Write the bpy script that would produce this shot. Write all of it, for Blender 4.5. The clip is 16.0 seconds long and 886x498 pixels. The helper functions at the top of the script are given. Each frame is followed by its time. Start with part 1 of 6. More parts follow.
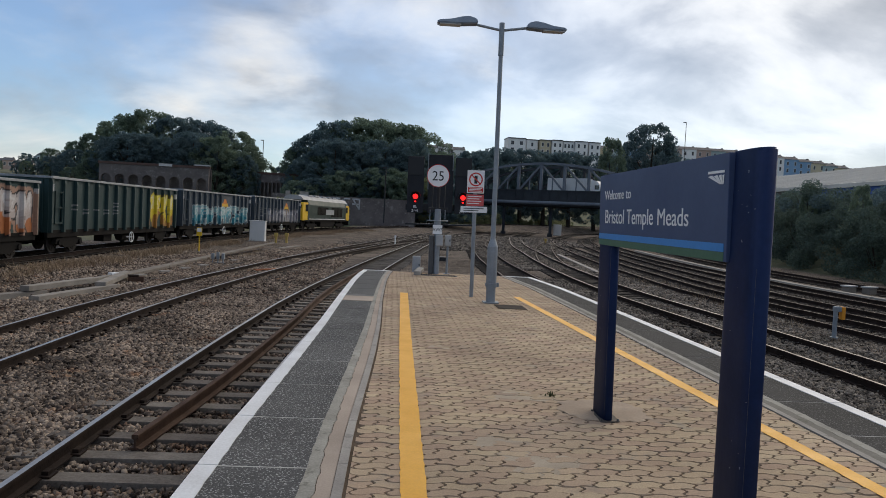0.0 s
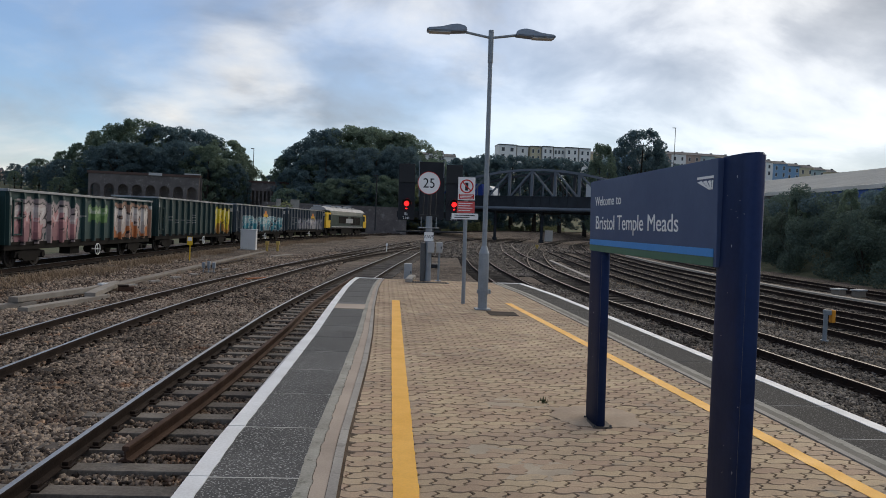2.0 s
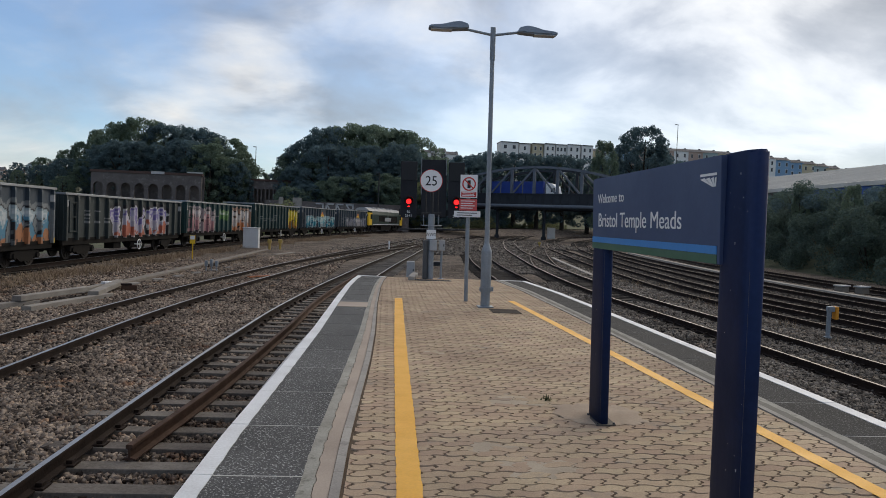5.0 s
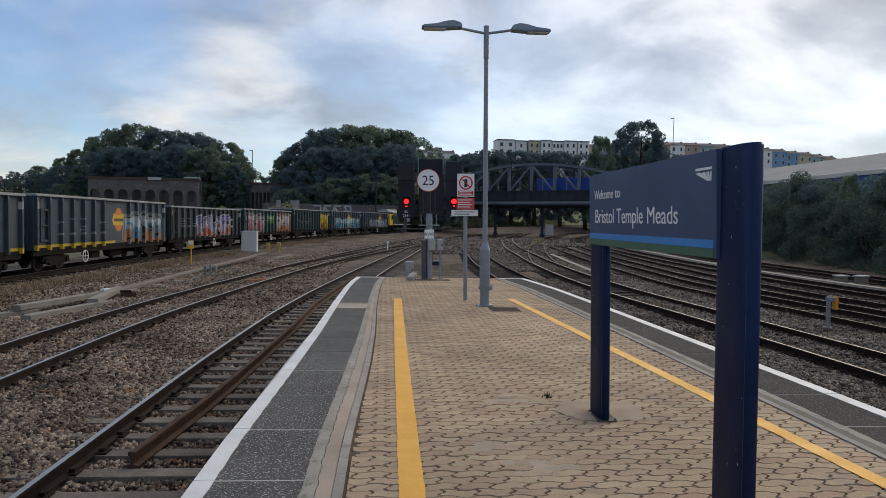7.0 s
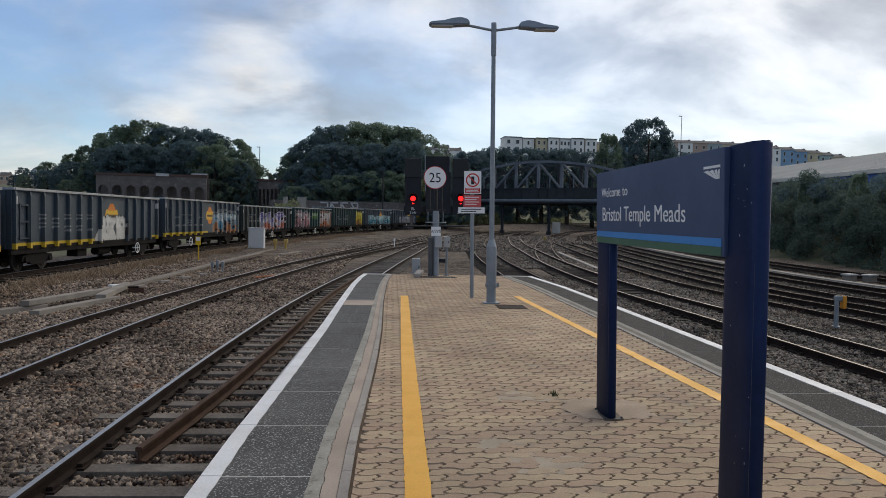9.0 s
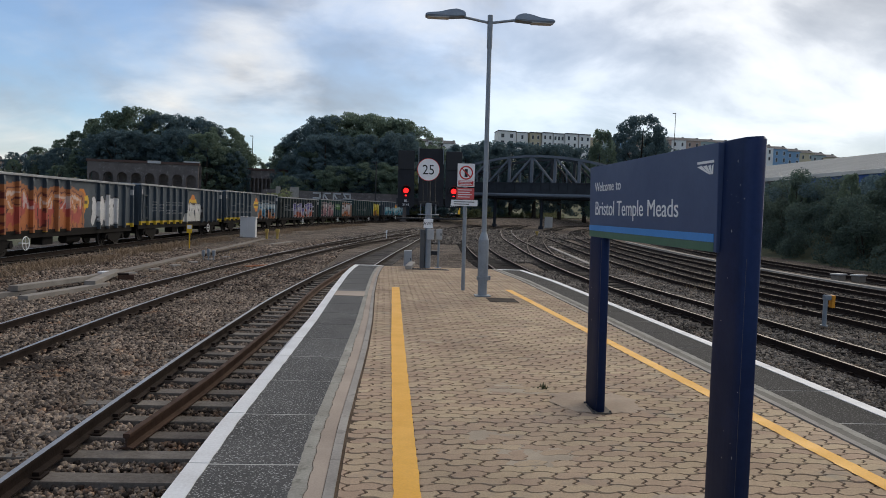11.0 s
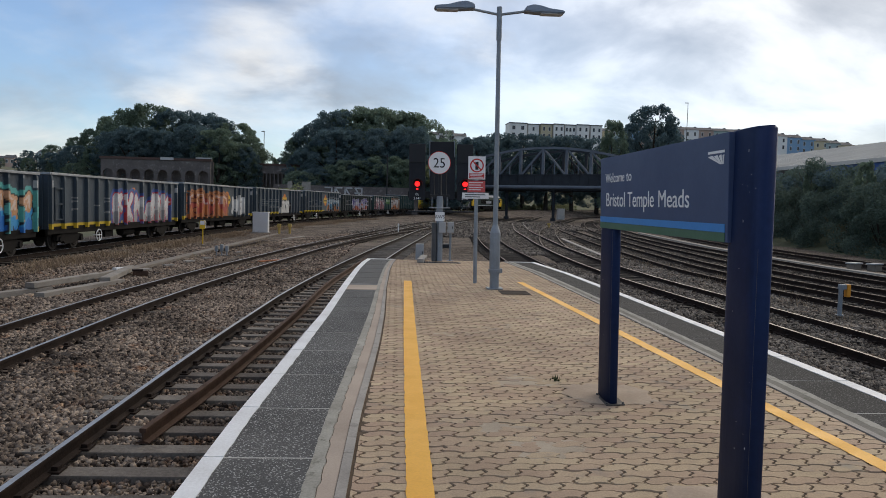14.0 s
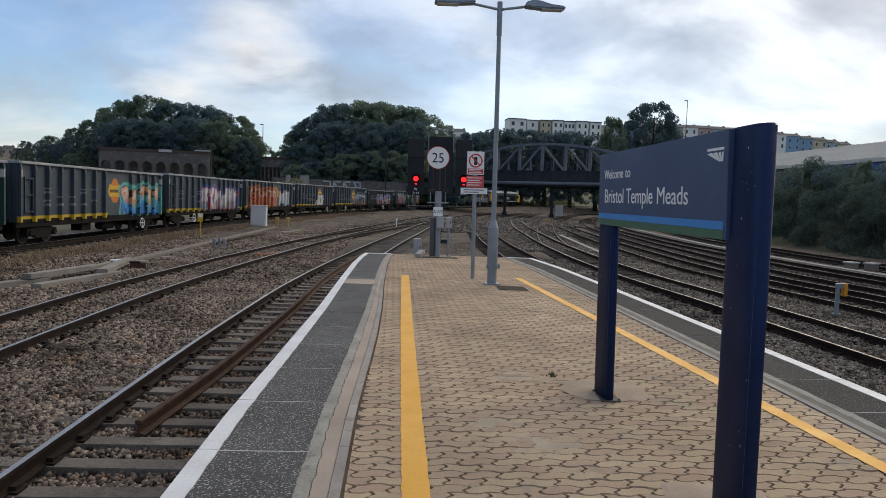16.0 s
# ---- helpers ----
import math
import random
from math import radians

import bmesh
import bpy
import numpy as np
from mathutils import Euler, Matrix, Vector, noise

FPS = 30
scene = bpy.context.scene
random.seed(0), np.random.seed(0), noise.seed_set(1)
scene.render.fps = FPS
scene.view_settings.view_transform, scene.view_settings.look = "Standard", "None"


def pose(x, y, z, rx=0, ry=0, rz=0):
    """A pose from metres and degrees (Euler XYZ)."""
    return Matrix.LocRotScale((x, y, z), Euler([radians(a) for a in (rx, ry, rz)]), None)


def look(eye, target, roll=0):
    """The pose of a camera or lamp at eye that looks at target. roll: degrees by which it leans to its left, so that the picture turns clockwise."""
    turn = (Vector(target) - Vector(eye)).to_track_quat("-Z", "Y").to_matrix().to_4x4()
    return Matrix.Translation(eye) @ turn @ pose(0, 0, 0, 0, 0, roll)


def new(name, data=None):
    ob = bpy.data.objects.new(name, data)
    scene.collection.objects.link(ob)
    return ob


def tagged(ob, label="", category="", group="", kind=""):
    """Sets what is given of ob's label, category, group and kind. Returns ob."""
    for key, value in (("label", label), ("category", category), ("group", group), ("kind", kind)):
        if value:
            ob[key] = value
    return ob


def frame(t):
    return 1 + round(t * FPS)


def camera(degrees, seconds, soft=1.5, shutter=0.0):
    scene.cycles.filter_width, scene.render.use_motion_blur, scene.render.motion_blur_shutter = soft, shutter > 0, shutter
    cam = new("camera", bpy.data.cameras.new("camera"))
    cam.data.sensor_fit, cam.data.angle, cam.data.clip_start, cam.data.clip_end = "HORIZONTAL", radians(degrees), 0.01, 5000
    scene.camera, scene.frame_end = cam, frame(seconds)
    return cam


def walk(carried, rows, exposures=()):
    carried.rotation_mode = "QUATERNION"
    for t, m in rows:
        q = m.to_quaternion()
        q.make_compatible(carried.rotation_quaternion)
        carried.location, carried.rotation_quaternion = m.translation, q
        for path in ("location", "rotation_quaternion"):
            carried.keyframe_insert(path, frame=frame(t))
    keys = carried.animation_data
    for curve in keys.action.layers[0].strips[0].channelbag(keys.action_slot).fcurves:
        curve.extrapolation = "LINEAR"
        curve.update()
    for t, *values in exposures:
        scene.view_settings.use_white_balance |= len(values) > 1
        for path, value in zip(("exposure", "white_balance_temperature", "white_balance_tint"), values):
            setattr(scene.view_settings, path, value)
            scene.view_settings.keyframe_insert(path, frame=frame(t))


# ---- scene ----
cam = camera(62.6, 16.0, soft=0.9)
PATH = [
    (0, (-0.001, -0.009, 1.501), (0.14, 1.984, 1.415), 3.0),
    (0.5, (-0.002, -0.007, 1.503), (0.15, 1.986, 1.423), 3.1),
    (1, (0.004, -0.003, 1.506), (0.163, 1.989, 1.43), 2.4),
    (1.5, (0.006, 0.001, 1.503), (0.171, 1.993, 1.436), 2.6),
    (2, (0.003, -0.006, 1.505), (0.166, 1.986, 1.439), 2.5),
    (2.5, (0.002, -0.012, 1.503), (0.169, 1.98, 1.435), 2.5),
    (3, (0.001, -0.008, 1.501), (0.175, 1.983, 1.431), 2.4),
    (3.5, (-0.002, -0.003, 1.504), (0.169, 1.988, 1.433), 2.6),
    (4, (-0.002, -0.002, 1.505), (0.158, 1.99, 1.434), 2.6),
    (6.5, (0.011, -0.001, 1.512), (0.174, 1.991, 1.436), 1.5),
    (7, (0.012, 0.001, 1.513), (0.172, 1.993, 1.438), 1.0),
    (7.5, (0.008, 0.007, 1.512), (0.163, 2.0, 1.434), 0.8),
    (8, (0.015, 0.005, 1.516), (0.159, 1.999, 1.437), 0.5),
    (8.5, (0.014, 0.007, 1.512), (0.152, 2.001, 1.433), 1.5),
    (9, (0.012, 0.003, 1.514), (0.154, 1.996, 1.431), 1.2),
    (11.5, (0.01, 0.012, 1.5), (0.177, 2.002, 1.393), 2.4),
    (12, (0.016, 0.011, 1.501), (0.177, 2.001, 1.389), 2.3),
    (12.5, (0.02, 0.013, 1.503), (0.172, 2.004, 1.388), 2.3),
    (13, (0.018, 0.016, 1.498), (0.167, 2.007, 1.381), 1.9),
    (13.5, (0.024, 0.013, 1.504), (0.159, 2.005, 1.385), 1.8),
    (14, (0.02, 0.005, 1.503), (0.152, 1.997, 1.381), 1.6),
    (14.5, (0.02, 0.007, 1.498), (0.157, 1.998, 1.368), 1.8),
    (15, (0.021, 0.019, 1.502), (0.155, 2.01, 1.367), 1.8),
    (15.5, (0.015, 0.015, 1.495), (0.151, 2.005, 1.36), 2.4),
    (16, (0.022, 0.015, 1.499), (0.16, 2.006, 1.364), 2.2),
]

walk(cam, [(t, look(eye, target, roll)) for t, eye, target, roll in PATH], [(0, 0.03), (9, 0.04), (11.5, 0.09), (16, 0.12)])

# ---- world, sun, exposure ----
SUN_AZ, SUN_EL = radians(38), radians(34)      # clockwise from +y
scene.view_settings.exposure = 0.0
world = bpy.data.worlds.new("world")
scene.world = world
world.use_nodes = True
wn, wl = world.node_tree.nodes, world.node_tree.links
wn.clear()


def wnode(kind, **kw):
    n = wn.new(kind)
    for k, val in kw.items():
        n.inputs[k].default_value = val
    return n


def wmath(op, a, b=None, clamp=False):
    n = wn.new("ShaderNodeMath")
    n.operation, n.use_clamp = op, clamp
    for i, s in enumerate((a, b)):
        if s is None:
            continue
        if isinstance(s, (int, float)):
            n.inputs[i].default_value = s
        else:
            wl.new(s, n.inputs[i])
    return n.outputs[0]


sky = wn.new("ShaderNodeTexSky")
sky.sky_type, sky.sun_disc = "NISHITA", False
sky.sun_elevation, sky.sun_rotation = SUN_EL, SUN_AZ
sky.air_density, sky.dust_density, sky.ozone_density = 1.0, 1.0, 1.5
skybg = wn.new("ShaderNodeVectorMath")
skybg.operation = "SCALE"
skybg.inputs["Scale"].default_value = 0.11
wl.new(sky.outputs[0], skybg.inputs[0])
wtc = wn.new("ShaderNodeTexCoord")
wsep = wn.new("ShaderNodeSeparateXYZ")
wl.new(wtc.outputs["Generated"], wsep.inputs[0])
den = wmath("ADD", wmath("MAXIMUM", wsep.outputs[2], 0.0), 0.42)
cx, cy = wmath("DIVIDE", wsep.outputs[0], den), wmath("DIVIDE", wsep.outputs[1], den)
wcomb = wn.new("ShaderNodeCombineXYZ")
wl.new(wmath("MULTIPLY", cx, 0.8), wcomb.inputs[0])
wl.new(cy, wcomb.inputs[1])
cover = wnode("ShaderNodeTexNoise", Scale=1.15, Detail=8.0, Roughness=0.55, Distortion=0.3)
wl.new(wcomb.outputs[0], cover.inputs["Vector"])
dark = wnode("ShaderNodeTexNoise", Scale=3.3, Detail=8.0, Roughness=0.52, Distortion=0.3)
wl.new(wcomb.outputs[0], dark.inputs["Vector"])
wdir = wn.new("ShaderNodeVectorMath")
wdir.operation = "DOT_PRODUCT"
wl.new(wtc.outputs["Generated"], wdir.inputs[0])
wdir.inputs[1].default_value = (math.sin(SUN_AZ) * math.cos(SUN_EL), math.cos(SUN_AZ) * math.cos(SUN_EL), math.sin(SUN_EL))
toward = wmath("POWER", wmath("MAXIMUM", wdir.outputs["Value"], 0.0), 3.5)


def wramp(fac, stops):
    n = wn.new("ShaderNodeValToRGB")
    while len(n.color_ramp.elements) < len(stops):
        n.color_ramp.elements.new(0.5)
    for e, (p, c) in zip(n.color_ramp.elements, stops):
        e.position, e.color = p, (*c, 1)
    wl.new(fac, n.inputs[0])
    return n.outputs[0]


shade = wramp(dark.outputs["Fac"], [(0.36, (0.38, 0.40, 0.435)), (0.46, (0.58, 0.595, 0.625)), (0.54, (0.86, 0.865, 0.87)), (0.63, (1.08, 1.06, 1.02))])
glow = wn.new("ShaderNodeVectorMath")
glow.operation = "SCALE"
wl.new(shade, glow.inputs[0])
wl.new(wmath("ADD", wmath("MULTIPLY", toward, 0.19), 0.82), glow.inputs["Scale"])
veil = wramp(cover.outputs["Fac"], [(0.43, (0.10,) * 3), (0.62, (1.0,) * 3)])
wmix = wn.new("ShaderNodeMix")
wmix.data_type = "RGBA"
wl.new(wmath("MAXIMUM", veil, wmath("MULTIPLY", toward, 1.1, True)), wmix.inputs["Factor"])
skytint = wn.new("ShaderNodeVectorMath")
skytint.operation = "MULTIPLY"
skytint.inputs[1].default_value = (0.85, 1.0, 1.19)
wl.new(skybg.outputs[0], skytint.inputs[0])
wl.new(skytint.outputs[0], wmix.inputs["A"])
wl.new(glow.outputs[0], wmix.inputs["B"])
wbg = wn.new("ShaderNodeBackground")
wout = wn.new("ShaderNodeOutputWorld")
wl.new(wmix.outputs["Result"], wbg.inputs[0])
wl.new(wbg.outputs[0], wout.inputs[0])

sun = new("sun", bpy.data.lights.new("sun", "SUN"))
sun.data.energy, sun.data.angle, sun.data.color = 1.6, radians(60), (1.0, 0.87, 0.68)
sun.matrix_world = look((0, 0, 0), (-math.sin(SUN_AZ) * math.cos(SUN_EL), -math.cos(SUN_AZ) * math.cos(SUN_EL), -math.sin(SUN_EL)))


# ---- materials ----
def mat(name, a, b, scale=2.0, fine=60.0, rough=0.8, metal=0.0, bump=0.3, local=False, rnd=0.0, dist=0.01, c=None, spec=0.4, attr="", speck=0.0):
    """Two-scale procedural surface: a and b mixed by coarse and fine noise; rnd: piece-to-piece variation; c: a third colour in spots."""
    mt = bpy.data.materials.new(name)
    mt.use_nodes = True
    n, l = mt.node_tree.nodes, mt.node_tree.links
    bs = n["Principled BSDF"]
    tc = n.new("ShaderNodeTexCoord") if local else n.new("ShaderNodeNewGeometry")
    vec = tc.outputs["Object"] if local else tc.outputs["Position"]

    def noi(s, d=6.0, r=0.6):
        t = n.new("ShaderNodeTexNoise")
        t.inputs["Scale"].default_value, t.inputs["Detail"].default_value, t.inputs["Roughness"].default_value = s, d, r
        l.new(vec, t.inputs["Vector"])
        return t.outputs["Fac"]

    def mth(op, x, y, clamp=False):
        t = n.new("ShaderNodeMath")
        t.operation, t.use_clamp = op, clamp
        for i, q in enumerate((x, y)):
            if isinstance(q, (int, float)):
                t.inputs[i].default_value = q
            else:
                l.new(q, t.inputs[i])
        return t.outputs[0]

    def mix(f, x, y, kind="MIX"):
        t = n.new("ShaderNodeMix")
        t.data_type, t.blend_type = "RGBA", kind
        for key, q in (("Factor", f), ("A", x), ("B", y)):
            s = t.inputs[key] if key == "Factor" else [i for i in t.inputs if i.name == key and i.type == "RGBA"][0]
            if isinstance(q, (int, float)):
                s.default_value = q
            elif isinstance(q, tuple):
                s.default_value = (*q, 1)
            else:
                l.new(q, s)
        return [o for o in t.outputs if o.type == "RGBA"][0]

    big, small = noi(scale), noi(fine, 4.0)
    fac = mth("ADD", mth("MULTIPLY", mth("SUBTRACT", big, 0.5), 1.9), mth("ADD", mth("MULTIPLY", mth("SUBTRACT", small, 0.5), 1.5), 0.5), True)
    if attr:
        at = n.new("ShaderNodeAttribute")
        at.attribute_name = attr
        col = mix(mth("MULTIPLY", fac, 0.35), at.outputs["Color"], mix(1.0, at.outputs["Color"], a, "MULTIPLY"))
    else:
        col = mix(fac, a, b)
    if speck:
        col = mix(mth("MULTIPLY", mth("SUBTRACT", noi(speck, 1.0, 0.5), 0.585), 9.0, True), col, c or (0.3, 0.3, 0.3))
    elif c:
        spots = mth("MULTIPLY", mth("SUBTRACT", noi(scale * 3.3, 5.0, 0.7), 0.56), 7.0, True)
        col = mix(spots, col, c)
    if rnd:
        oi, ge = n.new("ShaderNodeObjectInfo"), n.new("ShaderNodeNewGeometry")
        r = mth("FRACT", mth("ADD", oi.outputs["Random"], ge.outputs["Random Per Island"]), 0)
        hs = n.new("ShaderNodeHueSaturation")
        l.new(col, hs.inputs["Color"])
        l.new(mth("ADD", mth("MULTIPLY", r, 2 * rnd), 1 - rnd), hs.inputs["Value"])
        l.new(mth("ADD", mth("MULTIPLY", r, 0.02), 0.49), hs.inputs["Hue"])
        col = hs.outputs[0]
    l.new(col, bs.inputs["Base Color"])
    l.new(mth("ADD", mth("MULTIPLY", mth("SUBTRACT", big, 0.5), 0.4), rough, True), bs.inputs["Roughness"])
    bs.inputs["Metallic"].default_value = metal
    bs.inputs["Specular IOR Level"].default_value = spec
    if bump:
        bp = n.new("ShaderNodeBump")
        bp.inputs["Strength"].default_value, bp.inputs["Distance"].default_value = bump, dist
        l.new(mth("ADD", small, mth("MULTIPLY", big, 0.5)), bp.inputs["Height"])
        l.new(bp.outputs[0], bs.inputs["Normal"])
    return mt


def leaf_mat(name, a, b):
    mt = mat(name, a, b, 0.35, 6.0, 0.75, 0, 0.0, False, 0.35, spec=0.2)
    n, l = mt.node_tree.nodes, mt.node_tree.links
    bs, out = n["Principled BSDF"], n["Material Output"]
    col = bs.inputs["Base Color"].links[0].from_socket
    tr, mx = n.new("ShaderNodeBsdfTranslucent"), n.new("ShaderNodeMixShader")
    mx.inputs[0].default_value = 0.6
    l.new(col, tr.inputs["Color"])
    l.new(bs.outputs[0], mx.inputs[1])
    l.new(tr.outputs[0], mx.inputs[2])
    l.new(mx.outputs[0], out.inputs["Surface"])
    return mt


def glow_mat(name, col, strength):
    mt = bpy.data.materials.new(name)
    mt.use_nodes = True
    bs = mt.node_tree.nodes["Principled BSDF"]
    bs.inputs["Base Color"].default_value = (*col, 1)
    bs.inputs["Emission Color"].default_value = (*col, 1)
    bs.inputs["Emission Strength"].default_value = strength
    return mt


M = {}
M["ballast"] = mat("ballast", (0.20, 0.16, 0.13), (0.022, 0.018, 0.015), 0.5, 9.0, 0.95, 0, 1.0, dist=0.10, c=(0.33, 0.28, 0.235), spec=0.12, speck=13)
M["stone"] = mat("ballast_stone", (0.285, 0.225, 0.18), (0.05, 0.038, 0.031), 0.7, 30, 0.92, 0, 0.4, rnd=0.9, c=(0.21, 0.115, 0.07), spec=0.2)
M["stone_grey"] = mat("grey_ballast_stone", (0.20, 0.175, 0.152), (0.042, 0.037, 0.032), 0.7, 30, 0.92, 0, 0.4, rnd=0.85, c=(0.14, 0.097, 0.07), spec=0.2)
M["joint"] = mat("paving_joint_sand", (0.15, 0.112, 0.08), (0.08, 0.06, 0.044), 3, 90, 0.95, 0, 0.3, spec=0.1)
M["paver"] = mat("clay_paver", (0.53, 0.40, 0.275), (0.31, 0.232, 0.165), 0.7, 85, 0.88, 0, 0.55, rnd=0.09, dist=0.005, c=(0.30, 0.255, 0.205), spec=0.10)
M["tarmac"] = mat("tarmac", (0.060, 0.060, 0.060), (0.125, 0.124, 0.122), 0.9, 75, 0.95, 0, 0.9, dist=0.006, c=(0.42, 0.42, 0.41), spec=0.08, speck=80)
M["old_tarmac"] = mat("smooth_old_tarmac", (0.052, 0.050, 0.047), (0.086, 0.082, 0.077), 1.1, 60, 0.95, 0, 0.6, dist=0.004, c=(0.20, 0.195, 0.185), spec=0.06, speck=70)
M["concrete"] = mat("concrete", (0.36, 0.335, 0.30), (0.24, 0.22, 0.20), 1.7, 70, 0.88, 0, 0.3, dist=0.004, c=(0.17, 0.155, 0.14))
M["smear"] = mat("worn_cement_film", (0.50, 0.415, 0.315), (0.35, 0.29, 0.22), 3.0, 80, 0.92, 0, 0.5, dist=0.004, spec=0.1)
M["dull_margin"] = mat("dull_grey_margin", (0.25, 0.235, 0.205), (0.15, 0.14, 0.12), 1.8, 60, 0.92, 0, 0.4, dist=0.005, c=(0.12, 0.125, 0.09), spec=0.1)
M["pink_concrete"] = mat("buff_concrete", (0.42, 0.345, 0.28), (0.30, 0.245, 0.20), 1.4, 90, 0.88, 0, 0.3, dist=0.004)
M["white_paint"] = mat("white_line_paint", (0.78, 0.79, 0.80), (0.58, 0.58, 0.58), 2.2, 55, 0.6, 0, 0.25, dist=0.003)
M["yellow_paint"] = mat("yellow_line_paint", (0.86, 0.44, 0.03), (0.70, 0.34, 0.025), 2.5, 60, 0.6, 0, 0.25, dist=0.003)
# rust brown, darkened to include the shadow on the rail sides
M["rust"] = mat("rusty_shaded_rail_steel", (0.034, 0.022, 0.017), (0.015, 0.011, 0.010), 3, 40, 0.85, 0.1, 0.35, spec=0.15)
M["brown_rust"] = mat("brown_loose_rail", (0.095, 0.055, 0.038), (0.05, 0.03, 0.022), 3, 40, 0.85, 0.1, 0.35, spec=0.2)
M["rail_top"] = mat("polished_rail_head", (0.46, 0.44, 0.42), (0.30, 0.28, 0.265), 1.5, 30, 0.4, 0.85, 0.05)
M["rail_dull"] = mat("dull_rail_head", (0.15, 0.115, 0.095), (0.075, 0.058, 0.048), 1.5, 30, 0.65, 0.4, 0.1)
M["rail_worn"] = mat("half_worn_rail_head", (0.30, 0.26, 0.235), (0.17, 0.145, 0.125), 1.5, 30, 0.5, 0.6, 0.08)
M["sleeper"] = mat("weathered_sleeper", (0.21, 0.185, 0.16), (0.085, 0.073, 0.064), 2.0, 30, 0.92, 0, 0.6, rnd=0.25, spec=0.2)
M["navy"] = mat("navy_enamel", (0.014, 0.029, 0.088), (0.010, 0.021, 0.066), 1.6, 30, 0.55, 0, 0.05, c=(0.014, 0.030, 0.10), spec=0.10)
M["panel"] = mat("sign_panel_vinyl", (0.055, 0.084, 0.175), (0.046, 0.072, 0.152), 1.2, 30, 0.5, 0, 0.03, spec=0.35)
M["white"] = mat("white_vinyl", (0.88, 0.88, 0.88), (0.80, 0.80, 0.80), 2, 40, 0.5, 0, 0.02, True)
M["blue_stripe"] = mat("blue_vinyl", (0.06, 0.27, 0.66), (0.05, 0.24, 0.58), 2, 40, 0.45, 0, 0.02)
M["green_stripe"] = mat("green_vinyl", (0.07, 0.16, 0.10), (0.055, 0.13, 0.08), 2, 40, 0.5, 0, 0.02)
M["galv"] = mat("galvanised_steel", (0.30, 0.33, 0.36), (0.21, 0.235, 0.26), 2.5, 35, 0.55, 0.35, 0.08)
M["grey_paint"] = mat("grey_cabinet_paint", (0.42, 0.43, 0.44), (0.32, 0.33, 0.34), 2.0, 40, 0.6, 0, 0.08)
M["pale_paint"] = mat("pale_grey_paint", (0.66, 0.67, 0.68), (0.55, 0.56, 0.57), 1.0, 30, 0.55, 0, 0.05)
M["black"] = mat("black_paint", (0.012, 0.013, 0.015), (0.022, 0.022, 0.025), 2, 40, 0.6, 0, 0.1)
M["red"] = mat("red_vinyl", (0.62, 0.035, 0.03), (0.52, 0.03, 0.028), 2, 40, 0.5, 0, 0.02)
M["faded_red"] = mat("faded_red_vinyl", (0.62, 0.10, 0.10), (0.55, 0.09, 0.09), 2, 40, 0.5, 0, 0.02)
M["bright_yellow"] = mat("warning_yellow_paint", (0.80, 0.52, 0.02), (0.68, 0.42, 0.02), 1.5, 25, 0.5, 0, 0.05, True)
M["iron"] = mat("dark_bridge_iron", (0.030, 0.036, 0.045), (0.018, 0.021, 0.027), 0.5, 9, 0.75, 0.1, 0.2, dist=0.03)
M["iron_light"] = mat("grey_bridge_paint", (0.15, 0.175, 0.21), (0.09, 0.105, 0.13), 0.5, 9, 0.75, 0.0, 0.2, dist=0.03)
M["brick"] = mat("sooty_brick", (0.165, 0.142, 0.135), (0.075, 0.066, 0.066), 0.4, 9, 0.9, 0, 0.3, dist=0.03, c=(0.24, 0.22, 0.21))
M["under"] = mat("grimy_underframe", (0.012, 0.011, 0.011), (0.022, 0.020, 0.018), 1.5, 25, 0.9, 0.0, 0.2, True, spec=0.1)
M["wheel"] = mat("wheel_steel", (0.035, 0.029, 0.026), (0.02, 0.017, 0.015), 2, 30, 0.75, 0.2, 0.1, True)
M["paintwork"] = mat("weathered_wagon_paint", (0.62, 0.60, 0.58), (0.2, 0.2, 0.2), 0.8, 14, 0.6, 0, 0.12, True, attr="paint")
M["bark"] = mat("bark", (0.06, 0.048, 0.038), (0.035, 0.028, 0.022), 1.0, 12, 0.95, 0, 0.5, dist=0.05)
# dark green with the blue of distance haze mixed into the leaf colour
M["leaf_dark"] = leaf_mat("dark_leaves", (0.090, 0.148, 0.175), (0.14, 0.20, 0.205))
M["leaf_mid"] = leaf_mat("green_leaves", (0.14, 0.195, 0.16), (0.20, 0.26, 0.18))
M["leaf_yellow"] = leaf_mat("yellowing_leaves", (0.17, 0.20, 0.11), (0.23, 0.245, 0.13))
# olive scrub, brightened in its colour as if the bushes were lit
M["leaf_scrub"] = leaf_mat("lit_scrub_leaves", (0.20, 0.23, 0.13), (0.29, 0.29, 0.165))
M["leaf_ivy"] = leaf_mat("bramble_leaves", (0.078, 0.118, 0.108), (0.125, 0.17, 0.135))
M["dry"] = mat("dry_grass", (0.34, 0.25, 0.165), (0.19, 0.135, 0.09), 0.5, 10, 0.9, 0, 0.0, rnd=0.35)
M["grass"] = mat("green_grass", (0.06, 0.08, 0.03), (0.10, 0.10, 0.045), 0.5, 10, 0.9, 0, 0.0, rnd=0.3)
M["render_w"] = mat("pale_render", (0.80, 0.79, 0.76), (0.70, 0.69, 0.67), 0.3, 5, 0.85, 0, 0.05)
M["render_b"] = mat("blue_render", (0.22, 0.36, 0.52), (0.18, 0.30, 0.45), 0.3, 5, 0.85, 0, 0.05)
M["render_y"] = mat("cream_render", (0.55, 0.48, 0.33), (0.46, 0.40, 0.28), 0.3, 5, 0.85, 0, 0.05)
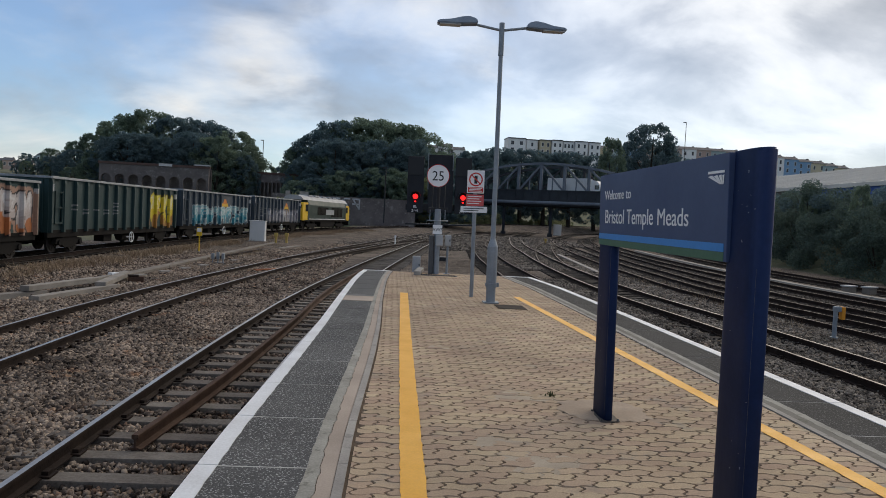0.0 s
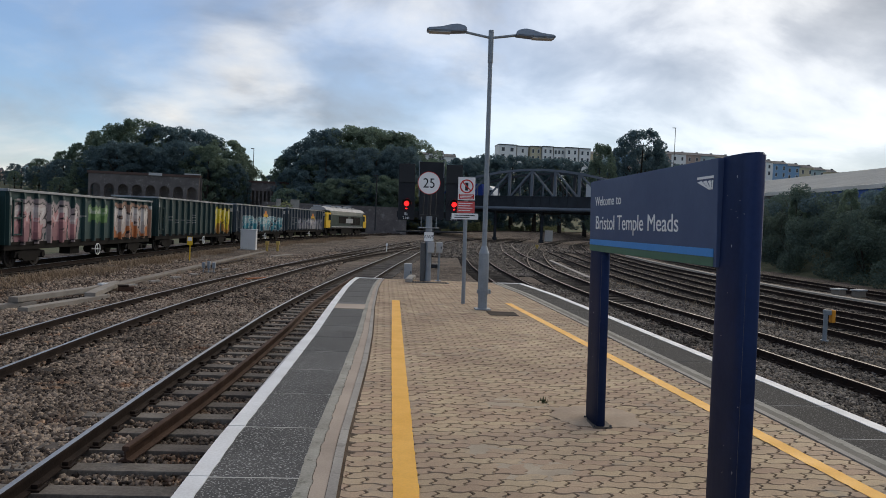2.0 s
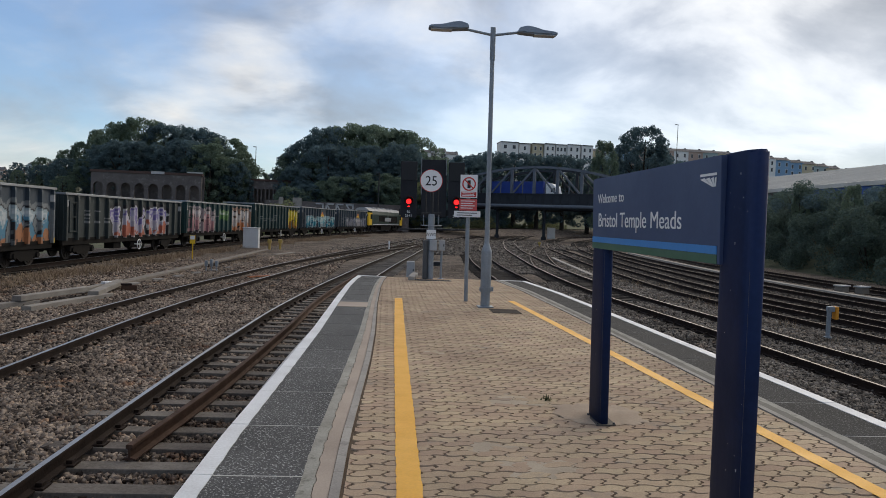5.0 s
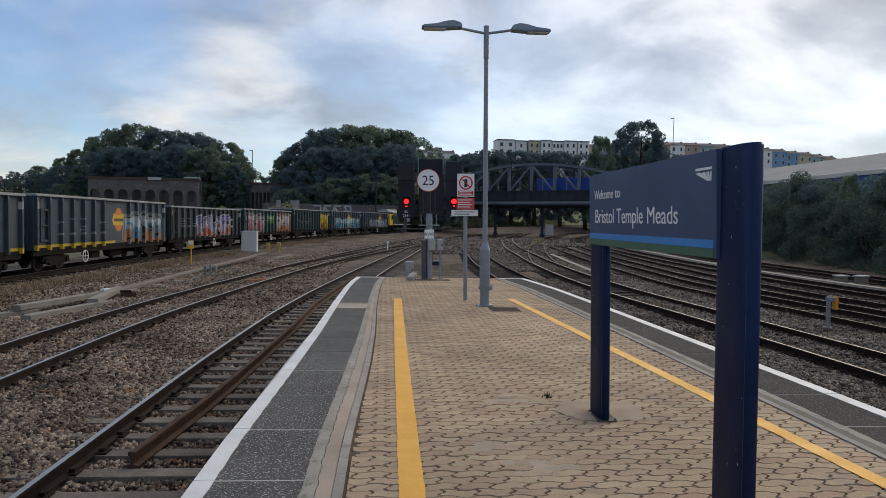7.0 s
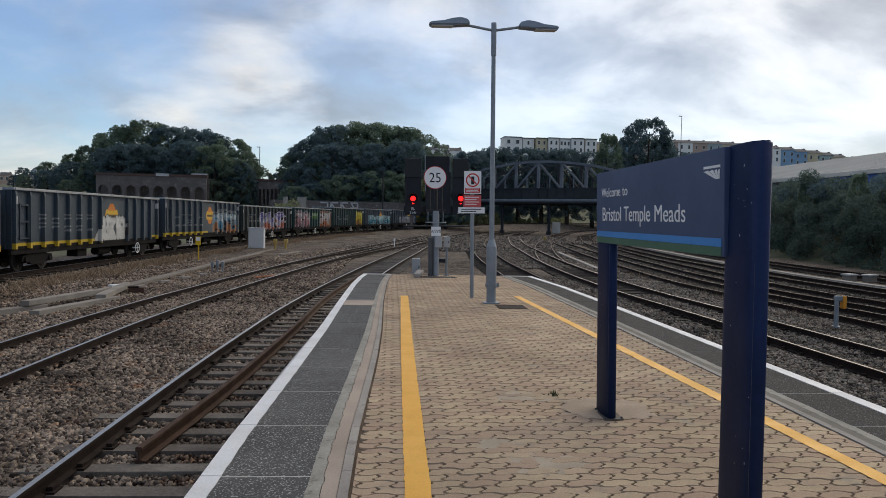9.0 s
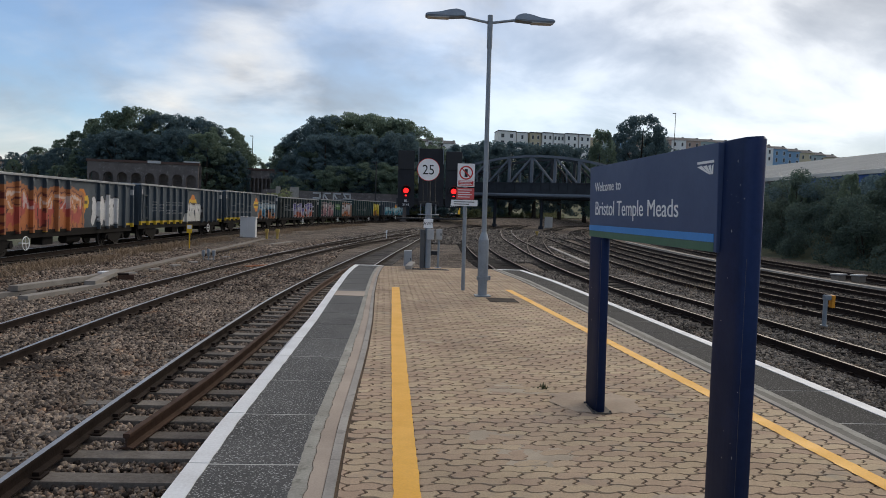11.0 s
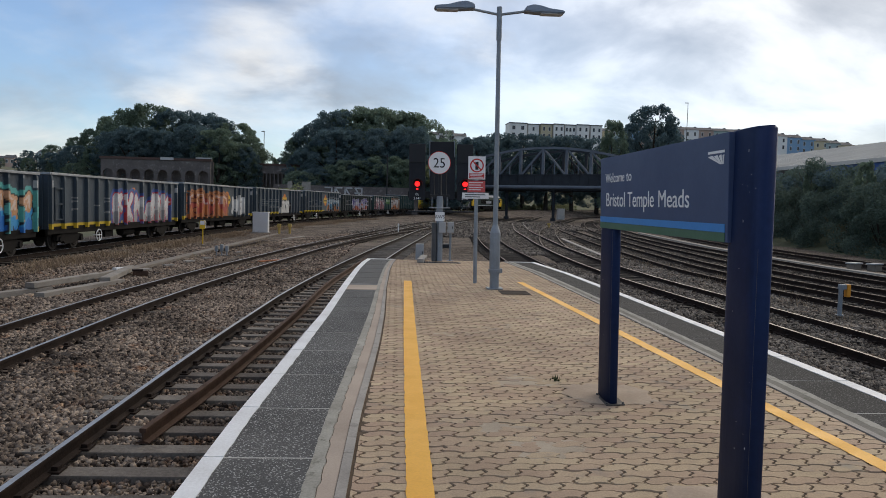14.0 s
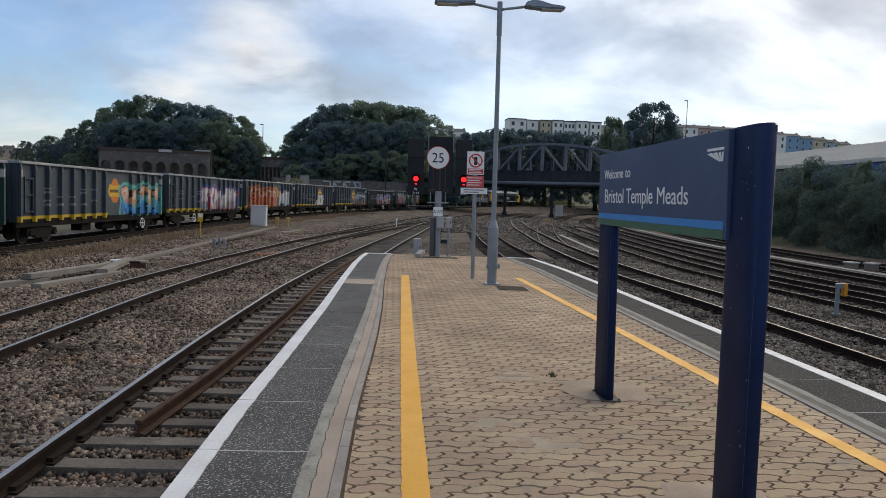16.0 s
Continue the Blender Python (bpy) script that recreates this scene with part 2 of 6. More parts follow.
M["render_g"] = mat("grey_green_render", (0.35, 0.42, 0.42), (0.28, 0.35, 0.35), 0.3, 5, 0.85, 0, 0.05)
M["render_p"] = mat("buff_pink_render", (0.46, 0.34, 0.28), (0.36, 0.265, 0.22), 0.3, 5, 0.85, 0, 0.05)
M["faded_yellow"] = mat("faded_yellow_plastic", (0.52, 0.37, 0.10), (0.40, 0.28, 0.08), 2, 30, 0.7, 0, 0.05)
M["slate"] = mat("slate_roof", (0.10, 0.10, 0.11), (0.065, 0.065, 0.07), 0.4, 6, 0.8, 0, 0.1)
M["shed_roof"] = mat("fibre_cement_roof", (0.66, 0.63, 0.57), (0.52, 0.49, 0.445), 0.3, 6, 0.85, 0, 0.1)
M["shed_blue"] = mat("blue_cladding", (0.04, 0.10, 0.33), (0.03, 0.08, 0.27), 0.4, 6, 0.6, 0, 0.05)
M["curtain"] = mat("blue_curtain_side", (0.02, 0.06, 0.32), (0.015, 0.045, 0.26), 0.6, 7, 0.6, 0, 0.1, True)
M["glass"] = mat("dark_glazing", (0.03, 0.035, 0.045), (0.02, 0.022, 0.03), 1, 8, 0.12, 0, 0.0, True, spec=0.7)
M["loco_green"] = mat("dark_green_loco_paint", (0.010, 0.030, 0.026), (0.017, 0.04, 0.033), 0.8, 14, 0.5, 0, 0.06, True)
M["loco_roof"] = mat("pale_loco_roof", (0.40, 0.41, 0.42), (0.26, 0.26, 0.27), 0.8, 9, 0.6, 0, 0.1, True)
M["red_light"] = glow_mat("red_signal_light", (1.0, 0.012, 0.012), 2.6)
M["white_letter"] = mat("white_graffiti_paint", (0.5, 0.5, 0.5), (0.38, 0.38, 0.39), 1, 12, 0.8, 0, 0.0)
M["orange"] = mat("orange_plastic", (0.75, 0.30, 0.02), (0.6, 0.24, 0.02), 2, 30, 0.5, 0, 0.05)
M["sleeper_dark"] = mat("oily_timber_sleeper", (0.07, 0.06, 0.052), (0.032, 0.027, 0.024), 2.0, 30, 0.92, 0, 0.6, rnd=0.3, spec=0.2)
M["stone_dark"] = mat("oily_ballast_stone", (0.11, 0.095, 0.082), (0.035, 0.03, 0.026), 0.7, 30, 0.92, 0, 0.4, rnd=0.8, spec=0.2)
M["trough"] = mat("stained_concrete_trough", (0.24, 0.21, 0.175), (0.15, 0.13, 0.11), 1.7, 50, 0.9, 0, 0.35)
M["timber"] = mat("grey_timber", (0.30, 0.275, 0.24), (0.19, 0.17, 0.15), 1.6, 40, 0.9, 0, 0.4)
M["grass_ground"] = mat("weedy_earth", (0.075, 0.09, 0.048), (0.13, 0.12, 0.07), 0.25, 5, 0.95, 0, 0.5, dist=0.1, c=(0.04, 0.06, 0.025))
M["pale_joint"] = mat("pale_joint_mortar", (0.50, 0.49, 0.46), (0.36, 0.35, 0.33), 2, 60, 0.9, 0, 0.2)
M["mortar"] = mat("mossy_mortar", (0.37, 0.355, 0.31), (0.22, 0.21, 0.18), 2.5, 60, 0.92, 0, 0.5, dist=0.006, c=(0.13, 0.13, 0.10))
M["patch"] = mat("light_patch", (0.12, 0.12, 0.12), (0.075, 0.077, 0.08), 1.3, 120, 0.85, 0, 0.5, dist=0.004)
# steel rim, its base colour paled to stand for reflected sky
M["rim"] = mat("worn_steel_rim", (0.34, 0.36, 0.38), (0.20, 0.21, 0.22), 1.0, 20, 0.5, 0.3, 0.1, True)
M["dark_plate"] = mat("stained_base_plate", (0.12, 0.105, 0.09), (0.07, 0.06, 0.055), 3, 50, 0.8, 0.1, 0.2)
M["footing"] = mat("trowelled_mortar", (0.47, 0.375, 0.285), (0.33, 0.26, 0.20), 2.2, 60, 0.92, 0, 0.3, dist=0.004, c=(0.36, 0.30, 0.235), spec=0.1)
M["lantern"] = mat("blue_grey_cast_metal", (0.30, 0.35, 0.42), (0.22, 0.26, 0.32), 2, 30, 0.5, 0.2, 0.05)
M["dark_grey"] = mat("dark_grey_steel", (0.10, 0.105, 0.11), (0.07, 0.072, 0.075), 2, 30, 0.65, 0.2, 0.1)
M["signal_black"] = mat("matt_signal_black", (0.020, 0.022, 0.028), (0.013, 0.014, 0.018), 1, 12, 0.75, 0, 0.05)
M["terracotta"] = mat("dull_red_coping", (0.11, 0.066, 0.056), (0.07, 0.045, 0.04), 0.6, 8, 0.9, 0, 0.1)
M["orange_dull"] = mat("faded_orange_plastic", (0.38, 0.13, 0.05), (0.28, 0.10, 0.04), 2, 30, 0.7, 0, 0.1)


# ---- mesh helpers ----
def mesh_of(name, bm, materials):
    me = bpy.data.meshes.new(name)
    bm.normal_update()
    bm.to_mesh(me)
    bm.free()
    for mt in materials if isinstance(materials, (list, tuple)) else [materials]:
        me.materials.append(mt)
    return me


def part(name, bm, material, parent, label="", kind=""):
    ob = new(name, mesh_of(name, bm, material) if isinstance(bm, bmesh.types.BMesh) else bm)
    ob.parent = parent
    return tagged(ob, label, kind=kind)


def thing(name, label, category, at=None, group="", kind=""):
    ob = new(name)
    ob.empty_display_size = 0.2
    if at is not None:
        ob.matrix_basis = at
    return tagged(ob, label, category, group, kind)


def solid(name, bm, material, label, category, at=None, group="", kind=""):
    ob = new(name, mesh_of(name, bm, material))
    if at is not None:
        ob.matrix_basis = at
    return tagged(ob, label, category, group, kind)


def box(bm, x0, y0, z0, x1, y1, z1, bevel=0.0, m=None, idx=0):
    g = bmesh.ops.create_cube(bm, size=1.0, matrix=Matrix.LocRotScale(((x0 + x1) / 2, (y0 + y1) / 2, (z0 + z1) / 2), None, (x1 - x0, y1 - y0, z1 - z0)))
    vs = g["verts"]
    if bevel:
        es = list({e for v in vs for e in v.link_edges})
        r = bmesh.ops.bevel(bm, geom=es, offset=bevel, segments=2, affect="EDGES", profile=0.7)
        vs = list({v for f in r["faces"] for v in f.verts} | {v for v in vs if v.is_valid})
    if m is not None:
        bmesh.ops.transform(bm, matrix=m, verts=vs)
    if idx:
        for f in {f for v in vs for f in v.link_faces}:
            f.material_index = idx
    return bm


def tube(bm, p, q, r0, r1=None, seg=10, cap=True):
    p, q = Vector(p), Vector(q)
    d = q - p
    rot = d.to_track_quat("Z", "Y").to_matrix().to_4x4()
    bmesh.ops.create_cone(bm, cap_ends=cap, segments=seg, radius1=r0, radius2=r0 if r1 is None else r1, depth=d.length, matrix=Matrix.Translation((p + q) / 2) @ rot)
    return bm


def prism(bm, outline, z0, z1, m=None, idx=0):
    """Extrude a closed outline of (x, y) from z0 to z1."""
    lo = [bm.verts.new((x, y, z0)) for x, y in outline]
    hi = [bm.verts.new((x, y, z1)) for x, y in outline]
    fs = [bm.faces.new(hi), bm.faces.new(lo[::-1])]
    n = len(outline)
    for i in range(n):
        fs.append(bm.faces.new((lo[i], lo[(i + 1) % n], hi[(i + 1) % n], hi[i])))
    for f in fs:
        f.material_index = idx
    if m is not None:
        bmesh.ops.transform(bm, matrix=m, verts=lo + hi)
    return bm


def B():
    return bmesh.new()


def letters(name, body, size, material, parent, at, align="LEFT", depth=0.001, squeeze=1.0, label="", width=0.0):
    """Raised lettering in the built-in font; the text runs along its own x."""
    cu = bpy.data.curves.new(name, "FONT")
    cu.body, cu.size, cu.align_x, cu.extrude = body, size, align, depth
    tmp = new(name + "_curve", cu)
    bpy.context.view_layer.update()
    me = bpy.data.meshes.new_from_object(tmp.evaluated_get(bpy.context.evaluated_depsgraph_get()))
    bpy.data.objects.remove(tmp)
    bpy.data.curves.remove(cu)
    if width:
        xs = [v.co.x for v in me.vertices]
        squeeze = width / (max(xs) - min(xs))
    me.transform(Matrix.Diagonal((squeeze, 1, 1, 1)))
    me.materials.clear()
    me.materials.append(material)
    ob = new(name, me)
    ob.parent = parent
    ob.matrix_basis = at
    return tagged(ob, label)


def spline(pts, step=1.0):
    """Smooth centre line through a few (x, y) points: arrays of x, y and of the left-hand normal."""
    P = np.array(pts, float)
    ext = np.vstack([2 * P[0] - P[1], P, 2 * P[-1] - P[-2]])
    out = []
    for i in range(1, len(ext) - 2):
        a, b, c, d = ext[i - 1], ext[i], ext[i + 1], ext[i + 2]
        n = max(2, int(np.linalg.norm(c - b) / 0.5))
        for k in range(n):
            u = k / n
            out.append(0.5 * (2 * b + (c - a) * u + (2 * a - 5 * b + 4 * c - d) * u * u + (3 * b - a - 3 * c + d) * u ** 3))
    out.append(P[-1])
    out = np.array(out)
    seg = np.r_[0, np.cumsum(np.linalg.norm(np.diff(out, axis=0), axis=1))]
    s = np.arange(0, seg[-1], step)
    x, y = np.interp(s, seg, out[:, 0]), np.interp(s, seg, out[:, 1])
    dx, dy = np.gradient(x), np.gradient(y)
    h = np.hypot(dx, dy)
    return x, y, -dy / h, dx / h


RAIL_Z = -0.956


def train_line(n=340):
    """The goods line: x, y and heading at every metre, from y = -190."""
    xs, ys, hs = [-15.6] * 210, list(range(-190, 20)), [0.0] * 210
    x, y, h = -15.6, 20.0, 0.0
    for q in range(n):
        xs.append(x), ys.append(y), hs.append(h)
        h += 0.00267 if q < 117 else 0.00359
        x, y = x + math.sin(h), y + math.cos(h)
    return np.array(xs), np.array(ys), np.array(hs)


TX, TY, TH = train_line()


def on_line(s):
    i = s + 210
    k = np.arange(len(TX))
    return float(np.interp(i, k, TX)), float(np.interp(i, k, TY)), float(np.interp(i, k, TH))


def rise(y):
    """Climb of the goods line above the other rails."""
    return np.interp(y, [28, 117, 150, 200, 260], [0.0, 0.45, 0.75, 1.6, 2.2])


def sstep(a):
    a = np.clip(a, 0, 1)
    return a * a * (3 - 2 * a)


def bank_x(y):
    """Foot of the bank on the far side of the right-hand tracks."""
    return np.interp(y, [0, 40, 62, 86, 108, 146, 195, 226, 270], [31, 30.5, 33, 38, 45, 60, 90, 118, 165])


def ground_z(x, y):
    """Height of the ground: flat railway land, a hill beyond the goods line, a bank behind the right-hand tracks."""
    x, y = np.asarray(x, float), np.asarray(y, float)
    xl = np.interp(y, TY[::3], TX[::3])
    off = (xl - x) * np.interp(y, TY[::3], np.cos(TH[::3]))
    far = np.where(y > 420, 200.0, off)
    amp = 9 + 17 * sstep((x + 40) / 70) + 8 * sstep((y - 300) / 500)
    z = -1.19 + rise(y) * sstep((13 - np.abs(off)) / 9) + amp * sstep((far - 16) / 95) * sstep((y - 60) / 70)
    z = z + 4.0 * sstep((x - bank_x(y)) / 6) * sstep((330 - y) / 60)
    return z


# ---- ground ----
def build_ground():
    xs = np.unique(np.r_[np.arange(-40, 45, 1.0), np.arange(-130, -40, 5), np.arange(45, 200, 5), np.linspace(-1500, -130, 14), np.linspace(200, 1500, 14)])
    ys = np.unique(np.r_[np.arange(-10, 110, 1.0), np.arange(-60, -10, 6), np.arange(110, 330, 5), np.linspace(330, 2400, 18), np.linspace(-400, -60, 6)])
    X, Y = np.meshgrid(xs, ys)
    Z = ground_z(X, Y)
    rng = np.random.default_rng(3)
    flat = (np.abs(X) < 34) & (Y < 110)
    Z = Z + np.where(flat, rng.normal(0, 0.012, Z.shape), rng.normal(0, 0.05, Z.shape))
    nx, ny = len(xs), len(ys)
    idx = np.arange(nx * ny).reshape(ny, nx)
    f = np.stack([idx[:-1, :-1], idx[:-1, 1:], idx[1:, 1:], idx[1:, :-1]], -1).reshape(-1, 4)
    me = bpy.data.meshes.new("ground")
    me.from_pydata(np.stack([X, Y, Z], -1).reshape(-1, 3).tolist(), [], f.tolist())
    me.materials.append(M["ballast"])
    me.materials.append(M["grass_ground"])
    xl = np.interp(Y, TY[::3], TX[::3])
    fx, fy = X[:-1, :-1].ravel(), Y[:-1, :-1].ravel()
    fl = xl[:-1, :-1].ravel()
    green = (fx < fl - 4.5) | (fx > bank_x(fy) - 1) | (fy > 330)
    me.polygons.foreach_set("material_index", green.astype(np.int32))
    ob = new("ground", me)
    tagged(ob, "grey-brown railway ballast and earth with weeds", "ground", kind="structure")


build_ground()


# ---- platform ----
def edge_l(y):
    return float(np.interp(y, [-8, 5, 7.2, 9.8, 13.5, 16.5, 18.4, 19.5], [-1.10, -1.060, -1.000, -0.942, -0.912, -0.87, -0.80, -0.72]))


def edge_r(y):
    return float(np.interp(y, [-8, 6, 9, 13, 16.5, 19.85], [4.22, 4.18, 4.155, 4.11, 4.05, 3.82]))


END = 19.6
YS = [-8 + 0.6 * i for i in range(46)] + [19.6]


def strip(bm, fa, fb, y0, y1, z0, z1, step=0.6, idx=0):
    """A long slab between two edge functions of y."""
    n = max(1, round((y1 - y0) / step))
    rows = []
    for i in range(n + 1):
        y = y0 + (y1 - y0) * i / n
        rows.append([bm.verts.new(c) for c in ((fa(y), y, z1), (fb(y), y, z1), (fb(y), y, z0), (fa(y), y, z0))])
    for a, b in zip(rows[:-1], rows[1:]):
        for k in range(4):
            j = (k + 1) % 4
            bm.faces.new((a[k], a[j], b[j], b[k])).material_index = idx
    bm.faces.new(rows[0][::-1]).material_index = idx
    bm.faces.new(rows[-1]).material_index = idx
    return bm


platform = thing("platform", "station platform with clay pavers, tarmac margins and painted lines", "platform", kind="structure")
bm = B()
strip(bm, lambda y: edge_l(y) + 0.10, lambda y: edge_r(y) - 0.10, -8, END - 0.05, -1.3, -0.14)
part("platform_wall", bm, M["brick"], platform)
bm = B()
strip(bm, lambda y: edge_l(y) + 0.36, lambda y: edge_r(y) - 0.36, -8, END - 0.02, -0.14, -0.0085)
part("bedding", bm, M["joint"], platform)


def margin_k(side, q):
    """How far the concrete margin on the main side keeps its full width."""
    return float(np.interp(q, [8, 13, 19.6], [1.0, 0.72, 0.62])) if side < 0 else 1.0


def coping(side):
    """Precast edge slabs, each about a metre long, tarmac-topped with a white nosing."""
    f = edge_l if side < 0 else edge_r
    s = -side
    y = -2.0
    wide, tar = (0.115, 0.64) if side < 0 else (0.13, 0.64)

    def out(o, q):
        return tar + (o - tar) * margin_k(side, q)

    def crack(q):
        return 0.708 + 0.004 * math.sin(q * 5.1) + 0.005 * math.sin(q * 23) + 0.003 * math.sin(q * 41)

    def feather(q):
        return tar + 0.003 * math.sin(q * 9.3) + 0.003 * math.sin(q * 31)

    bm = B()
    strip(bm, lambda q: f(q) + s * 0.004, lambda q: f(q) + s * (tar - 0.01), -2, END - 0.01, -0.12, -0.0058, 0.6)
    bmesh.ops.recalc_face_normals(bm, faces=bm.faces)
    part("joint_mortar", bm, M["pale_joint"], platform)
    rng = random.Random(4 + side)
    while y < END - 0.1:
        y1 = min(y + 1.04, END)
        dz = rng.uniform(0.0, 0.0014)
        bm = B()
        g = 0.011
        strip(bm, lambda q: f(q), lambda q: f(q) + s * (tar - 0.012), y + g, y1 - g, -0.14, -0.004 + dz, 0.26)
        bmesh.ops.recalc_face_normals(bm, faces=bm.faces)
        slab = part("coping_slab", bm, M["old_tarmac"] if side > 0 else M["patch"] if 11.9 < y < 12.8 else M["tarmac"], platform)
        bm = B()
        strip(bm, lambda q: f(q) - s * 0.002, lambda q: f(q) + s * (wide + 0.003 * math.sin(q * 17)), y + g * 0.5, y1 - g * 0.5, -0.05, 0.001 + dz, 0.13)
        bmesh.ops.recalc_face_normals(bm, faces=bm.faces)
        part("white_edge", bm, M["white_paint"], slab)
        y = y1
    bm = B()
    strip(bm, lambda q: f(q) + s * (feather(q) - 0.012), lambda q: f(q) + s * out(crack(q) - 0.002, q), -8, END, -0.14, -0.003, 0.05)
    bmesh.ops.recalc_face_normals(bm, faces=bm.faces)
    part("mortar_fillet", bm, M["mortar"], platform)
    bm = B()
    strip(bm, lambda q: f(q) + s * out(crack(q) + 0.003, q), lambda q: f(q) + s * out(0.802, q), -8, END, -0.14, -0.002, 0.05)
    bmesh.ops.recalc_face_normals(bm, faces=bm.faces)
    part("concrete_margin", bm, M["pink_concrete"] if side < 0 else M["dull_margin"], platform)
    y = -3.0
    while y < END - 0.3:
        bm = B()
        y1 = min(y + 0.914, END)
        strip(bm, lambda q: f(q) + s * out(0.806, q), lambda q: f(q) + s * out(0.864, q), y + 0.002, y1 - 0.002, -0.14, 0.004, 0.46)
        bmesh.ops.recalc_face_normals(bm, faces=bm.faces)
        part("kerb_edging", bm, M["concrete"], platform)
        y = y1


coping(-1)
coping(1)

# buff tactile patch across the tarmac margin
bm = B()
strip(bm, lambda q: edge_l(q) + 0.12, lambda q: edge_l(q) + 0.635, 12.55, 13.25, -0.01, 0.0035, 0.35)
part("buff_patch", bm, M["pink_concrete"], platform)
# white line across each end
bm = B()
strip(bm, edge_l, lambda q: edge_l(q) + 0.72, END - 0.13, END + 0.004, -0.06, 0.003, 0.2)
part("white_end_line", bm, M["white_paint"], platform)
bm = B()
strip(bm, lambda q: edge_r(q) - 0.72, edge_r, END - 0.13, END + 0.004, -0.06, 0.003, 0.2)
part("white_end_line", bm, M["white_paint"], platform)


def paint_line(fa, w, y0, y1):
    bm = B()
    rng = random.Random(9)
    n = int((y1 - y0) / 0.055)
    L, R = [], []
    for i in range(n + 1):
        y = y0 + (y1 - y0) * i / n
        L.append((fa(y) + rng.uniform(-0.004, 0.004), y))
        R.append((fa(y) + w + rng.uniform(-0.004, 0.004), y))
    vl = [bm.verts.new((x, y, 0.0035)) for x, y in L]
    vr = [bm.verts.new((x, y, 0.0035)) for x, y in R]
    for i in range(n):
        bm.faces.new((vl[i], vr[i], vr[i + 1], vl[i + 1]))
    part("yellow_line", bm, M["yellow_paint"], platform)


paint_line(lambda y: float(np.interp(y, [-7, 4.2, 8.5, 14.15], [0.06, 0.112, 0.145, 0.212])), 0.148, -7, 14.15)
paint_line(lambda y: 3.125 - 0.0468 * y, 0.13, -7, 14.3)


# ---- tracks ----
PROFILE = [(-0.036, 0.0), (-0.03, 0.008), (0.03, 0.008), (0.036, 0.0), (0.036, -0.032), (0.012, -0.045), (0.010, -0.125), (0.07, -0.142), (0.07, -0.155), (-0.07, -0.155), (-0.07, -0.142), (-0.010, -0.125), (-0.012, -0.045), (-0.036, -0.032)]


def rail(parent, x, y, nx, ny, off, top, name="rail", z=RAIL_Z, climb=False):
    bm = B()
    rows = []
    for i in range(len(x)):
        rows.append([bm.verts.new((x[i] + nx[i] * (off + u), y[i] + ny[i] * (off + u), z + (float(rise(y[i])) if climb else 0) - 0.008 + w)) for u, w in PROFILE])
    n = len(PROFILE)
    for a, b in zip(rows[:-1], rows[1:]):
        for k in range(n):
            bm.faces.new((a[k], a[(k + 1) % n], b[(k + 1) % n], b[k])).material_index = 1 if k == 1 else 0
    bm.faces.new(rows[0])
    bm.faces.new(rows[-1][::-1])
    bmesh.ops.recalc_face_normals(bm, faces=bm.faces)
    return part(name, bm, [M["brown_rust" if top == "brown_rust" else "rust"], M[top]], parent)


def sleeper_mesh(v, mt="sleeper"):
    bm = B()
    box(bm, -1.28, -0.125, -0.16, 1.28, 0.125, 0, 0.014)
    rng = random.Random(v)
    for q in bm.verts:
        q.co.z += rng.uniform(-0.006, 0.006)
    return mesh_of("sleeper", bm, M[mt])


SLEEPERS = [sleeper_mesh(i) for i in range(4)]
DARK_SLEEPERS = [sleeper_mesh(i, "sleeper_dark") for i in range(4)]
bm = B()
box(bm, -0.15, -0.09, 0.0, 0.15, 0.09, 0.022, 0.006)
box(bm, -0.12, -0.05, 0.02, -0.055, 0.05, 0.06, 0.01)
box(bm, 0.055, -0.05, 0.02, 0.12, 0.05, 0.06, 0.01)
CHAIR = mesh_of("rail_chair", bm, M["rust"])


def track(name, label, pts, top="rail_top", near=(6, 60), chairs=0, seed=1, climb=False, oily=False):
    t = thing(name, label, "railway track", group="railway tracks", kind="structure")
    x, y, nx, ny = spline(pts, 1.0)
    for off in (0.7525, -0.7525):
        rail(t, x, y, nx, ny, off, top, climb=climb)
    x, y, nx, ny = spline(pts, 0.66)
    rng = random.Random(seed)
    far = B()
    for i in range(len(x)):
        ang = math.atan2(ny[i], nx[i]) + math.pi + rng.uniform(-0.012, 0.012)
        m = Matrix.LocRotScale((x[i] + rng.uniform(-0.03, 0.03), y[i], RAIL_Z - 0.165 + (float(rise(y[i])) if climb else 0) + rng.uniform(-0.006, 0.006)), Euler((0, 0, ang)), None)
        if near[0] < y[i] < near[1]:
            s = part("sleeper", (DARK_SLEEPERS if oily else SLEEPERS)[i % 4], None, t)
            s.matrix_basis = m
            if y[i] < chairs:
                for off in (0.7525, -0.7525):
                    c = part("rail_chair", CHAIR, None, s)
                    c.matrix_basis = Matrix.Translation((off, 0, 0))
        elif y[i] < 190:
            box(far, -1.28, -0.125, -0.1, 1.28, 0.125, 0, 0, m)
    part("far_sleepers", far, M["sleeper_dark"], t, kind="stuff")
    return t


L1 = [(-2.45, -30), (-2.45, 0), (-2.42, 10), (-2.28, 16), (-2.05, 21), (-1.30, 30), (0.70, 48.7), (5.0, 82), (14.5, 130), (30, 178), (52, 222), (80, 262)]
L2 = [(-6.45, -30), (-6.45, 0), (-6.45, 14), (-6.33, 19), (-5.95, 24.5), (-5.35, 31), (-3.75, 46), (-0.5, 68), (5.2, 104), (13.5, 146), (27, 186), (48, 230), (76, 270)]
R0 = [(5.60, -30), (5.60, 0), (5.60, 24), (5.90, 35), (6.25, 44), (7.15, 56), (8.9, 75), (14.5, 110), (24, 150), (42, 200), (66, 240)]
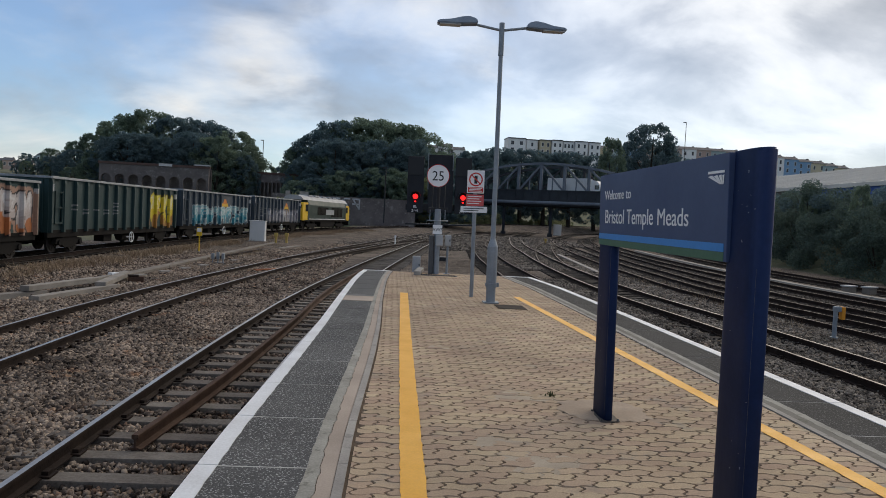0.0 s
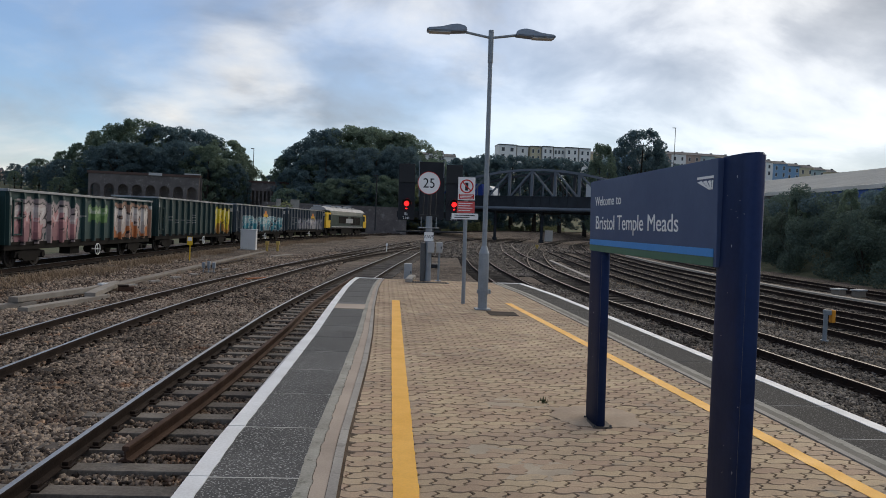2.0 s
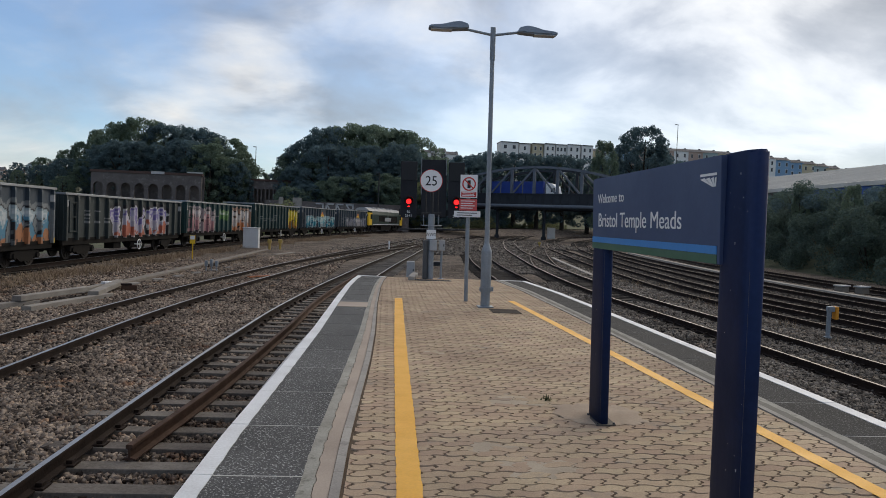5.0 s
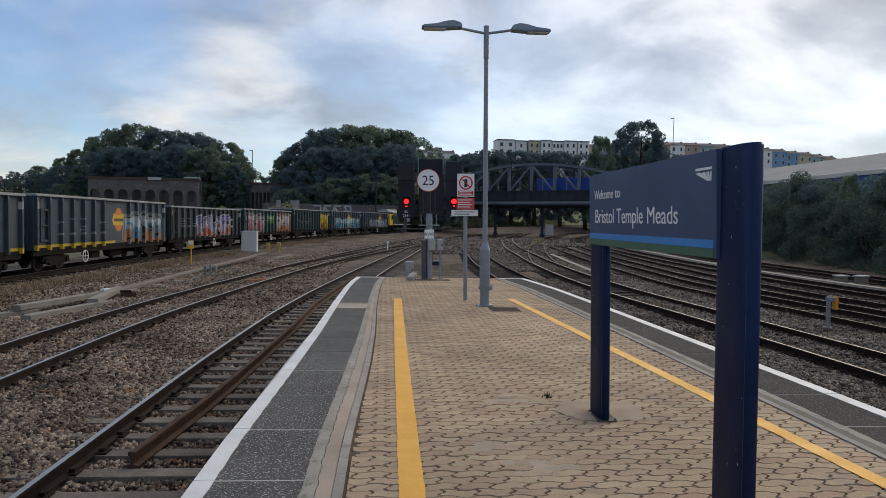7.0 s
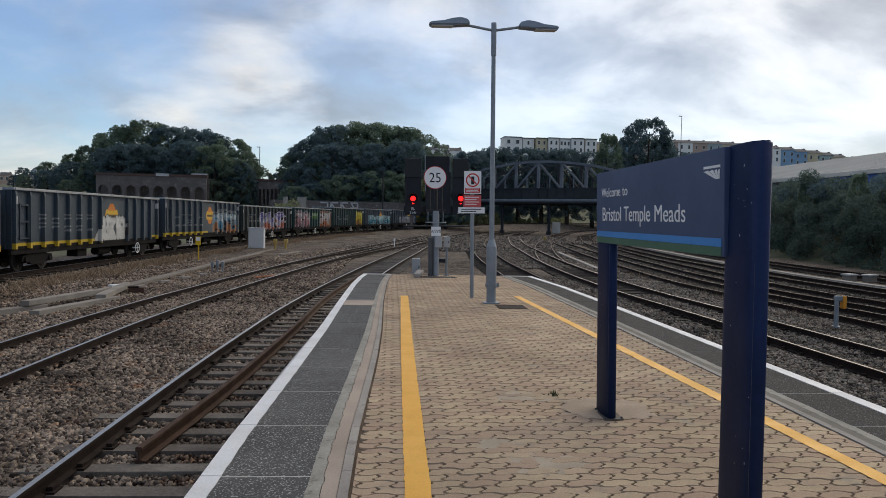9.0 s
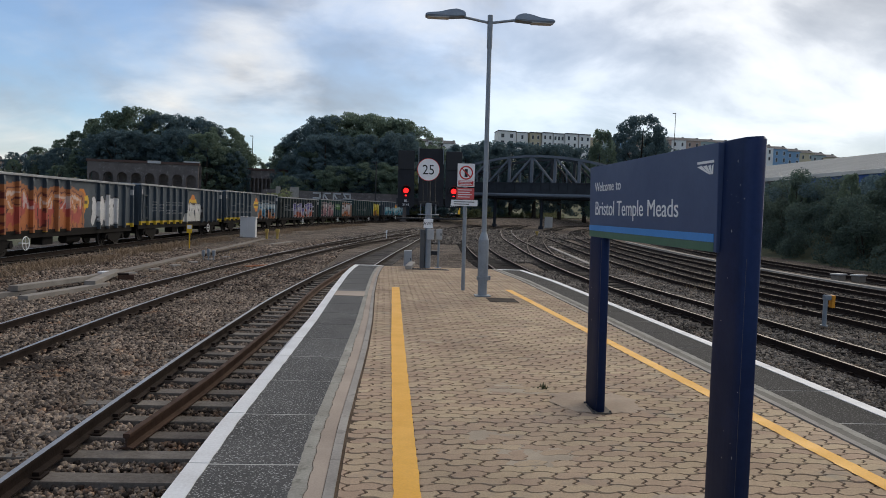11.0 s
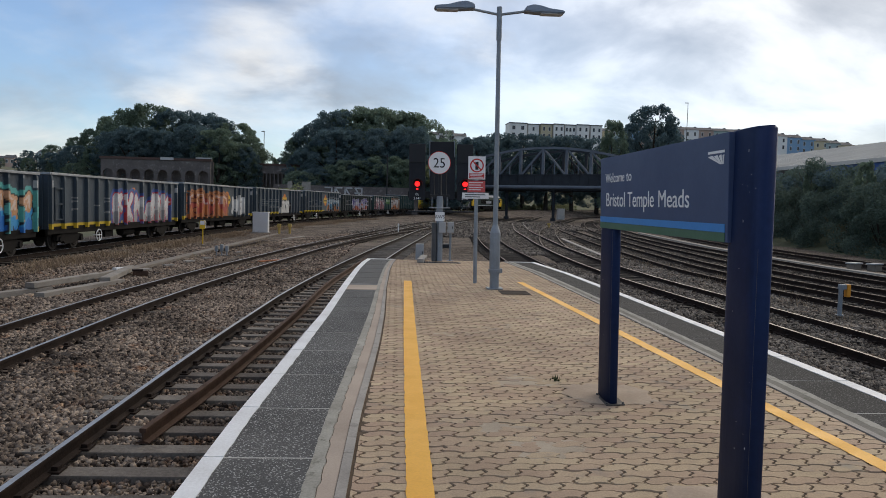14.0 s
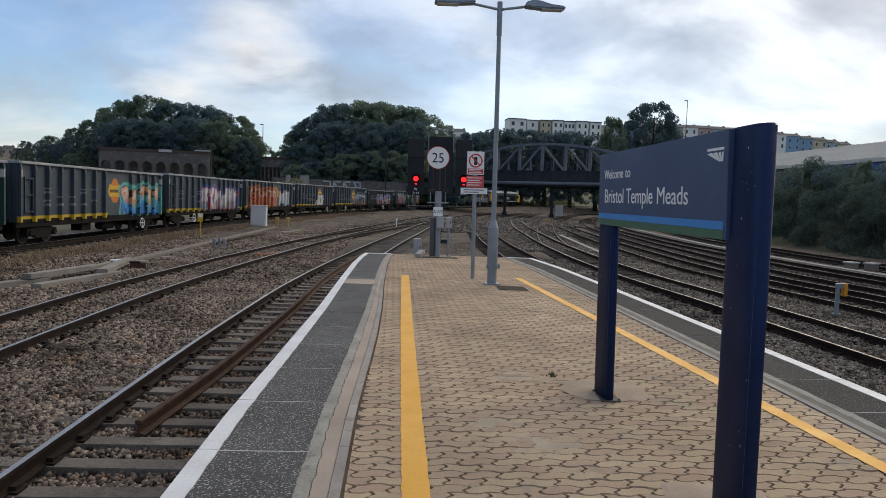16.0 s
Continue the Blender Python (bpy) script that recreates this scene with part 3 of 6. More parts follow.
R1 = [(9.25, -30), (9.25, 0), (9.2, 17), (8.95, 27), (9.5, 39), (11.1, 56), (14.5, 84), (23, 130), (46, 215), (70, 250)]
R2 = [(13.5, -30), (13.4, 0), (13.35, 18), (12.95, 25), (12.95, 31), (13.6, 38), (14.9, 50), (17.9, 72), (20.6, 88), (30, 130), (52, 195), (80, 235)]
R3 = [(16.2, -30), (16.1, 5), (15.95, 20), (15.6, 27), (16.0, 35), (16.9, 43), (18.3, 54), (21.6, 74), (26, 95), (38, 138), (62, 195), (92, 235)]
R4 = [(19.4, -30), (19.4, 5), (19.3, 25), (19.3, 33), (19.9, 42), (21.3, 55), (25.0, 78), (30.5, 100), (45, 142), (74, 195), (104, 230)]
R5 = [(25.2, -30), (25.0, 10), (24.8, 34), (25.4, 46), (27.4, 62), (32.5, 86), (39, 108), (54, 146), (84, 195), (112, 226)]
track("railway_track_1", "platform track with polished rails on weathered sleepers", L1, near=(4, 60), chairs=26, seed=1)
track("railway_track_2", "running line with bright rails in brown ballast", L2, near=(8, 60), chairs=26, seed=2, oily=True)
track("railway_track_3", "track along the far face of the platform", R0, "rail_dull", near=(20, 70), seed=3, oily=True)
track("railway_track_4", "curving running line in grey ballast", R1, "rail_worn", near=(8, 70), chairs=24, seed=4, oily=True)
track("railway_track_5", "running line among several parallel rails", R2, "rail_dull", near=(12, 66), seed=5, oily=True)
track("railway_track_6", "running line beside a cable trough", R3, "rail_dull", near=(14, 70), seed=6, oily=True)
track("railway_track_7", "running line between point machines and a trough", R4, "rail_dull", near=(16, 70), seed=7, oily=True)
track("railway_track_9", "siding with dull rails below the bank", R5, "rail_dull", near=(24, 70), seed=9, oily=True)
GL = [(float(a), float(b)) for a, b in zip(TX[100::12], TY[100::12])]
track("railway_track_8", "goods line under the wagons", GL, near=(24, 70), seed=8, climb=True, oily=True)

# turnout rails between the two left-hand lines
cross = thing("turnout", "curved turnout rails joining two running lines", "railway track", group="railway tracks", kind="structure")
x, y, nx, ny = spline([(-4.65, 38), (-3.1, 48), (-0.2, 62), (3.4, 77), (6.6, 90)], 1.0)
for off in (0.7525, -0.7525):
    rail(cross, x, y, nx, ny, off, "rail_dull")
x, y, nx, ny = spline([(9.9, 44), (12.0, 56), (16.1, 76), (21, 95)], 1.0)
for off in (0.7525, -0.7525):
    rail(cross, x, y, nx, ny, off, "rail_dull")

# loose rusty rail lying in the four-foot
loose = thing("loose_rail", "rusty brown spare rail lying between the running rails", "rail")
x, y, nx, ny = spline([(-2.59, 7.75), (-2.34, 10.9), (-2.12, 16.5), (-1.95, 23.0), (-1.2, 33)], 0.8)
rail(loose, x, y, nx, ny, 0, "brown_rust", "rail_length", RAIL_Z + 0.01)


# ---- goods train ----
WL, GAP, LOCO = 15.97, 0.95, 21.45
S0, V, ACC = 80.27, 6.770, 0.00409
PAL = {
    "grey": (0.042, 0.062, 0.084), "green": (0.015, 0.043, 0.045), "dark": (0.026, 0.038, 0.041), "teal": (0.014, 0.050, 0.052),
}


def strokes(rng, x0, x1, z0, z1, count):
    """Blocky tag shapes: for each of them a few fat strokes in its cell."""
    out = []
    w = (x1 - x0) / count
    for i in range(count):
        cx, cz = x0 + (i + 0.5) * w, (z0 + z1) / 2
        hw, hh = w * 0.36, (z1 - z0) * 0.40
        pts = [(cx + sx * hw * rng.uniform(0.7, 1.1), cz + sz * hh * rng.uniform(0.7, 1.1)) for sx, sz in ((-1, -1), (-1, 1), (1, 1), (1, -1), (0, 0.1), (0, -1), (1, 0))]
        for a, b in rng.sample([(0, 1), (1, 2), (2, 3), (1, 4), (4, 2), (4, 5), (0, 4), (4, 3), (4, 6)], 6):
            out.append((pts[a], pts[b]))
    return out


def paint_side(X, Z, spec, length, h0, h1):
    """Colours of a wagon side at points X along and Z up: body paint, sole stripe, emblem, lettering bars and sprayed tags."""
    col = np.empty(X.shape + (3,))
    col[:] = PAL[spec["base"]]
    rng = random.Random(spec["seed"])
    nrg = np.random.default_rng(spec["seed"])
    if spec.get("stripe"):
        col[(Z < h0 + 0.22) & ((X < 0.5) | (X > length / 2 - 1.0))] = (0.62, 0.42, 0.02)
    for e in (-1, 1):
        col[(np.abs(X - e * (length / 2 - 0.16)) < 0.07) & (np.abs(Z - h1 + 0.48) < 0.14)] = (0.52, 0.53, 0.54)
    # faint data panels as bars
    for k in range(5):
        bx = -length / 2 + 2.0 + k * 1.05
        for r in range(spec.get("bars", 3) + 2):
            if rng.random() < 0.45:
                continue
            zz, bw = h0 + 1.3 - r * 0.17, rng.uniform(0.25, 0.6)
            col[(X > bx) & (X < bx + bw) & (Z > zz) & (Z < zz + 0.07)] = (0.26, 0.27, 0.28)
    if "logo" in spec:
        lx = spec["logo"]
        cz = h0 + 1.30
        dz, dx = Z - cz, np.abs(X - lx)
        col[(dx < 0.78 - 0.45 * np.abs(dz)) & (np.abs(dz) < 0.30)] = (0.66, 0.40, 0.02)
        col[(dz > 0.24) & (dz < 0.62) & (dx < 0.50 - 0.80 * (dz - 0.24))] = (0.62, 0.20, 0.02)
        col[(dz < -0.26) & (dz > -0.60) & (dx < 0.50 - 0.80 * (-0.26 - dz))] = (0.62, 0.20, 0.02)
        col[(dx < 0.60) & (np.abs(dz) < 0.085)] = (0.10, 0.06, 0.02)
    for x0, x1, z0, z1, n, fills, outline, halo in spec.get("tags", ()):
        d = np.full(X.shape, 9.0)
        wob = 0.05 * np.sin(X * 7 + Z * 5) + 0.03 * np.sin(X * 17 - Z * 13)
        for a, b in strokes(rng, x0, x1, h0 + z0, h0 + z1, n):
            ax, az, bx, bz = *a, *b
            ll = (bx - ax) ** 2 + (bz - az) ** 2 + 1e-6
            u = np.clip(((X - ax) * (bx - ax) + (Z - az) * (bz - az)) / ll, 0, 1)
            d = np.minimum(d, np.hypot(X - ax - u * (bx - ax), Z - az - u * (bz - az)) + wob * 0.6)
        f = np.array(fills)
        v = np.clip((Z - h0 - z0) / (z1 - z0) + 0.35 * wob * 4 + 0.18 * np.sin(X * 2.3), 0, 0.999) * len(f)
        fill = f[v.astype(int)]
        k = (d < 0.42) & (halo is not None)
        if halo is not None:
            col[k] = halo
        col[d < 0.245] = outline
        col[d < 0.185] = fill[d < 0.185]
        glint = (d < 0.06) & (Z > h0 + z0 + 0.55 * (z1 - z0))
        col[glint] = 0.5 * fill[glint] + 0.35
        # thin runs of paint below the letters
        for q in range(int((x1 - x0) * 2.2)):
            rx, rl = rng.uniform(x0, x1), rng.uniform(0.1, 0.4)
            m = (np.abs(X - rx) < 0.03) & (Z < h0 + z0 + 0.12) & (Z > h0 + z0 + 0.12 - rl)
            col[m] = 0.7 * col[m] + 0.3 * np.array(outline)
    grime = 0.86 + 0.14 * np.clip((Z - h0) / 1.0, 0, 1)
    col *= (grime * nrg.normal(1, 0.05, X.shape))[..., None]
    return np.clip(col, 0, 1)


def painted_grid(name, X, Y, Z, col, parent, label=""):
    n0, n1 = X.shape
    idx = np.arange(n0 * n1).reshape(n0, n1)
    f = np.stack([idx[:-1, :-1], idx[1:, :-1], idx[1:, 1:], idx[:-1, 1:]], -1).reshape(-1, 4)
    me = bpy.data.meshes.new(name)
    me.from_pydata(np.stack([X, Y, Z], -1).reshape(-1, 3).tolist(), [], f.tolist())
    at = me.color_attributes.new("paint", "FLOAT_COLOR", "POINT")
    c = np.ones((n0 * n1, 4), np.float32)
    c[:, :3] = col.reshape(-1, 3)
    at.data.foreach_set("color", c.ravel())
    me.materials.append(M["paintwork"])
    ob = new(name, me)
    ob.parent = parent
    return tagged(ob, label)


def wheelset_mesh(r):
    bm = B()
    for s in (-1, 1):
        tube(bm, (s * 0.70, 0, 0), (s * 0.80, 0, 0), r, r, 20)
        tube(bm, (s * 0.80, 0, 0), (s * 0.83, 0, 0), r * 0.8, r * 0.72, 20)
        for k in range(4):
            a = k * math.pi / 4
            box(bm, s * 0.835 - 0.012, -0.04, -r * 0.7, s * 0.835 + 0.012, 0.04, r * 0.7, 0, Matrix.Rotation(a, 4, "X"))
    tube(bm, (-0.9, 0, 0), (0.9, 0, 0), 0.08, 0.08, 10)
    return mesh_of("wheelset", bm, M["wheel"])


WHEELSET, WHEELSET_L = wheelset_mesh(0.46), wheelset_mesh(0.53)
SPIN = []


def bogie_mesh(wb, drop):
    """Three-piece bogie; length along y, rail at z = 0."""
    bm = B()
    for s in (-1, 1):
        x = s * 1.02
        out = [(-wb / 2 - 0.28, 0.40), (-wb / 2 - 0.2, 0.62), (-0.45, 0.70), (0.45, 0.70), (wb / 2 + 0.2, 0.62), (wb / 2 + 0.28, 0.40), (wb / 2 - 0.25, 0.38), (0.42, 0.24), (-0.42, 0.24), (-wb / 2 + 0.25, 0.38)]
        prism(bm, out, x - 0.09, x + 0.09, Matrix(((0, 0, 1, 0), (1, 0, 0, 0), (0, 1, 0, 0), (0, 0, 0, 1))))
        for q in (-1, 1):
            tube(bm, (x - 0.05 * s, q * wb / 2, 0.46), (x + s * 0.16, q * wb / 2, 0.46), 0.14, 0.12, 10)
        for q in (-0.22, 0, 0.22):
            tube(bm, (x, q, 0.26), (x, q, 0.56), 0.07, 0.07, 8)
    box(bm, -1.05, -0.25, 0.42, 1.05, 0.25, 0.72, 0.03)
    return mesh_of("bogie_frame", bm, M["under"])


BOGIE, BOGIE_L = bogie_mesh(1.83, 0), bogie_mesh(3.6, 0)


def add_bogie(parent, y, frame_mesh, axles, wheels, r):
    bo = part("bogie", frame_mesh, None, parent)
    bo.matrix_basis = Matrix.Translation((0, y, 0))
    for a in axles:
        w = part("wheelset", wheels, None, bo)
        w.matrix_basis = Matrix.Translation((0, a, r))
        SPIN.append((w, a, r))


def wagon(spec):
    """Open box wagon, ribbed sides, on two bogies; its length runs along y, rail level at z = 0."""
    w = thing("box_wagon", spec["label"], "freight wagon", group="wagons of the goods train")
    ln, top, h0, hw = WL - GAP, spec.get("top", 3.28), 0.92, 1.36
    dx = 0.05
    # visible side (facing +x) and its twin
    ny, nz = int(ln / dx), int((top - h0) / dx)
    yy, zz = np.meshgrid(np.linspace(-ln / 2, ln / 2, ny), np.linspace(h0, top - 0.08, nz), indexing="ij")
    col = paint_side(yy, zz, spec, ln, h0, top)
    painted_grid("side_panel", np.full(yy.shape, hw - 0.17), yy, zz, col, w, spec.get("side", ""))
    painted_grid("side_panel", np.full(yy.shape, -hw + 0.17), yy[::-1], zz, np.broadcast_to(np.array(PAL[spec["base"]]), col.shape), w)
    for k in range(15):
        y = -ln / 2 + 0.12 + k * (ln - 0.24) / 14
        if "logo" in spec and abs(y - spec["logo"]) < 0.95:
            continue
        rw = 0.085
        us = np.array([-rw, -rw * 0.75, -rw * 0.75, rw * 0.75, rw * 0.75, rw])
        ds = np.array([hw - 0.171, hw - 0.03, hw - 0.028, hw - 0.028, hw - 0.03, hw - 0.171])
        zs = np.linspace(h0, top - 0.1, nz)
        U, Zr = np.meshgrid(y + us, zs, indexing="ij")
        Dr = np.repeat(ds[:, None], nz, 1) - 0.035 * np.clip((Zr - top + 0.30) / 0.25, 0, 1)
        painted_grid("side_rib", Dr, U, Zr, paint_side(U, Zr, spec, ln, h0, top), w)
    base = np.array(PAL[spec["base"]])
    body = mat("wagon_body_%s" % spec["base"], tuple(base), tuple(base * 0.7), 0.8, 14, 0.65, 0, 0.12, True) if "body_" + spec["base"] not in M else M["body_" + spec["base"]]
    M["body_" + spec["base"]] = body
    bm = B()
    for s in (-1, 1):
        box(bm, s * hw - 0.09 - (0.03 if s > 0 else 0.09), -ln / 2, top - 0.10, s * hw + (0.0 if s > 0 else 0.12) - (0 if s > 0 else 0.09), ln / 2, top, 0.015)
        box(bm, -hw, s * ln / 2 - 0.08, top - 0.10, hw - 0.02, s * ln / 2 + 0.06, top - 0.002, 0.015)
    part("top_rail", bm, M["rim"], w, "steel rim coloured pale for the sky's reflection")
    for s in (-1, 1):
        bm = B()
        box(bm, -hw + 0.14, s * ln / 2 - 0.04, h0, hw - 0.14, s * ln / 2 + 0.0, top - 0.09)
        for q in range(4):
            xq = -0.95 + q * 0.63
            box(bm, xq - 0.06, min(s * ln / 2, s * (ln / 2 + 0.10)), h0, xq + 0.06, max(s * ln / 2, s * (ln / 2 + 0.10)), top - 0.15, 0.01)
        part("end_wall", bm, body, w)
        bm = B()
        box(bm, -0.16, s * ln / 2 + (0 if s > 0 else -0.48), 0.86, 0.16, s * ln / 2 + (0.48 if s > 0 else 0), 1.12, 0.03)
        part("coupler", bm, M["under"], w)
        for q in (-0.86, 0.86):
            bm = B()
            tube(bm, (q, s * (ln / 2 - 0.05), 1.0), (q, s * (ln / 2 + 0.44), 1.0), 0.10, 0.10, 10)
            tube(bm, (q, s * (ln / 2 + 0.42), 1.0), (q, s * (ln / 2 + 0.46), 1.0), 0.22, 0.22, 14)
            part("buffer", bm, M["under"], w)
    bm = B()
    box(bm, -hw + 0.16, -ln / 2, h0 - 0.02, hw - 0.16, ln / 2, h0 + 0.10)
    part("floor", bm, M["under"], w)
    bm = B()
    for s in (-1, 1):
        box(bm, s * 1.12 - 0.06, -ln / 2, h0 - 0.22, s * 1.12 + 0.06, ln / 2, h0 - 0.02, 0.01)
    box(bm, -0.22, -ln / 2, h0 - 0.3, 0.22, ln / 2, h0 - 0.02, 0.01)
    tube(bm, (0.7, 0.6, 0.5), (0.7, 2.0, 0.5), 0.2, 0.2, 12)
    box(bm, 0.5, -1.8, 0.35, 1.0, -0.9, 0.7, 0.03)
    part("underframe", bm, M["under"], w)
    for y in (-ln / 2 + 2.05, ln / 2 - 2.05):
        add_bogie(w, y, BOGIE, (-0.915, 0.915), WHEELSET, 0.46)
    bm = B()
    ring = [Vector((hw - 0.02, 0.27 * math.cos(a), 0.27 * math.sin(a))) for a in [i * math.pi / 9 for i in range(18)]]
    for i in range(18):
        tube(bm, ring[i], ring[(i + 1) % 18], 0.02, 0.02, 6)
    for i in (0, 5, 9, 14):
        tube(bm, (hw - 0.02, 0, 0), ring[i], 0.014, 0.014, 6)
    tube(bm, (hw - 0.3, 0, 0), (hw, 0, 0), 0.03, 0.03, 6)
    bmesh.ops.transform(bm, matrix=Matrix.Translation((0, spec.get("brake", 0.7), 0.52)), verts=bm.verts)
    part("handbrake_wheel", bm, M["white"], w, "white spoked handbrake wheel")
    bm = B()
    yl = -ln / 2 + 0.75
    for q in (-0.3, 0.3):
        box(bm, hw - 0.13, yl + q - 0.03, h0 + 0.35, hw - 0.07, yl + q + 0.03, h0 + 1.75)
    for r in range(3):
        box(bm, hw - 0.12, yl - 0.3, h0 + 0.37 + r * 0.65, hw - 0.075, yl + 0.3, h0 + 0.43 + r * 0.65)
    part("inspection_frame", bm, body, w)
    return w


WHITE, BLACK_ = (0.62, 0.62, 0.62), (0.015, 0.015, 0.02)
SPECS = [
    dict(base="grey", seed=11, logo=2.6, tags=[(-3.5, 6.5, 0.1, 1.3, 8, [(0.30, 0.30, 0.32), (0.2, 0.2, 0.25)], (0.12, 0.12, 0.13), None)], label="grey open box wagon with faded tags behind the locomotive"),
    dict(base="grey", seed=12, logo=1.2, tags=[(-5.5, 7.0, 0.0, 1.35, 9, [(0.02, 0.14, 0.20), (0.04, 0.26, 0.33), (0.22, 0.40, 0.43)], (0.50, 0.56, 0.57), None)], label="grey open box wagon sprayed with turquoise tags"),
    dict(base="green", seed=13, bars=2, tags=[(3.2, 7.2, 0.0, 2.0, 4, [(0.35, 0.16, 0.03), (0.62, 0.48, 0.02), (0.66, 0.56, 0.05)], (0.10, 0.07, 0.02), None)], label="dark green open box wagon with yellow tags at one end"),
    dict(base="teal", seed=14, brake=0.3, top=3.08, bars=0, tags=[(-7.0, -1.6, 0.0, 1.65, 4, [(0.30, 0.15, 0.17), (0.46, 0.24, 0.25), (0.48, 0.42, 0.42)], BLACK_, (0.34, 0.29, 0.30)), (-0.4, 1.6, 0.95, 1.6, 3, [(0.09, 0.20, 0.06), (0.16, 0.28, 0.12)], (0.02, 0.05, 0.045), None), (2.4, 7.2, 0.0, 1.7, 4, [(0.44, 0.15, 0.05), (0.46, 0.40, 0.38), (0.52, 0.48, 0.46)], BLACK_, (0.36, 0.22, 0.16))], label="green open box wagon with pink, orange and white tags"),
    dict(base="dark", seed=15, top=3.05, bars=2, tags=[(-3.0, 5.2, 0.0, 1.55, 5, [(0.42, 0.12, 0.07), (0.40, 0.38, 0.46), (0.17, 0.14, 0.36)], (0.60, 0.60, 0.62), BLACK_)], label="dark green open box wagon with purple and white tags"),
    dict(base="grey", seed=16, brake=-3.2, stripe=1, logo=0.9, tags=[(1.6, 7.2, 0.0, 1.5, 5, [(0.42, 0.18, 0.08), (0.08, 0.24, 0.36), (0.34, 0.42, 0.46)], BLACK_, (0.20, 0.22, 0.23))], label="grey open box wagon with a yellow sole stripe and blue tags"),
    dict(base="grey", seed=17, brake=4.3, stripe=1, logo=1.4, tags=[(-0.4, 3.1, 0.0, 1.3, 3, [(0.55, 0.55, 0.53), (0.45, 0.46, 0.45)], BLACK_, None)], label="grey open box wagon with a yellow stripe and white tags"),
    dict(base="grey", seed=18, brake=-3.8, stripe=1, logo=1.4, tags=[(-6.6, 1.4, 0.0, 1.75, 6, [(0.46, 0.14, 0.04), (0.40, 0.07, 0.05), (0.48, 0.19, 0.07)], (0.10, 0.02, 0.02), (0.38, 0.14, 0.05)), (2.5, 5.4, 0.2, 1.6, 3, [(0.60, 0.60, 0.60)], BLACK_, None)], label="grey open box wagon with orange-red and white tags"),
    dict(base="grey", seed=19, brake=-3.2, stripe=1, logo=1.1, tags=[(-1.4, 6.2, 0.05, 1.6, 6, [(0.34, 0.33, 0.33), (0.58, 0.56, 0.56), (0.62, 0.60, 0.60)], (0.45, 0.03, 0.04), (0.05, 0.10, 0.30))], label="grey open box wagon with a red-outlined mural on its side"),
    dict(base="grey", seed=20, brake=4.5, stripe=1, logo=1.3, tags=[(2.0, 7.2, 0.0, 1.55, 5, [(0.02, 0.17, 0.55), (0.04, 0.30, 0.62), (0.52, 0.26, 0.12), (0.60, 0.34, 0.20)], BLACK_, (0.10, 0.40, 0.38))], label="grey open box wagon with blue and orange tags"),
    dict(base="teal", seed=21, tags=[], label="dark green open box wagon near the rear of the train"),
    dict(base="green", seed=22, tags=[], label="plain dark green open box wagon at the rear"),
]


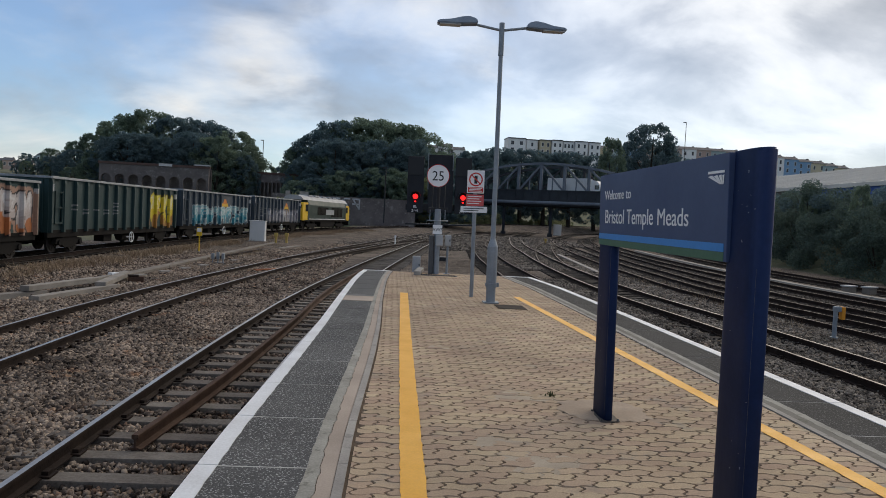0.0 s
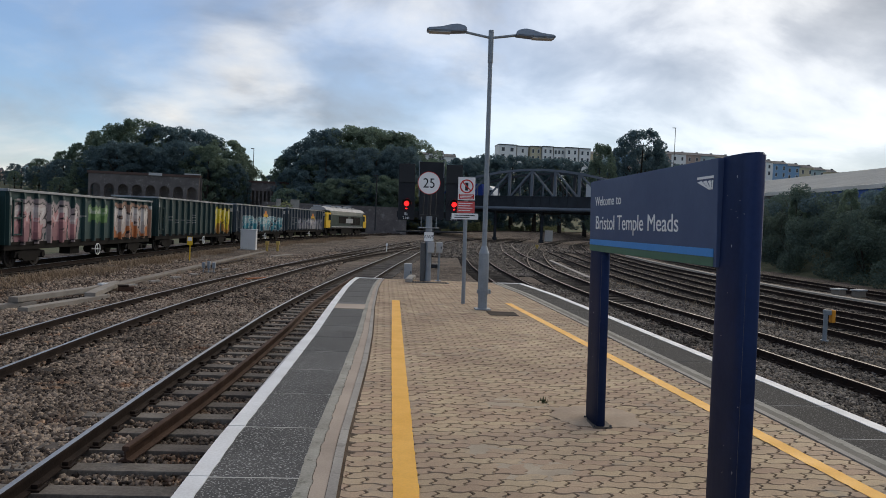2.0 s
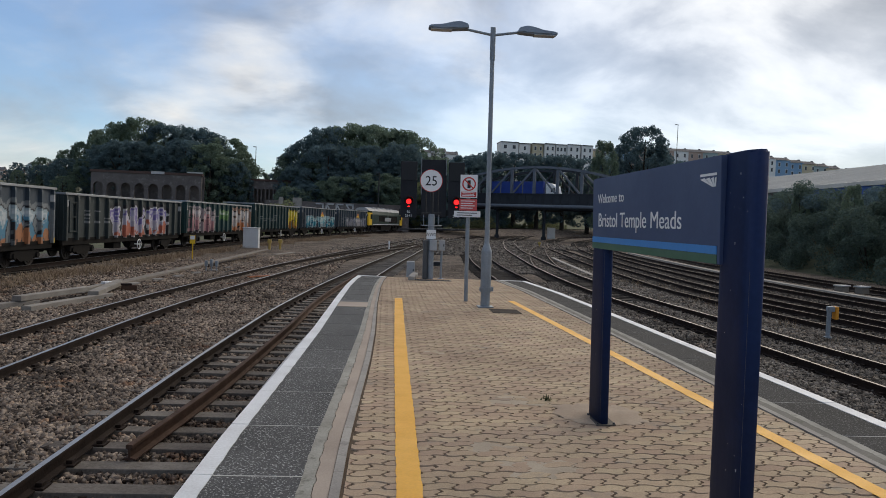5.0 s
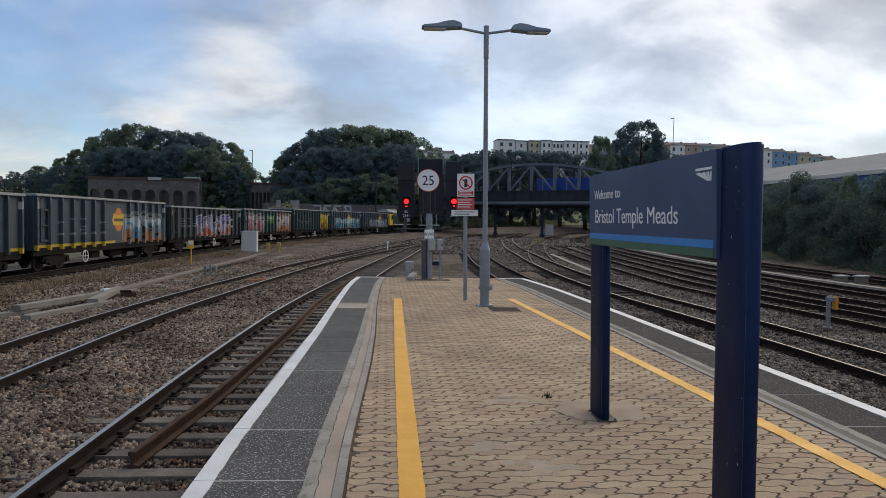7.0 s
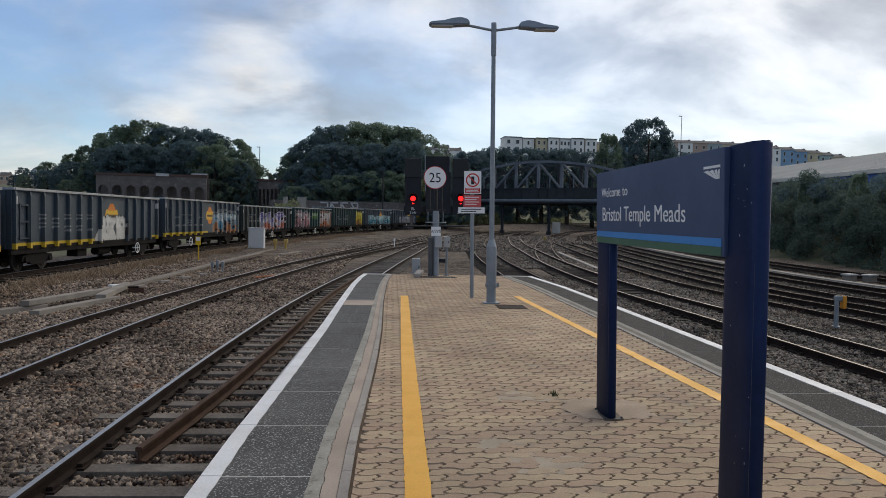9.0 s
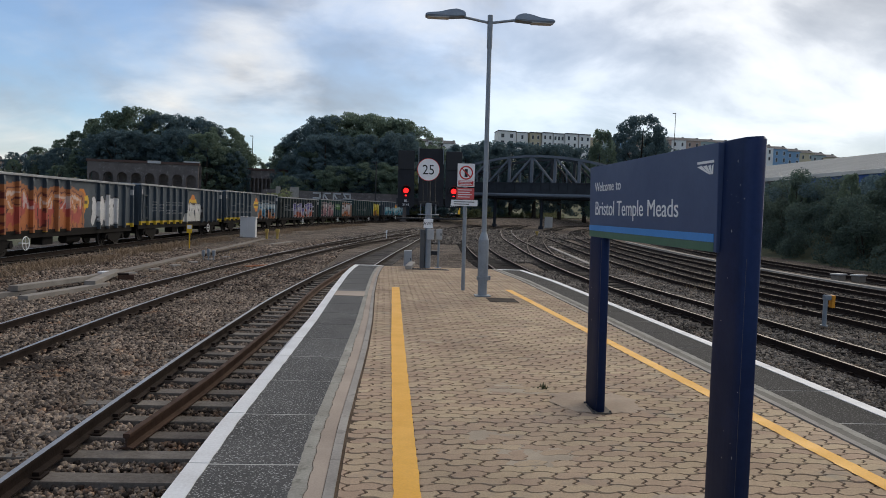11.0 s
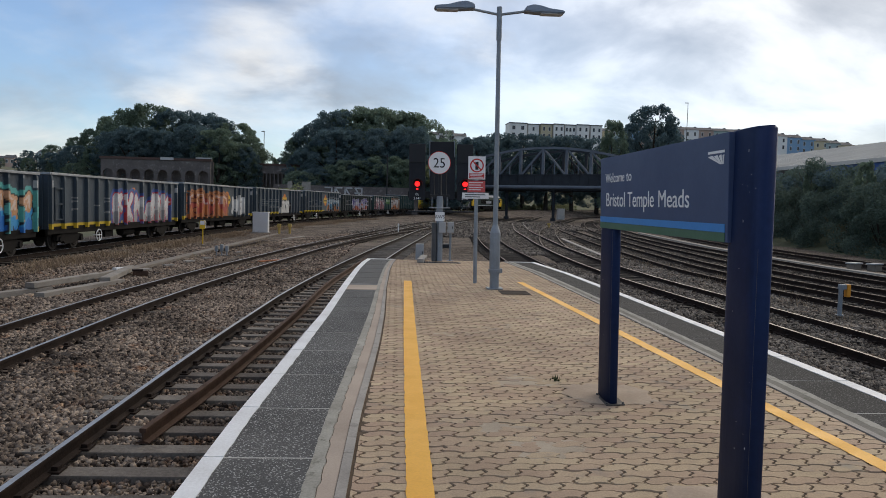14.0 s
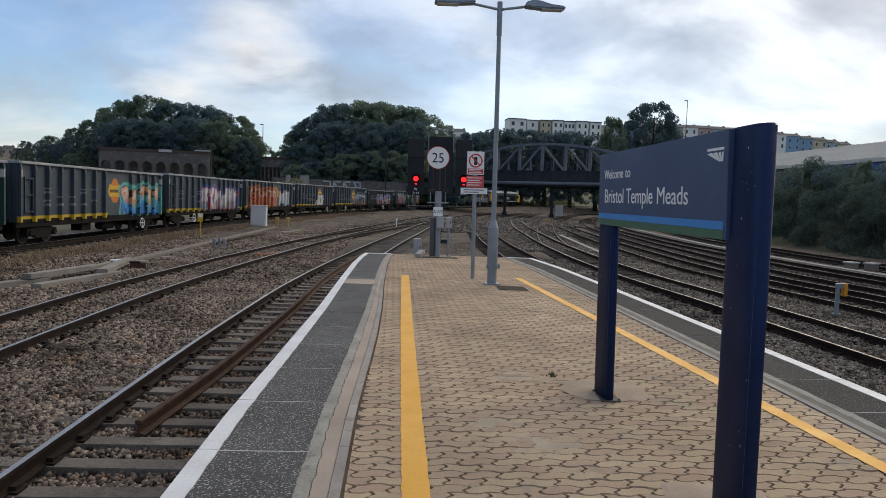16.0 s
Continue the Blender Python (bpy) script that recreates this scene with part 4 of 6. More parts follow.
def locomotive():
    """Diesel freight locomotive with a cab at each end; front towards +y."""
    w = thing("diesel_locomotive", "dark green diesel freight locomotive with yellow ends and a pale roof", "locomotive")
    h = LOCO / 2 - 0.6
    sec = [(-1.33, 1.15), (1.33, 1.15), (1.33, 2.75), (1.20, 3.25), (0.85, 3.62), (0.35, 3.80), (-0.35, 3.80), (-0.85, 3.62), (-1.20, 3.25), (-1.33, 2.75)]
    turn = Matrix(((1, 0, 0, 0), (0, 0, 1, 0), (0, 1, 0, 0), (0, 0, 0, 1)))
    bm = B()
    prism(bm, [(x * 0.985, z) for x, z in sec[:3]] + [(-1.31, 2.75)], -h + 2.2, h - 2.2, turn)
    for s_ in (-1, 1):
        box(bm, -1.318, min(s_ * (h - 2.3), s_ * (h - 1.9)), 1.06, 1.318, max(s_ * (h - 2.3), s_ * (h - 1.9)), 3.0)
    part("body", bm, M["loco_green"], w)
    bm = B()
    prism(bm, [(1.16, 3.30)] + sec[4:8] + [(-1.16, 3.30)], -h + 0.55, h - 0.55, turn)
    for y in (-5.2, -2.6, 0.4, 3.0, 5.0):
        box(bm, -0.6, y - 0.7, 3.74, 0.6, y + 0.7, 3.92, 0.04)
    part("roof", bm, M["loco_roof"], w, "pale weathered roof with fan grilles")
    bm = B()
    prism(bm, [(1.335, 2.755), (1.18, 3.295), (-1.18, 3.295), (-1.335, 2.755)], -h + 1.9, h - 1.9, turn)
    part("cantrail", bm, M["loco_green"], w)
    for k in range(9):
        bm = B()
        box(bm, 1.30, -4.6 + k * 0.5, 1.7, 1.345, -4.22 + k * 0.5, 2.6, 0.01)
        part("side_grille", bm, M["under"], w)
    for k in range(4):
        bm = B()
        box(bm, 1.30, 1.4 + k * 1.3, 1.5, 1.34, 2.5 + k * 1.3, 2.62, 0.01)
        part("side_door", bm, M["under"], w)
    bm = B()
    box(bm, 1.30, -h + 2.3, 1.18, 1.352, h - 2.3, 1.26)
    part("cream_band", bm, M["white"], w)
    bm = B()
    box(bm, 1.32, -1.2, 1.75, 1.35, 2.4, 2.35)
    part("lettering_bar", bm, M["grey_paint"], w)
    for s in (-1, 1):
        bm = B()
        prof = [(0, 1.05), (2.25, 1.05), (2.32, 2.05), (2.10, 2.85), (1.95, 3.02), (0, 3.02)]
        mm = Matrix(((0, 0, 1, 0), (s, 0, 0, s * (h - 2.2)), (0, 1, 0, 0), (0, 0, 0, 1)))
        prism(bm, prof, -1.31, 1.31, mm)
        bmesh.ops.recalc_face_normals(bm, faces=bm.faces)
        bmesh.ops.bevel(bm, geom=[e for e in bm.edges], offset=0.06, segments=2, affect="EDGES")
        cab = part("cab", bm, M["bright_yellow"], w, "yellow-painted driving cab")
        bm = B()
        for q in (-1, 1):
            box(bm, min(q * 0.1, q * 1.15), s * (h - 0.03) - 0.05, 2.15, max(q * 0.1, q * 1.15), s * (h - 0.03) + 0.05, 2.75)
            part("windscreen", bm, M["glass"], cab)
            bm = B()
        box(bm, 1.28, s * (h - 1.35) - 0.42, 2.05, 1.335, s * (h - 1.35) + 0.42, 2.8, 0.02)
        part("cab_window", bm, M["glass"], cab)
        bm = B()
        box(bm, 1.28, s * (h - 2.05) - 0.25, 1.1, 1.33, s * (h - 2.05) + 0.25, 2.9, 0.02)
        part("cab_door", bm, M["loco_green"], cab)
        bm = B()
        for q in (-0.86, 0.86):
            tube(bm, (q, s * h, 1.0), (q, s * (h + 0.55), 1.0), 0.11, 0.11, 10)
            tube(bm, (q, s * (h + 0.52), 1.0), (q, s * (h + 0.57), 1.0), 0.25, 0.25, 14)
        box(bm, -1.25, s * h - 0.15, 0.45, 1.25, s * h + 0.15, 1.1, 0.05)
        part("buffer_beam", bm, M["under"], w)
        add_bogie(w, s * 6.2, BOGIE_L, (-1.85, 0.0, 1.85), WHEELSET_L, 0.53)
    bm = B()
    box(bm, -1.3, -h + 1.0, 0.95, 1.3, h - 1.0, 1.16, 0.02)
    box(bm, -1.2, -2.9, 0.3, 1.2, 2.9, 0.98, 0.12)
    part("underframe", bm, M["under"], w)
    return w


TRAIN = [(locomotive(), LOCO / 2)]
for i, sp in enumerate(SPECS):
    TRAIN.append((wagon(sp), LOCO + (i + 0.5) * WL))


# ---- things on the platform ----


def station_sign():
    s = thing("station_sign", "navy station name board on two broad oval posts", "station sign", pose(1.755, 0, 0, 0, -2.0, 0))
    ell = [(0.045 * math.copysign(abs(math.cos(a)) ** 0.6, math.cos(a)), 0.175 * math.copysign(abs(math.sin(a)) ** 0.75, math.sin(a))) for a in [i * math.pi / 14 for i in range(28)]]
    for y, k, foot, lean in ((3.40, 1.09, -0.022, 0.0255), (5.60, 1.0, -0.026, 0.0148)):
        bm = B()
        prism(bm, [(x * k, q + y) for x, q in ell], 0.012, 1.905)
        top = [e for e in bm.edges if all(v.co.z > 1.9 for v in e.verts)]
        bmesh.ops.bevel(bm, geom=top, offset=0.012, segments=2, affect="EDGES")
        for f in bm.faces:
            f.smooth = abs(f.normal.z) < 0.5
        for v in bm.verts:
            v.co.x += foot + lean * v.co.z
        p = part("post", bm, M["navy"], s)
        for q in (-0.150, 0.150):
            bm = B()
            box(bm, -0.045 * k * 0.62 - 0.004, y + q - 0.003, 0.05, -0.045 * k * 0.62 + 0.004, y + q + 0.003, 1.34)
            for v in bm.verts:
                v.co.x += foot + lean * v.co.z
            part("trim_strip", bm, M["dark_grey"], p)
        bm = B()
        box(bm, foot - 0.065, y - 0.185, 0.0, foot + 0.085, y + 0.12, 0.009, 0.002)
        part("base_plate", bm, M["dark_plate"], p)
        for a in (-0.052, 0.072):
            for b in (-0.17, 0.105):
                bm = B()
                tube(bm, (foot + a, y + b, 0.01), (foot + a, y + b, 0.022), 0.009, 0.009, 6)
                part("bolt", bm, M["dark_grey"], p)
    bm = B()
    box(bm, -0.050, 3.50, 1.355, 0.050, 5.74, 1.900, 0.004)
    pan = part("panel", bm, M["panel"], s)
    fx = -0.0515
    bm = B()
    box(bm, fx - 0.0015, 3.53, 1.405, fx + 0.002, 5.735, 1.447)
    part("blue_band", bm, M["blue_stripe"], pan)
    bm = B()
    box(bm, fx - 0.0015, 3.53, 1.357, fx + 0.002, 5.735, 1.403)
    part("green_band", bm, M["green_stripe"], pan)
    face = Matrix(((0, 0, -1, fx), (-1, 0, 0, 0), (0, 1, 0, 0), (0, 0, 0, 1)))
    for word, y0, wd in (("Welcome", 5.60, 0.462), ("to", 5.60 - 0.508, 0.112)):
        letters("lettering", word, 0.100, M["white"], pan, Matrix.Translation((0, y0, 1.708)) @ face, width=wd)
    for word, y0, wd in (("Bristol", 5.59, 0.455), ("Temple", 5.59 - 0.530, 0.522), ("Meads", 5.59 - 1.122, 0.478)):
        letters("lettering", word, 0.150, M["white"], pan, Matrix.Translation((0, y0, 1.527)) @ face, width=wd)
    # operator's mark as plain shapes
    bm = B()
    for k, (a, b) in enumerate(((0.0, 0.055), (0.075, 0.12), (0.14, 0.17), (0.185, 0.205))):
        prism(bm, [(a, 0.028), (b, 0.034), (0.165 + 0.012 * k, -0.028), (0.155 + 0.012 * k, -0.028)], 0, 0.0015)
    box(bm, 0, 0.045, 0, 0.21, 0.062, 0.0015)
    part("mark", bm, M["white"], pan).matrix_basis = Matrix.Translation((0, 3.735, 1.768)) @ face @ Matrix.Diagonal((0.92, 0.78, 1, 1))
    bm = B()
    rng = random.Random(2)
    for y, foot, lean, n in ((3.40, -0.022, 0.0255, 15), (5.60, -0.026, 0.0148, 5)):
        for k in range(n):
            q, z = rng.uniform(-0.16, 0.05), rng.uniform(0.1, 1.8)
            x = foot + lean * z - 0.045 * (1.09 if y < 4 else 1.0) * max(0.05, 1 - (abs(q) / 0.175) ** 2.667) ** 0.3
            h = rng.choice((0.001, 0.0012, 0.0015, 0.002, 0.006))
            box(bm, x - 0.001, y + q - 0.0012, z - h, x + 0.004, y + q + 0.0012, z + h)
    part("paint_chips", bm, M["pale_paint"], s, kind="stuff")


station_sign()


def footing(cx, cy, rx, ry, seed):
    """Trowelled mortar round a post, with a ragged edge that thins out over the pavers."""
    rng = random.Random(seed)
    bm = B()
    n = 44
    off = [rng.uniform(0.88, 1.08) for _ in range(n)]
    rings = []
    for r, z in ((1.0, 0.0008), (0.9, 0.004), (0.55, 0.0055), (0.25, 0.007)):
        ring_ = []
        for i in range(n):
            a = 2 * math.pi * i / n
            k = r * (off[i] if r > 0.6 else 1.0)
            ring_.append(bm.verts.new((cx + rx * k * math.copysign(abs(math.cos(a)) ** 0.75, math.cos(a)), cy + ry * k * math.copysign(abs(math.sin(a)) ** 0.75, math.sin(a)), z)))
        rings.append(ring_)
    for u, w in zip(rings[:-1], rings[1:]):
        for i in range(n):
            bm.faces.new((u[i], u[(i + 1) % n], w[(i + 1) % n], w[i]))
    bm.faces.new(rings[-1])
    part("footing_pad", bm, M["footing"], platform)


footing(1.78, 5.76, 0.36, 0.34, 1)
footing(1.76, 3.42, 0.32, 0.42, 2)


def cement_smear(cx, cy, rx, ry, seed):
    """A worn film of old cement that fills the joints over a few pavers."""
    rng = random.Random(seed)
    n = 36
    bm = B()
    rim = []
    for i in range(n):
        a = 2 * math.pi * i / n
        k = 0.75 + 0.25 * math.sin(3 * a + seed) + rng.uniform(-0.16, 0.16)
        rim.append(bm.verts.new((cx + rx * k * math.cos(a), cy + ry * k * math.sin(a), -0.0016)))
    mid = bm.verts.new((cx, cy, 0.0004))
    for i in range(n):
        bm.faces.new((rim[i], rim[(i + 1) % n], mid))
    part("cement_smear", bm, M["smear"], platform)


cement_smear(1.02, 4.45, 0.34, 0.30, 1)
cement_smear(0.74, 4.85, 0.20, 0.16, 2)
cement_smear(1.18, 6.15, 0.40, 0.22, 3)
cement_smear(0.62, 8.4, 0.16, 0.14, 5)


def lamp_post():
    s = thing("lamp_post", "grey galvanised platform lamp post with two lantern arms", "lamp post", pose(1.84, 13.1, 0, 0, -0.75, 0))
    bm = B()
    tube(bm, (0, 0, 0.02), (0, 0, 0.32), 0.085, 0.085, 20)
    tube(bm, (0, 0, 0.28), (0, 0, 1.02), 0.095, 0.095, 20)
    tube(bm, (0, 0, 1.02), (0, 0, 1.16), 0.095, 0.048, 20)
    part("base_column", bm, M["galv"], s)
    bm = B()
    tube(bm, (0, 0, 0.30), (0, 0, 0.36), 0.112, 0.112, 20)
    box(bm, 0.09, -0.03, 0.29, 0.14, 0.03, 0.37, 0.006)
    part("collar", bm, M["galv"], s)
    bm = B()
    box(bm, -0.14, -0.14, 0, 0.14, 0.14, 0.022, 0.004)
    part("base_plate", bm, M["galv"], s)
    bm = B()
    tube(bm, (0, 0, 1.15), (0, 0, 4.66), 0.046, 0.038, 16)
    tube(bm, (0, 0, 4.45), (0, 0, 5.03), 0.048, 0.048, 16)
    part("pole", bm, M["galv"], s)
    for d in (-1, 1):
        bm = B()
        tube(bm, (d * 0.03, 0, 4.90), (d * 0.52, 0, 4.98 - 0.005 * d), 0.024, 0.024, 10)
        arm = part("arm", bm, M["galv"], s)
        bm = B()
        z = 5.0
        # lantern: bulged gear housing, then a flat lamp tray
        out = [(0.44, -0.035), (0.46, 0.045), (0.60, 0.085), (0.74, 0.065), (0.90, 0.02), (1.14, -0.005), (1.17, -0.04), (1.12, -0.06), (0.70, -0.055)]
        prism(bm, [(d * x, zz) for x, zz in out], -0.12, 0.12, Matrix(((1, 0, 0, 0), (0, 0, 1, 0), (0, 1, 0, z - 0.012 * d), (0, 0, 0, 1))))
        bmesh.ops.recalc_face_normals(bm, faces=bm.faces)
        bmesh.ops.bevel(bm, geom=list(bm.edges), offset=0.016, segments=2, affect="EDGES")
        lan = part("lantern", bm, M["lantern"], arm)
        bm = B()
        box(bm, min(d * 0.74, d * 1.12), -0.09, z - 0.075 - 0.012 * d, max(d * 0.74, d * 1.12), 0.09, z - 0.052 - 0.012 * d, 0.01)
        part("lens", bm, M["pale_paint"], lan)


lamp_post()


def disc(bm, cx, cz, y0, y1, r, seg=40):
    tube(bm, (cx, y0, cz), (cx, y1, cz), r, r, seg)
    return bm


def ring(bm, cx, cz, y0, y1, r0, r1, seg=40):
    for i in range(seg):
        a, b = 2 * math.pi * i / seg, 2 * math.pi * (i + 1) / seg
        p = [(r0, a), (r1, a), (r1, b), (r0, b)]
        lo = [bm.verts.new((cx + r * math.cos(q), y0, cz + r * math.sin(q))) for r, q in p]
        hi = [bm.verts.new((cx + r * math.cos(q), y1, cz + r * math.sin(q))) for r, q in p]
        bm.faces.new(lo)
        bm.faces.new(hi[::-1])
        for k in (0, 1, 2, 3):
            bm.faces.new((lo[k], hi[k], hi[(k + 1) % 4], lo[(k + 1) % 4]))
    return bm


FRONT = Matrix(((1, 0, 0, 0), (0, 0, -1, 0), (0, 1, 0, 0), (0, 0, 0, 1)))


def speed_sign():
    s = thing("speed_limit_sign", "round 25 speed limit board on a galvanised post with trackside boxes", "speed sign", pose(1.20, 19.25, 0, 0, -0.9, 0))
    bm = B()
    tube(bm, (0, 0, 0.0), (0, 0, 1.72), 0.085, 0.085, 18)
    part("post", bm, M["galv"], s)
    bm = B()
    tube(bm, (0, 0, 1.72), (0, 0, 2.62), 0.045, 0.045, 12)
    for q in (-0.16, 0.16):
        tube(bm, (q, 0, 1.75), (q, -0.05, 2.55), 0.02, 0.02, 8)
    box(bm, -0.26, -0.03, 1.70, 0.26, 0.03, 1.76, 0.01)
    part("upper_bracket", bm, M["black"], s)
    bm = B()
    disc(bm, -0.03, 2.59, -0.115, -0.09, 0.29)
    face = part("board", bm, M["white"], s)
    bm = B()
    ring(bm, -0.03, 2.59, -0.120, -0.088, 0.284, 0.298)
    part("red_rim", bm, M["red"], face)
    letters("number", "25", 0.36, M["black"], face, Matrix.Translation((-0.03, -0.116, 2.465)) @ FRONT, "CENTER", squeeze=0.92)
    bm = B()
    box(bm, -0.125, -0.105, 1.06, 0.125, -0.088, 1.30, 0.006)
    plate = part("plate", bm, M["white"], s)
    letters("lettering", "AWS", 0.125, M["black"], plate, Matrix.Translation((0.0, -0.107, 1.135)) @ FRONT, "CENTER")
    bm = B()
    for i in range(16):
        a, b = i * math.pi / 8, (i + 1) * math.pi / 8
        tube(bm, (0.27 * math.cos(a), 0.16 * math.sin(a), 1.41), (0.27 * math.cos(b), 0.16 * math.sin(b), 1.41), 0.013, 0.013, 6)
    tube(bm, (-0.20, 0.1, 1.41), (-0.20, 0.1, 1.74), 0.012, 0.012, 6)
    tube(bm, (0.20, 0.1, 1.41), (0.20, 0.1, 1.74), 0.012, 0.012, 6)
    part("guard_hoop", bm, M["galv"], s)
    bm = B()
    box(bm, -0.03, -0.20, 0.76, 0.15, -0.086, 1.04, 0.02)
    part("junction_box", bm, M["grey_paint"], s)
    bm = B()
    box(bm, -0.20, -0.10, 0.0, -0.087, 0.14, 1.02, 0.01)
    part("cable_duct", bm, M["dark_grey"], s)


speed_sign()


def location_case(x, y, w, z0, z1, foot, label):
    s = thing("equipment_box", label, "equipment box", pose(x, y, 0))
    bm = B()
    box(bm, -w / 2, -0.1, z0, w / 2, 0.1, z1, 0.015)
    part("case", bm, M["grey_paint"], s)
    bm = B()
    tube(bm, (0, 0, foot), (0, 0, z0 + 0.02), 0.03, 0.03, 10)
    box(bm, -0.08, -0.08, foot, 0.08, 0.08, foot + 0.015)
    part("leg", bm, M["galv"], s)
    bm = B()
    box(bm, w / 2 - 0.05, -0.112, (z0 + z1) / 2 - 0.03, w / 2 - 0.02, -0.099, (z0 + z1) / 2 + 0.03)
    part("latch", bm, M["dark_grey"], s)


location_case(1.49, 19.35, 0.155, 0.76, 1.04, 0.0, "small grey equipment box on a thin leg beside the sign post")
location_case(0.72, 20.5, 0.22, -0.10, 0.38, -1.15, "low grey junction box at the platform end")

pit = thing("drain_cover", "dark steel drain cover let into the pavers", "drain cover", pose(1.22, 18.75, 0))
bm = B()
box(bm, -0.48, -0.16, 0.0, 0.5, 0.14, 0.008, 0.002)
part("frame", bm, M["dark_grey"], pit)
bm = B()
for k in range(14):
    box(bm, -0.44 + k * 0.065, -0.13, 0.008, -0.40 + k * 0.065, 0.11, 0.014)
part("grating", bm, M["rust"], pit)
pit2 = thing("drain_cover", "dark iron cover beside the lamp post", "drain cover", pose(2.12, 12.55, 0))
bm = B()
box(bm, -0.25, -0.28, 0.0, 0.25, 0.28, 0.006, 0.002)
part("lid", bm, M["rust"], pit2)
blk = thing("concrete_block", "pale concrete kerb block at the platform end", "concrete block", pose(0.74, 19.3, 0, 0, 0, -6))
bm = B()
box(bm, -0.07, -0.75, 0.0, 0.10, 0.75, 0.10, 0.02)
part("block", bm, M["concrete"], blk)


def warning_sign():
    s = thing("warning_sign", "no-trespassing warning boards on a slim grey post", "warning sign", pose(1.585, 14.0, 0, 0, -0.9, 0))
    bm = B()
    tube(bm, (0, 0, 0), (0, 0, 2.35), 0.038, 0.038, 14)
    part("post", bm, M["galv"], s)
    bm = B()
    box(bm, -0.165, -0.055, 2.00, 0.165, -0.04, 2.44, 0.004)
    a = part("board", bm, M["white"], s)
    bm = B()
    ring(bm, 0, 2.265, -0.06, -0.05, 0.108, 0.132)
    for m in (Matrix.Translation((0, -0.0555, 2.265)) @ Matrix.Rotation(radians(45), 4, "Y"),):
        box(bm, -0.115, -0.004, -0.011, 0.115, 0.004, 0.011, 0, m)
    part("prohibition_ring", bm, M["red"], a)
    bm = B()
    box(bm, -0.03, -0.0585, 2.185, 0.03, -0.0555, 2.335, 0.001)
    part("black_symbol", bm, M["black"], a)
    bm = B()
    box(bm, -0.145, -0.0585, 2.02, 0.145, -0.0545, 2.115)
    lab = part("red_panel", bm, M["red"], a)
    bm = B()
    for k in range(3):
        box(bm, -0.125, -0.0615, 2.092 - k * 0.028, 0.125 - 0.03 * (k % 2), -0.0585, 2.104 - k * 0.028)
    part("text_bars", bm, M["white"], lab)
    bm = B()
    box(bm, -0.175, -0.055, 1.755, 0.165, -0.04, 1.975, 0.004)
    b = part("board", bm, M["faded_red"], s, "faded red warning board")
    bm = B()
    for k in range(4):
        box(bm, -0.15, -0.0585, 1.93 - k * 0.045, 0.12 - 0.04 * (k % 2), -0.0545, 1.945 - k * 0.045)
    part("text_bars", bm, M["white"], b)
    bm = B()
    box(bm, -0.275, -0.055, 1.63, 0.235, -0.04, 1.745, 0.004)
    c = part("board", bm, M["white"], s)
    bm = B()
    for k in range(2):
        box(bm, -0.22, -0.0585, 1.70 - k * 0.042, 0.17 - 0.1 * k, -0.0545, 1.715 - k * 0.042)
    part("text_bars", bm, M["black"], c)


warning_sign()


# ---- signals beyond the platform end ----
def signal():
    s = thing("railway_signal", "twin dark colour-light signals showing red on one mast", "railway signal", pose(2.88, 45.0, 0, 0, -1.2, 0))
    bm = B()
    tube(bm, (0, 0.3, -1.15), (0, 0.3, 5.3), 0.13, 0.13, 14)
    box(bm, -0.5, -0.2, -1.2, 0.5, 0.8, -0.95, 0.03)
    part("mast", bm, M["black"], s)
    bm = B()
    box(bm, -2.1, 0.15, 1.9, 2.3, 0.45, 2.3, 0.03)
    box(bm, -2.1, 0.15, 1.0, 2.3, 0.9, 1.1, 0.02)
    part("cross_beam", bm, M["black"], s)
    bm = B()
    box(bm, -0.75, 0.0, 1.8, 0.80, 0.12, 5.35, 0.02)
    part("back_panel", bm, M["signal_black"], s)
    for x in (-0.76, 0.76):
        bm = B()
        tube(bm, (x, -0.05, 3.2 if x < 0 else 4.4), (x, -0.05, 5.4), 0.025, 0.025, 8)
        part("ladder_rail", bm, M["galv"], s)
    for x in (-1.52, 1.42):
        bm = B()
        box(bm, x - 0.50, -0.12, 1.75, x + 0.50, 0.12, 5.2, 0.03)
        head = part("signal_head", bm, M["signal_black"], s)
        bm = B()
        box(bm, x - 0.47, -0.16, 4.05, x + 0.47, -0.118, 5.15, 0.02)
        part("upper_shade", bm, M["black"], head)
        bm = B()
        prism(bm, [(0.34 * math.cos(q), 0.34 * math.sin(q)) for q in [i * math.pi / 12 for i in range(-1, 14)]] + [(0.30 * math.cos(q), 0.30 * math.sin(q)) for q in [i * math.pi / 12 for i in range(13, -2, -1)]], 0, 0.4, Matrix(((1, 0, 0, x), (0, 0, -1, -0.12), (0, 1, 0, 2.75), (0, 0, 0, 1))))
        bmesh.ops.recalc_face_normals(bm, faces=bm.faces)
        part("hood", bm, M["black"], head)
        bm = B()
        tube(bm, (x, -0.125, 2.75), (x, -0.15, 2.75), 0.155, 0.155, 24)
        tube(bm, (x, -0.14, 2.42), (x, -0.15, 2.47), 0.06, 0.06, 12)
        part("red_lamp", bm, M["red_light"], head, "lit red lamp")
        letters("lettering", "BL", 0.22, M["white"], head, Matrix.Translation((x, -0.125, 2.05)) @ FRONT, "CENTER")
        letters("lettering", "2141", 0.22, M["white"], head, Matrix.Translation((x, -0.125, 1.80)) @ FRONT, "CENTER")


signal()

# ---- girder bridge ----
BR0 = Vector((18.5, 148.0, 0))
BU = Vector((19.0, -16.0, 0)).normalized()
BANG = math.degrees(math.atan2(BU.y, BU.x))


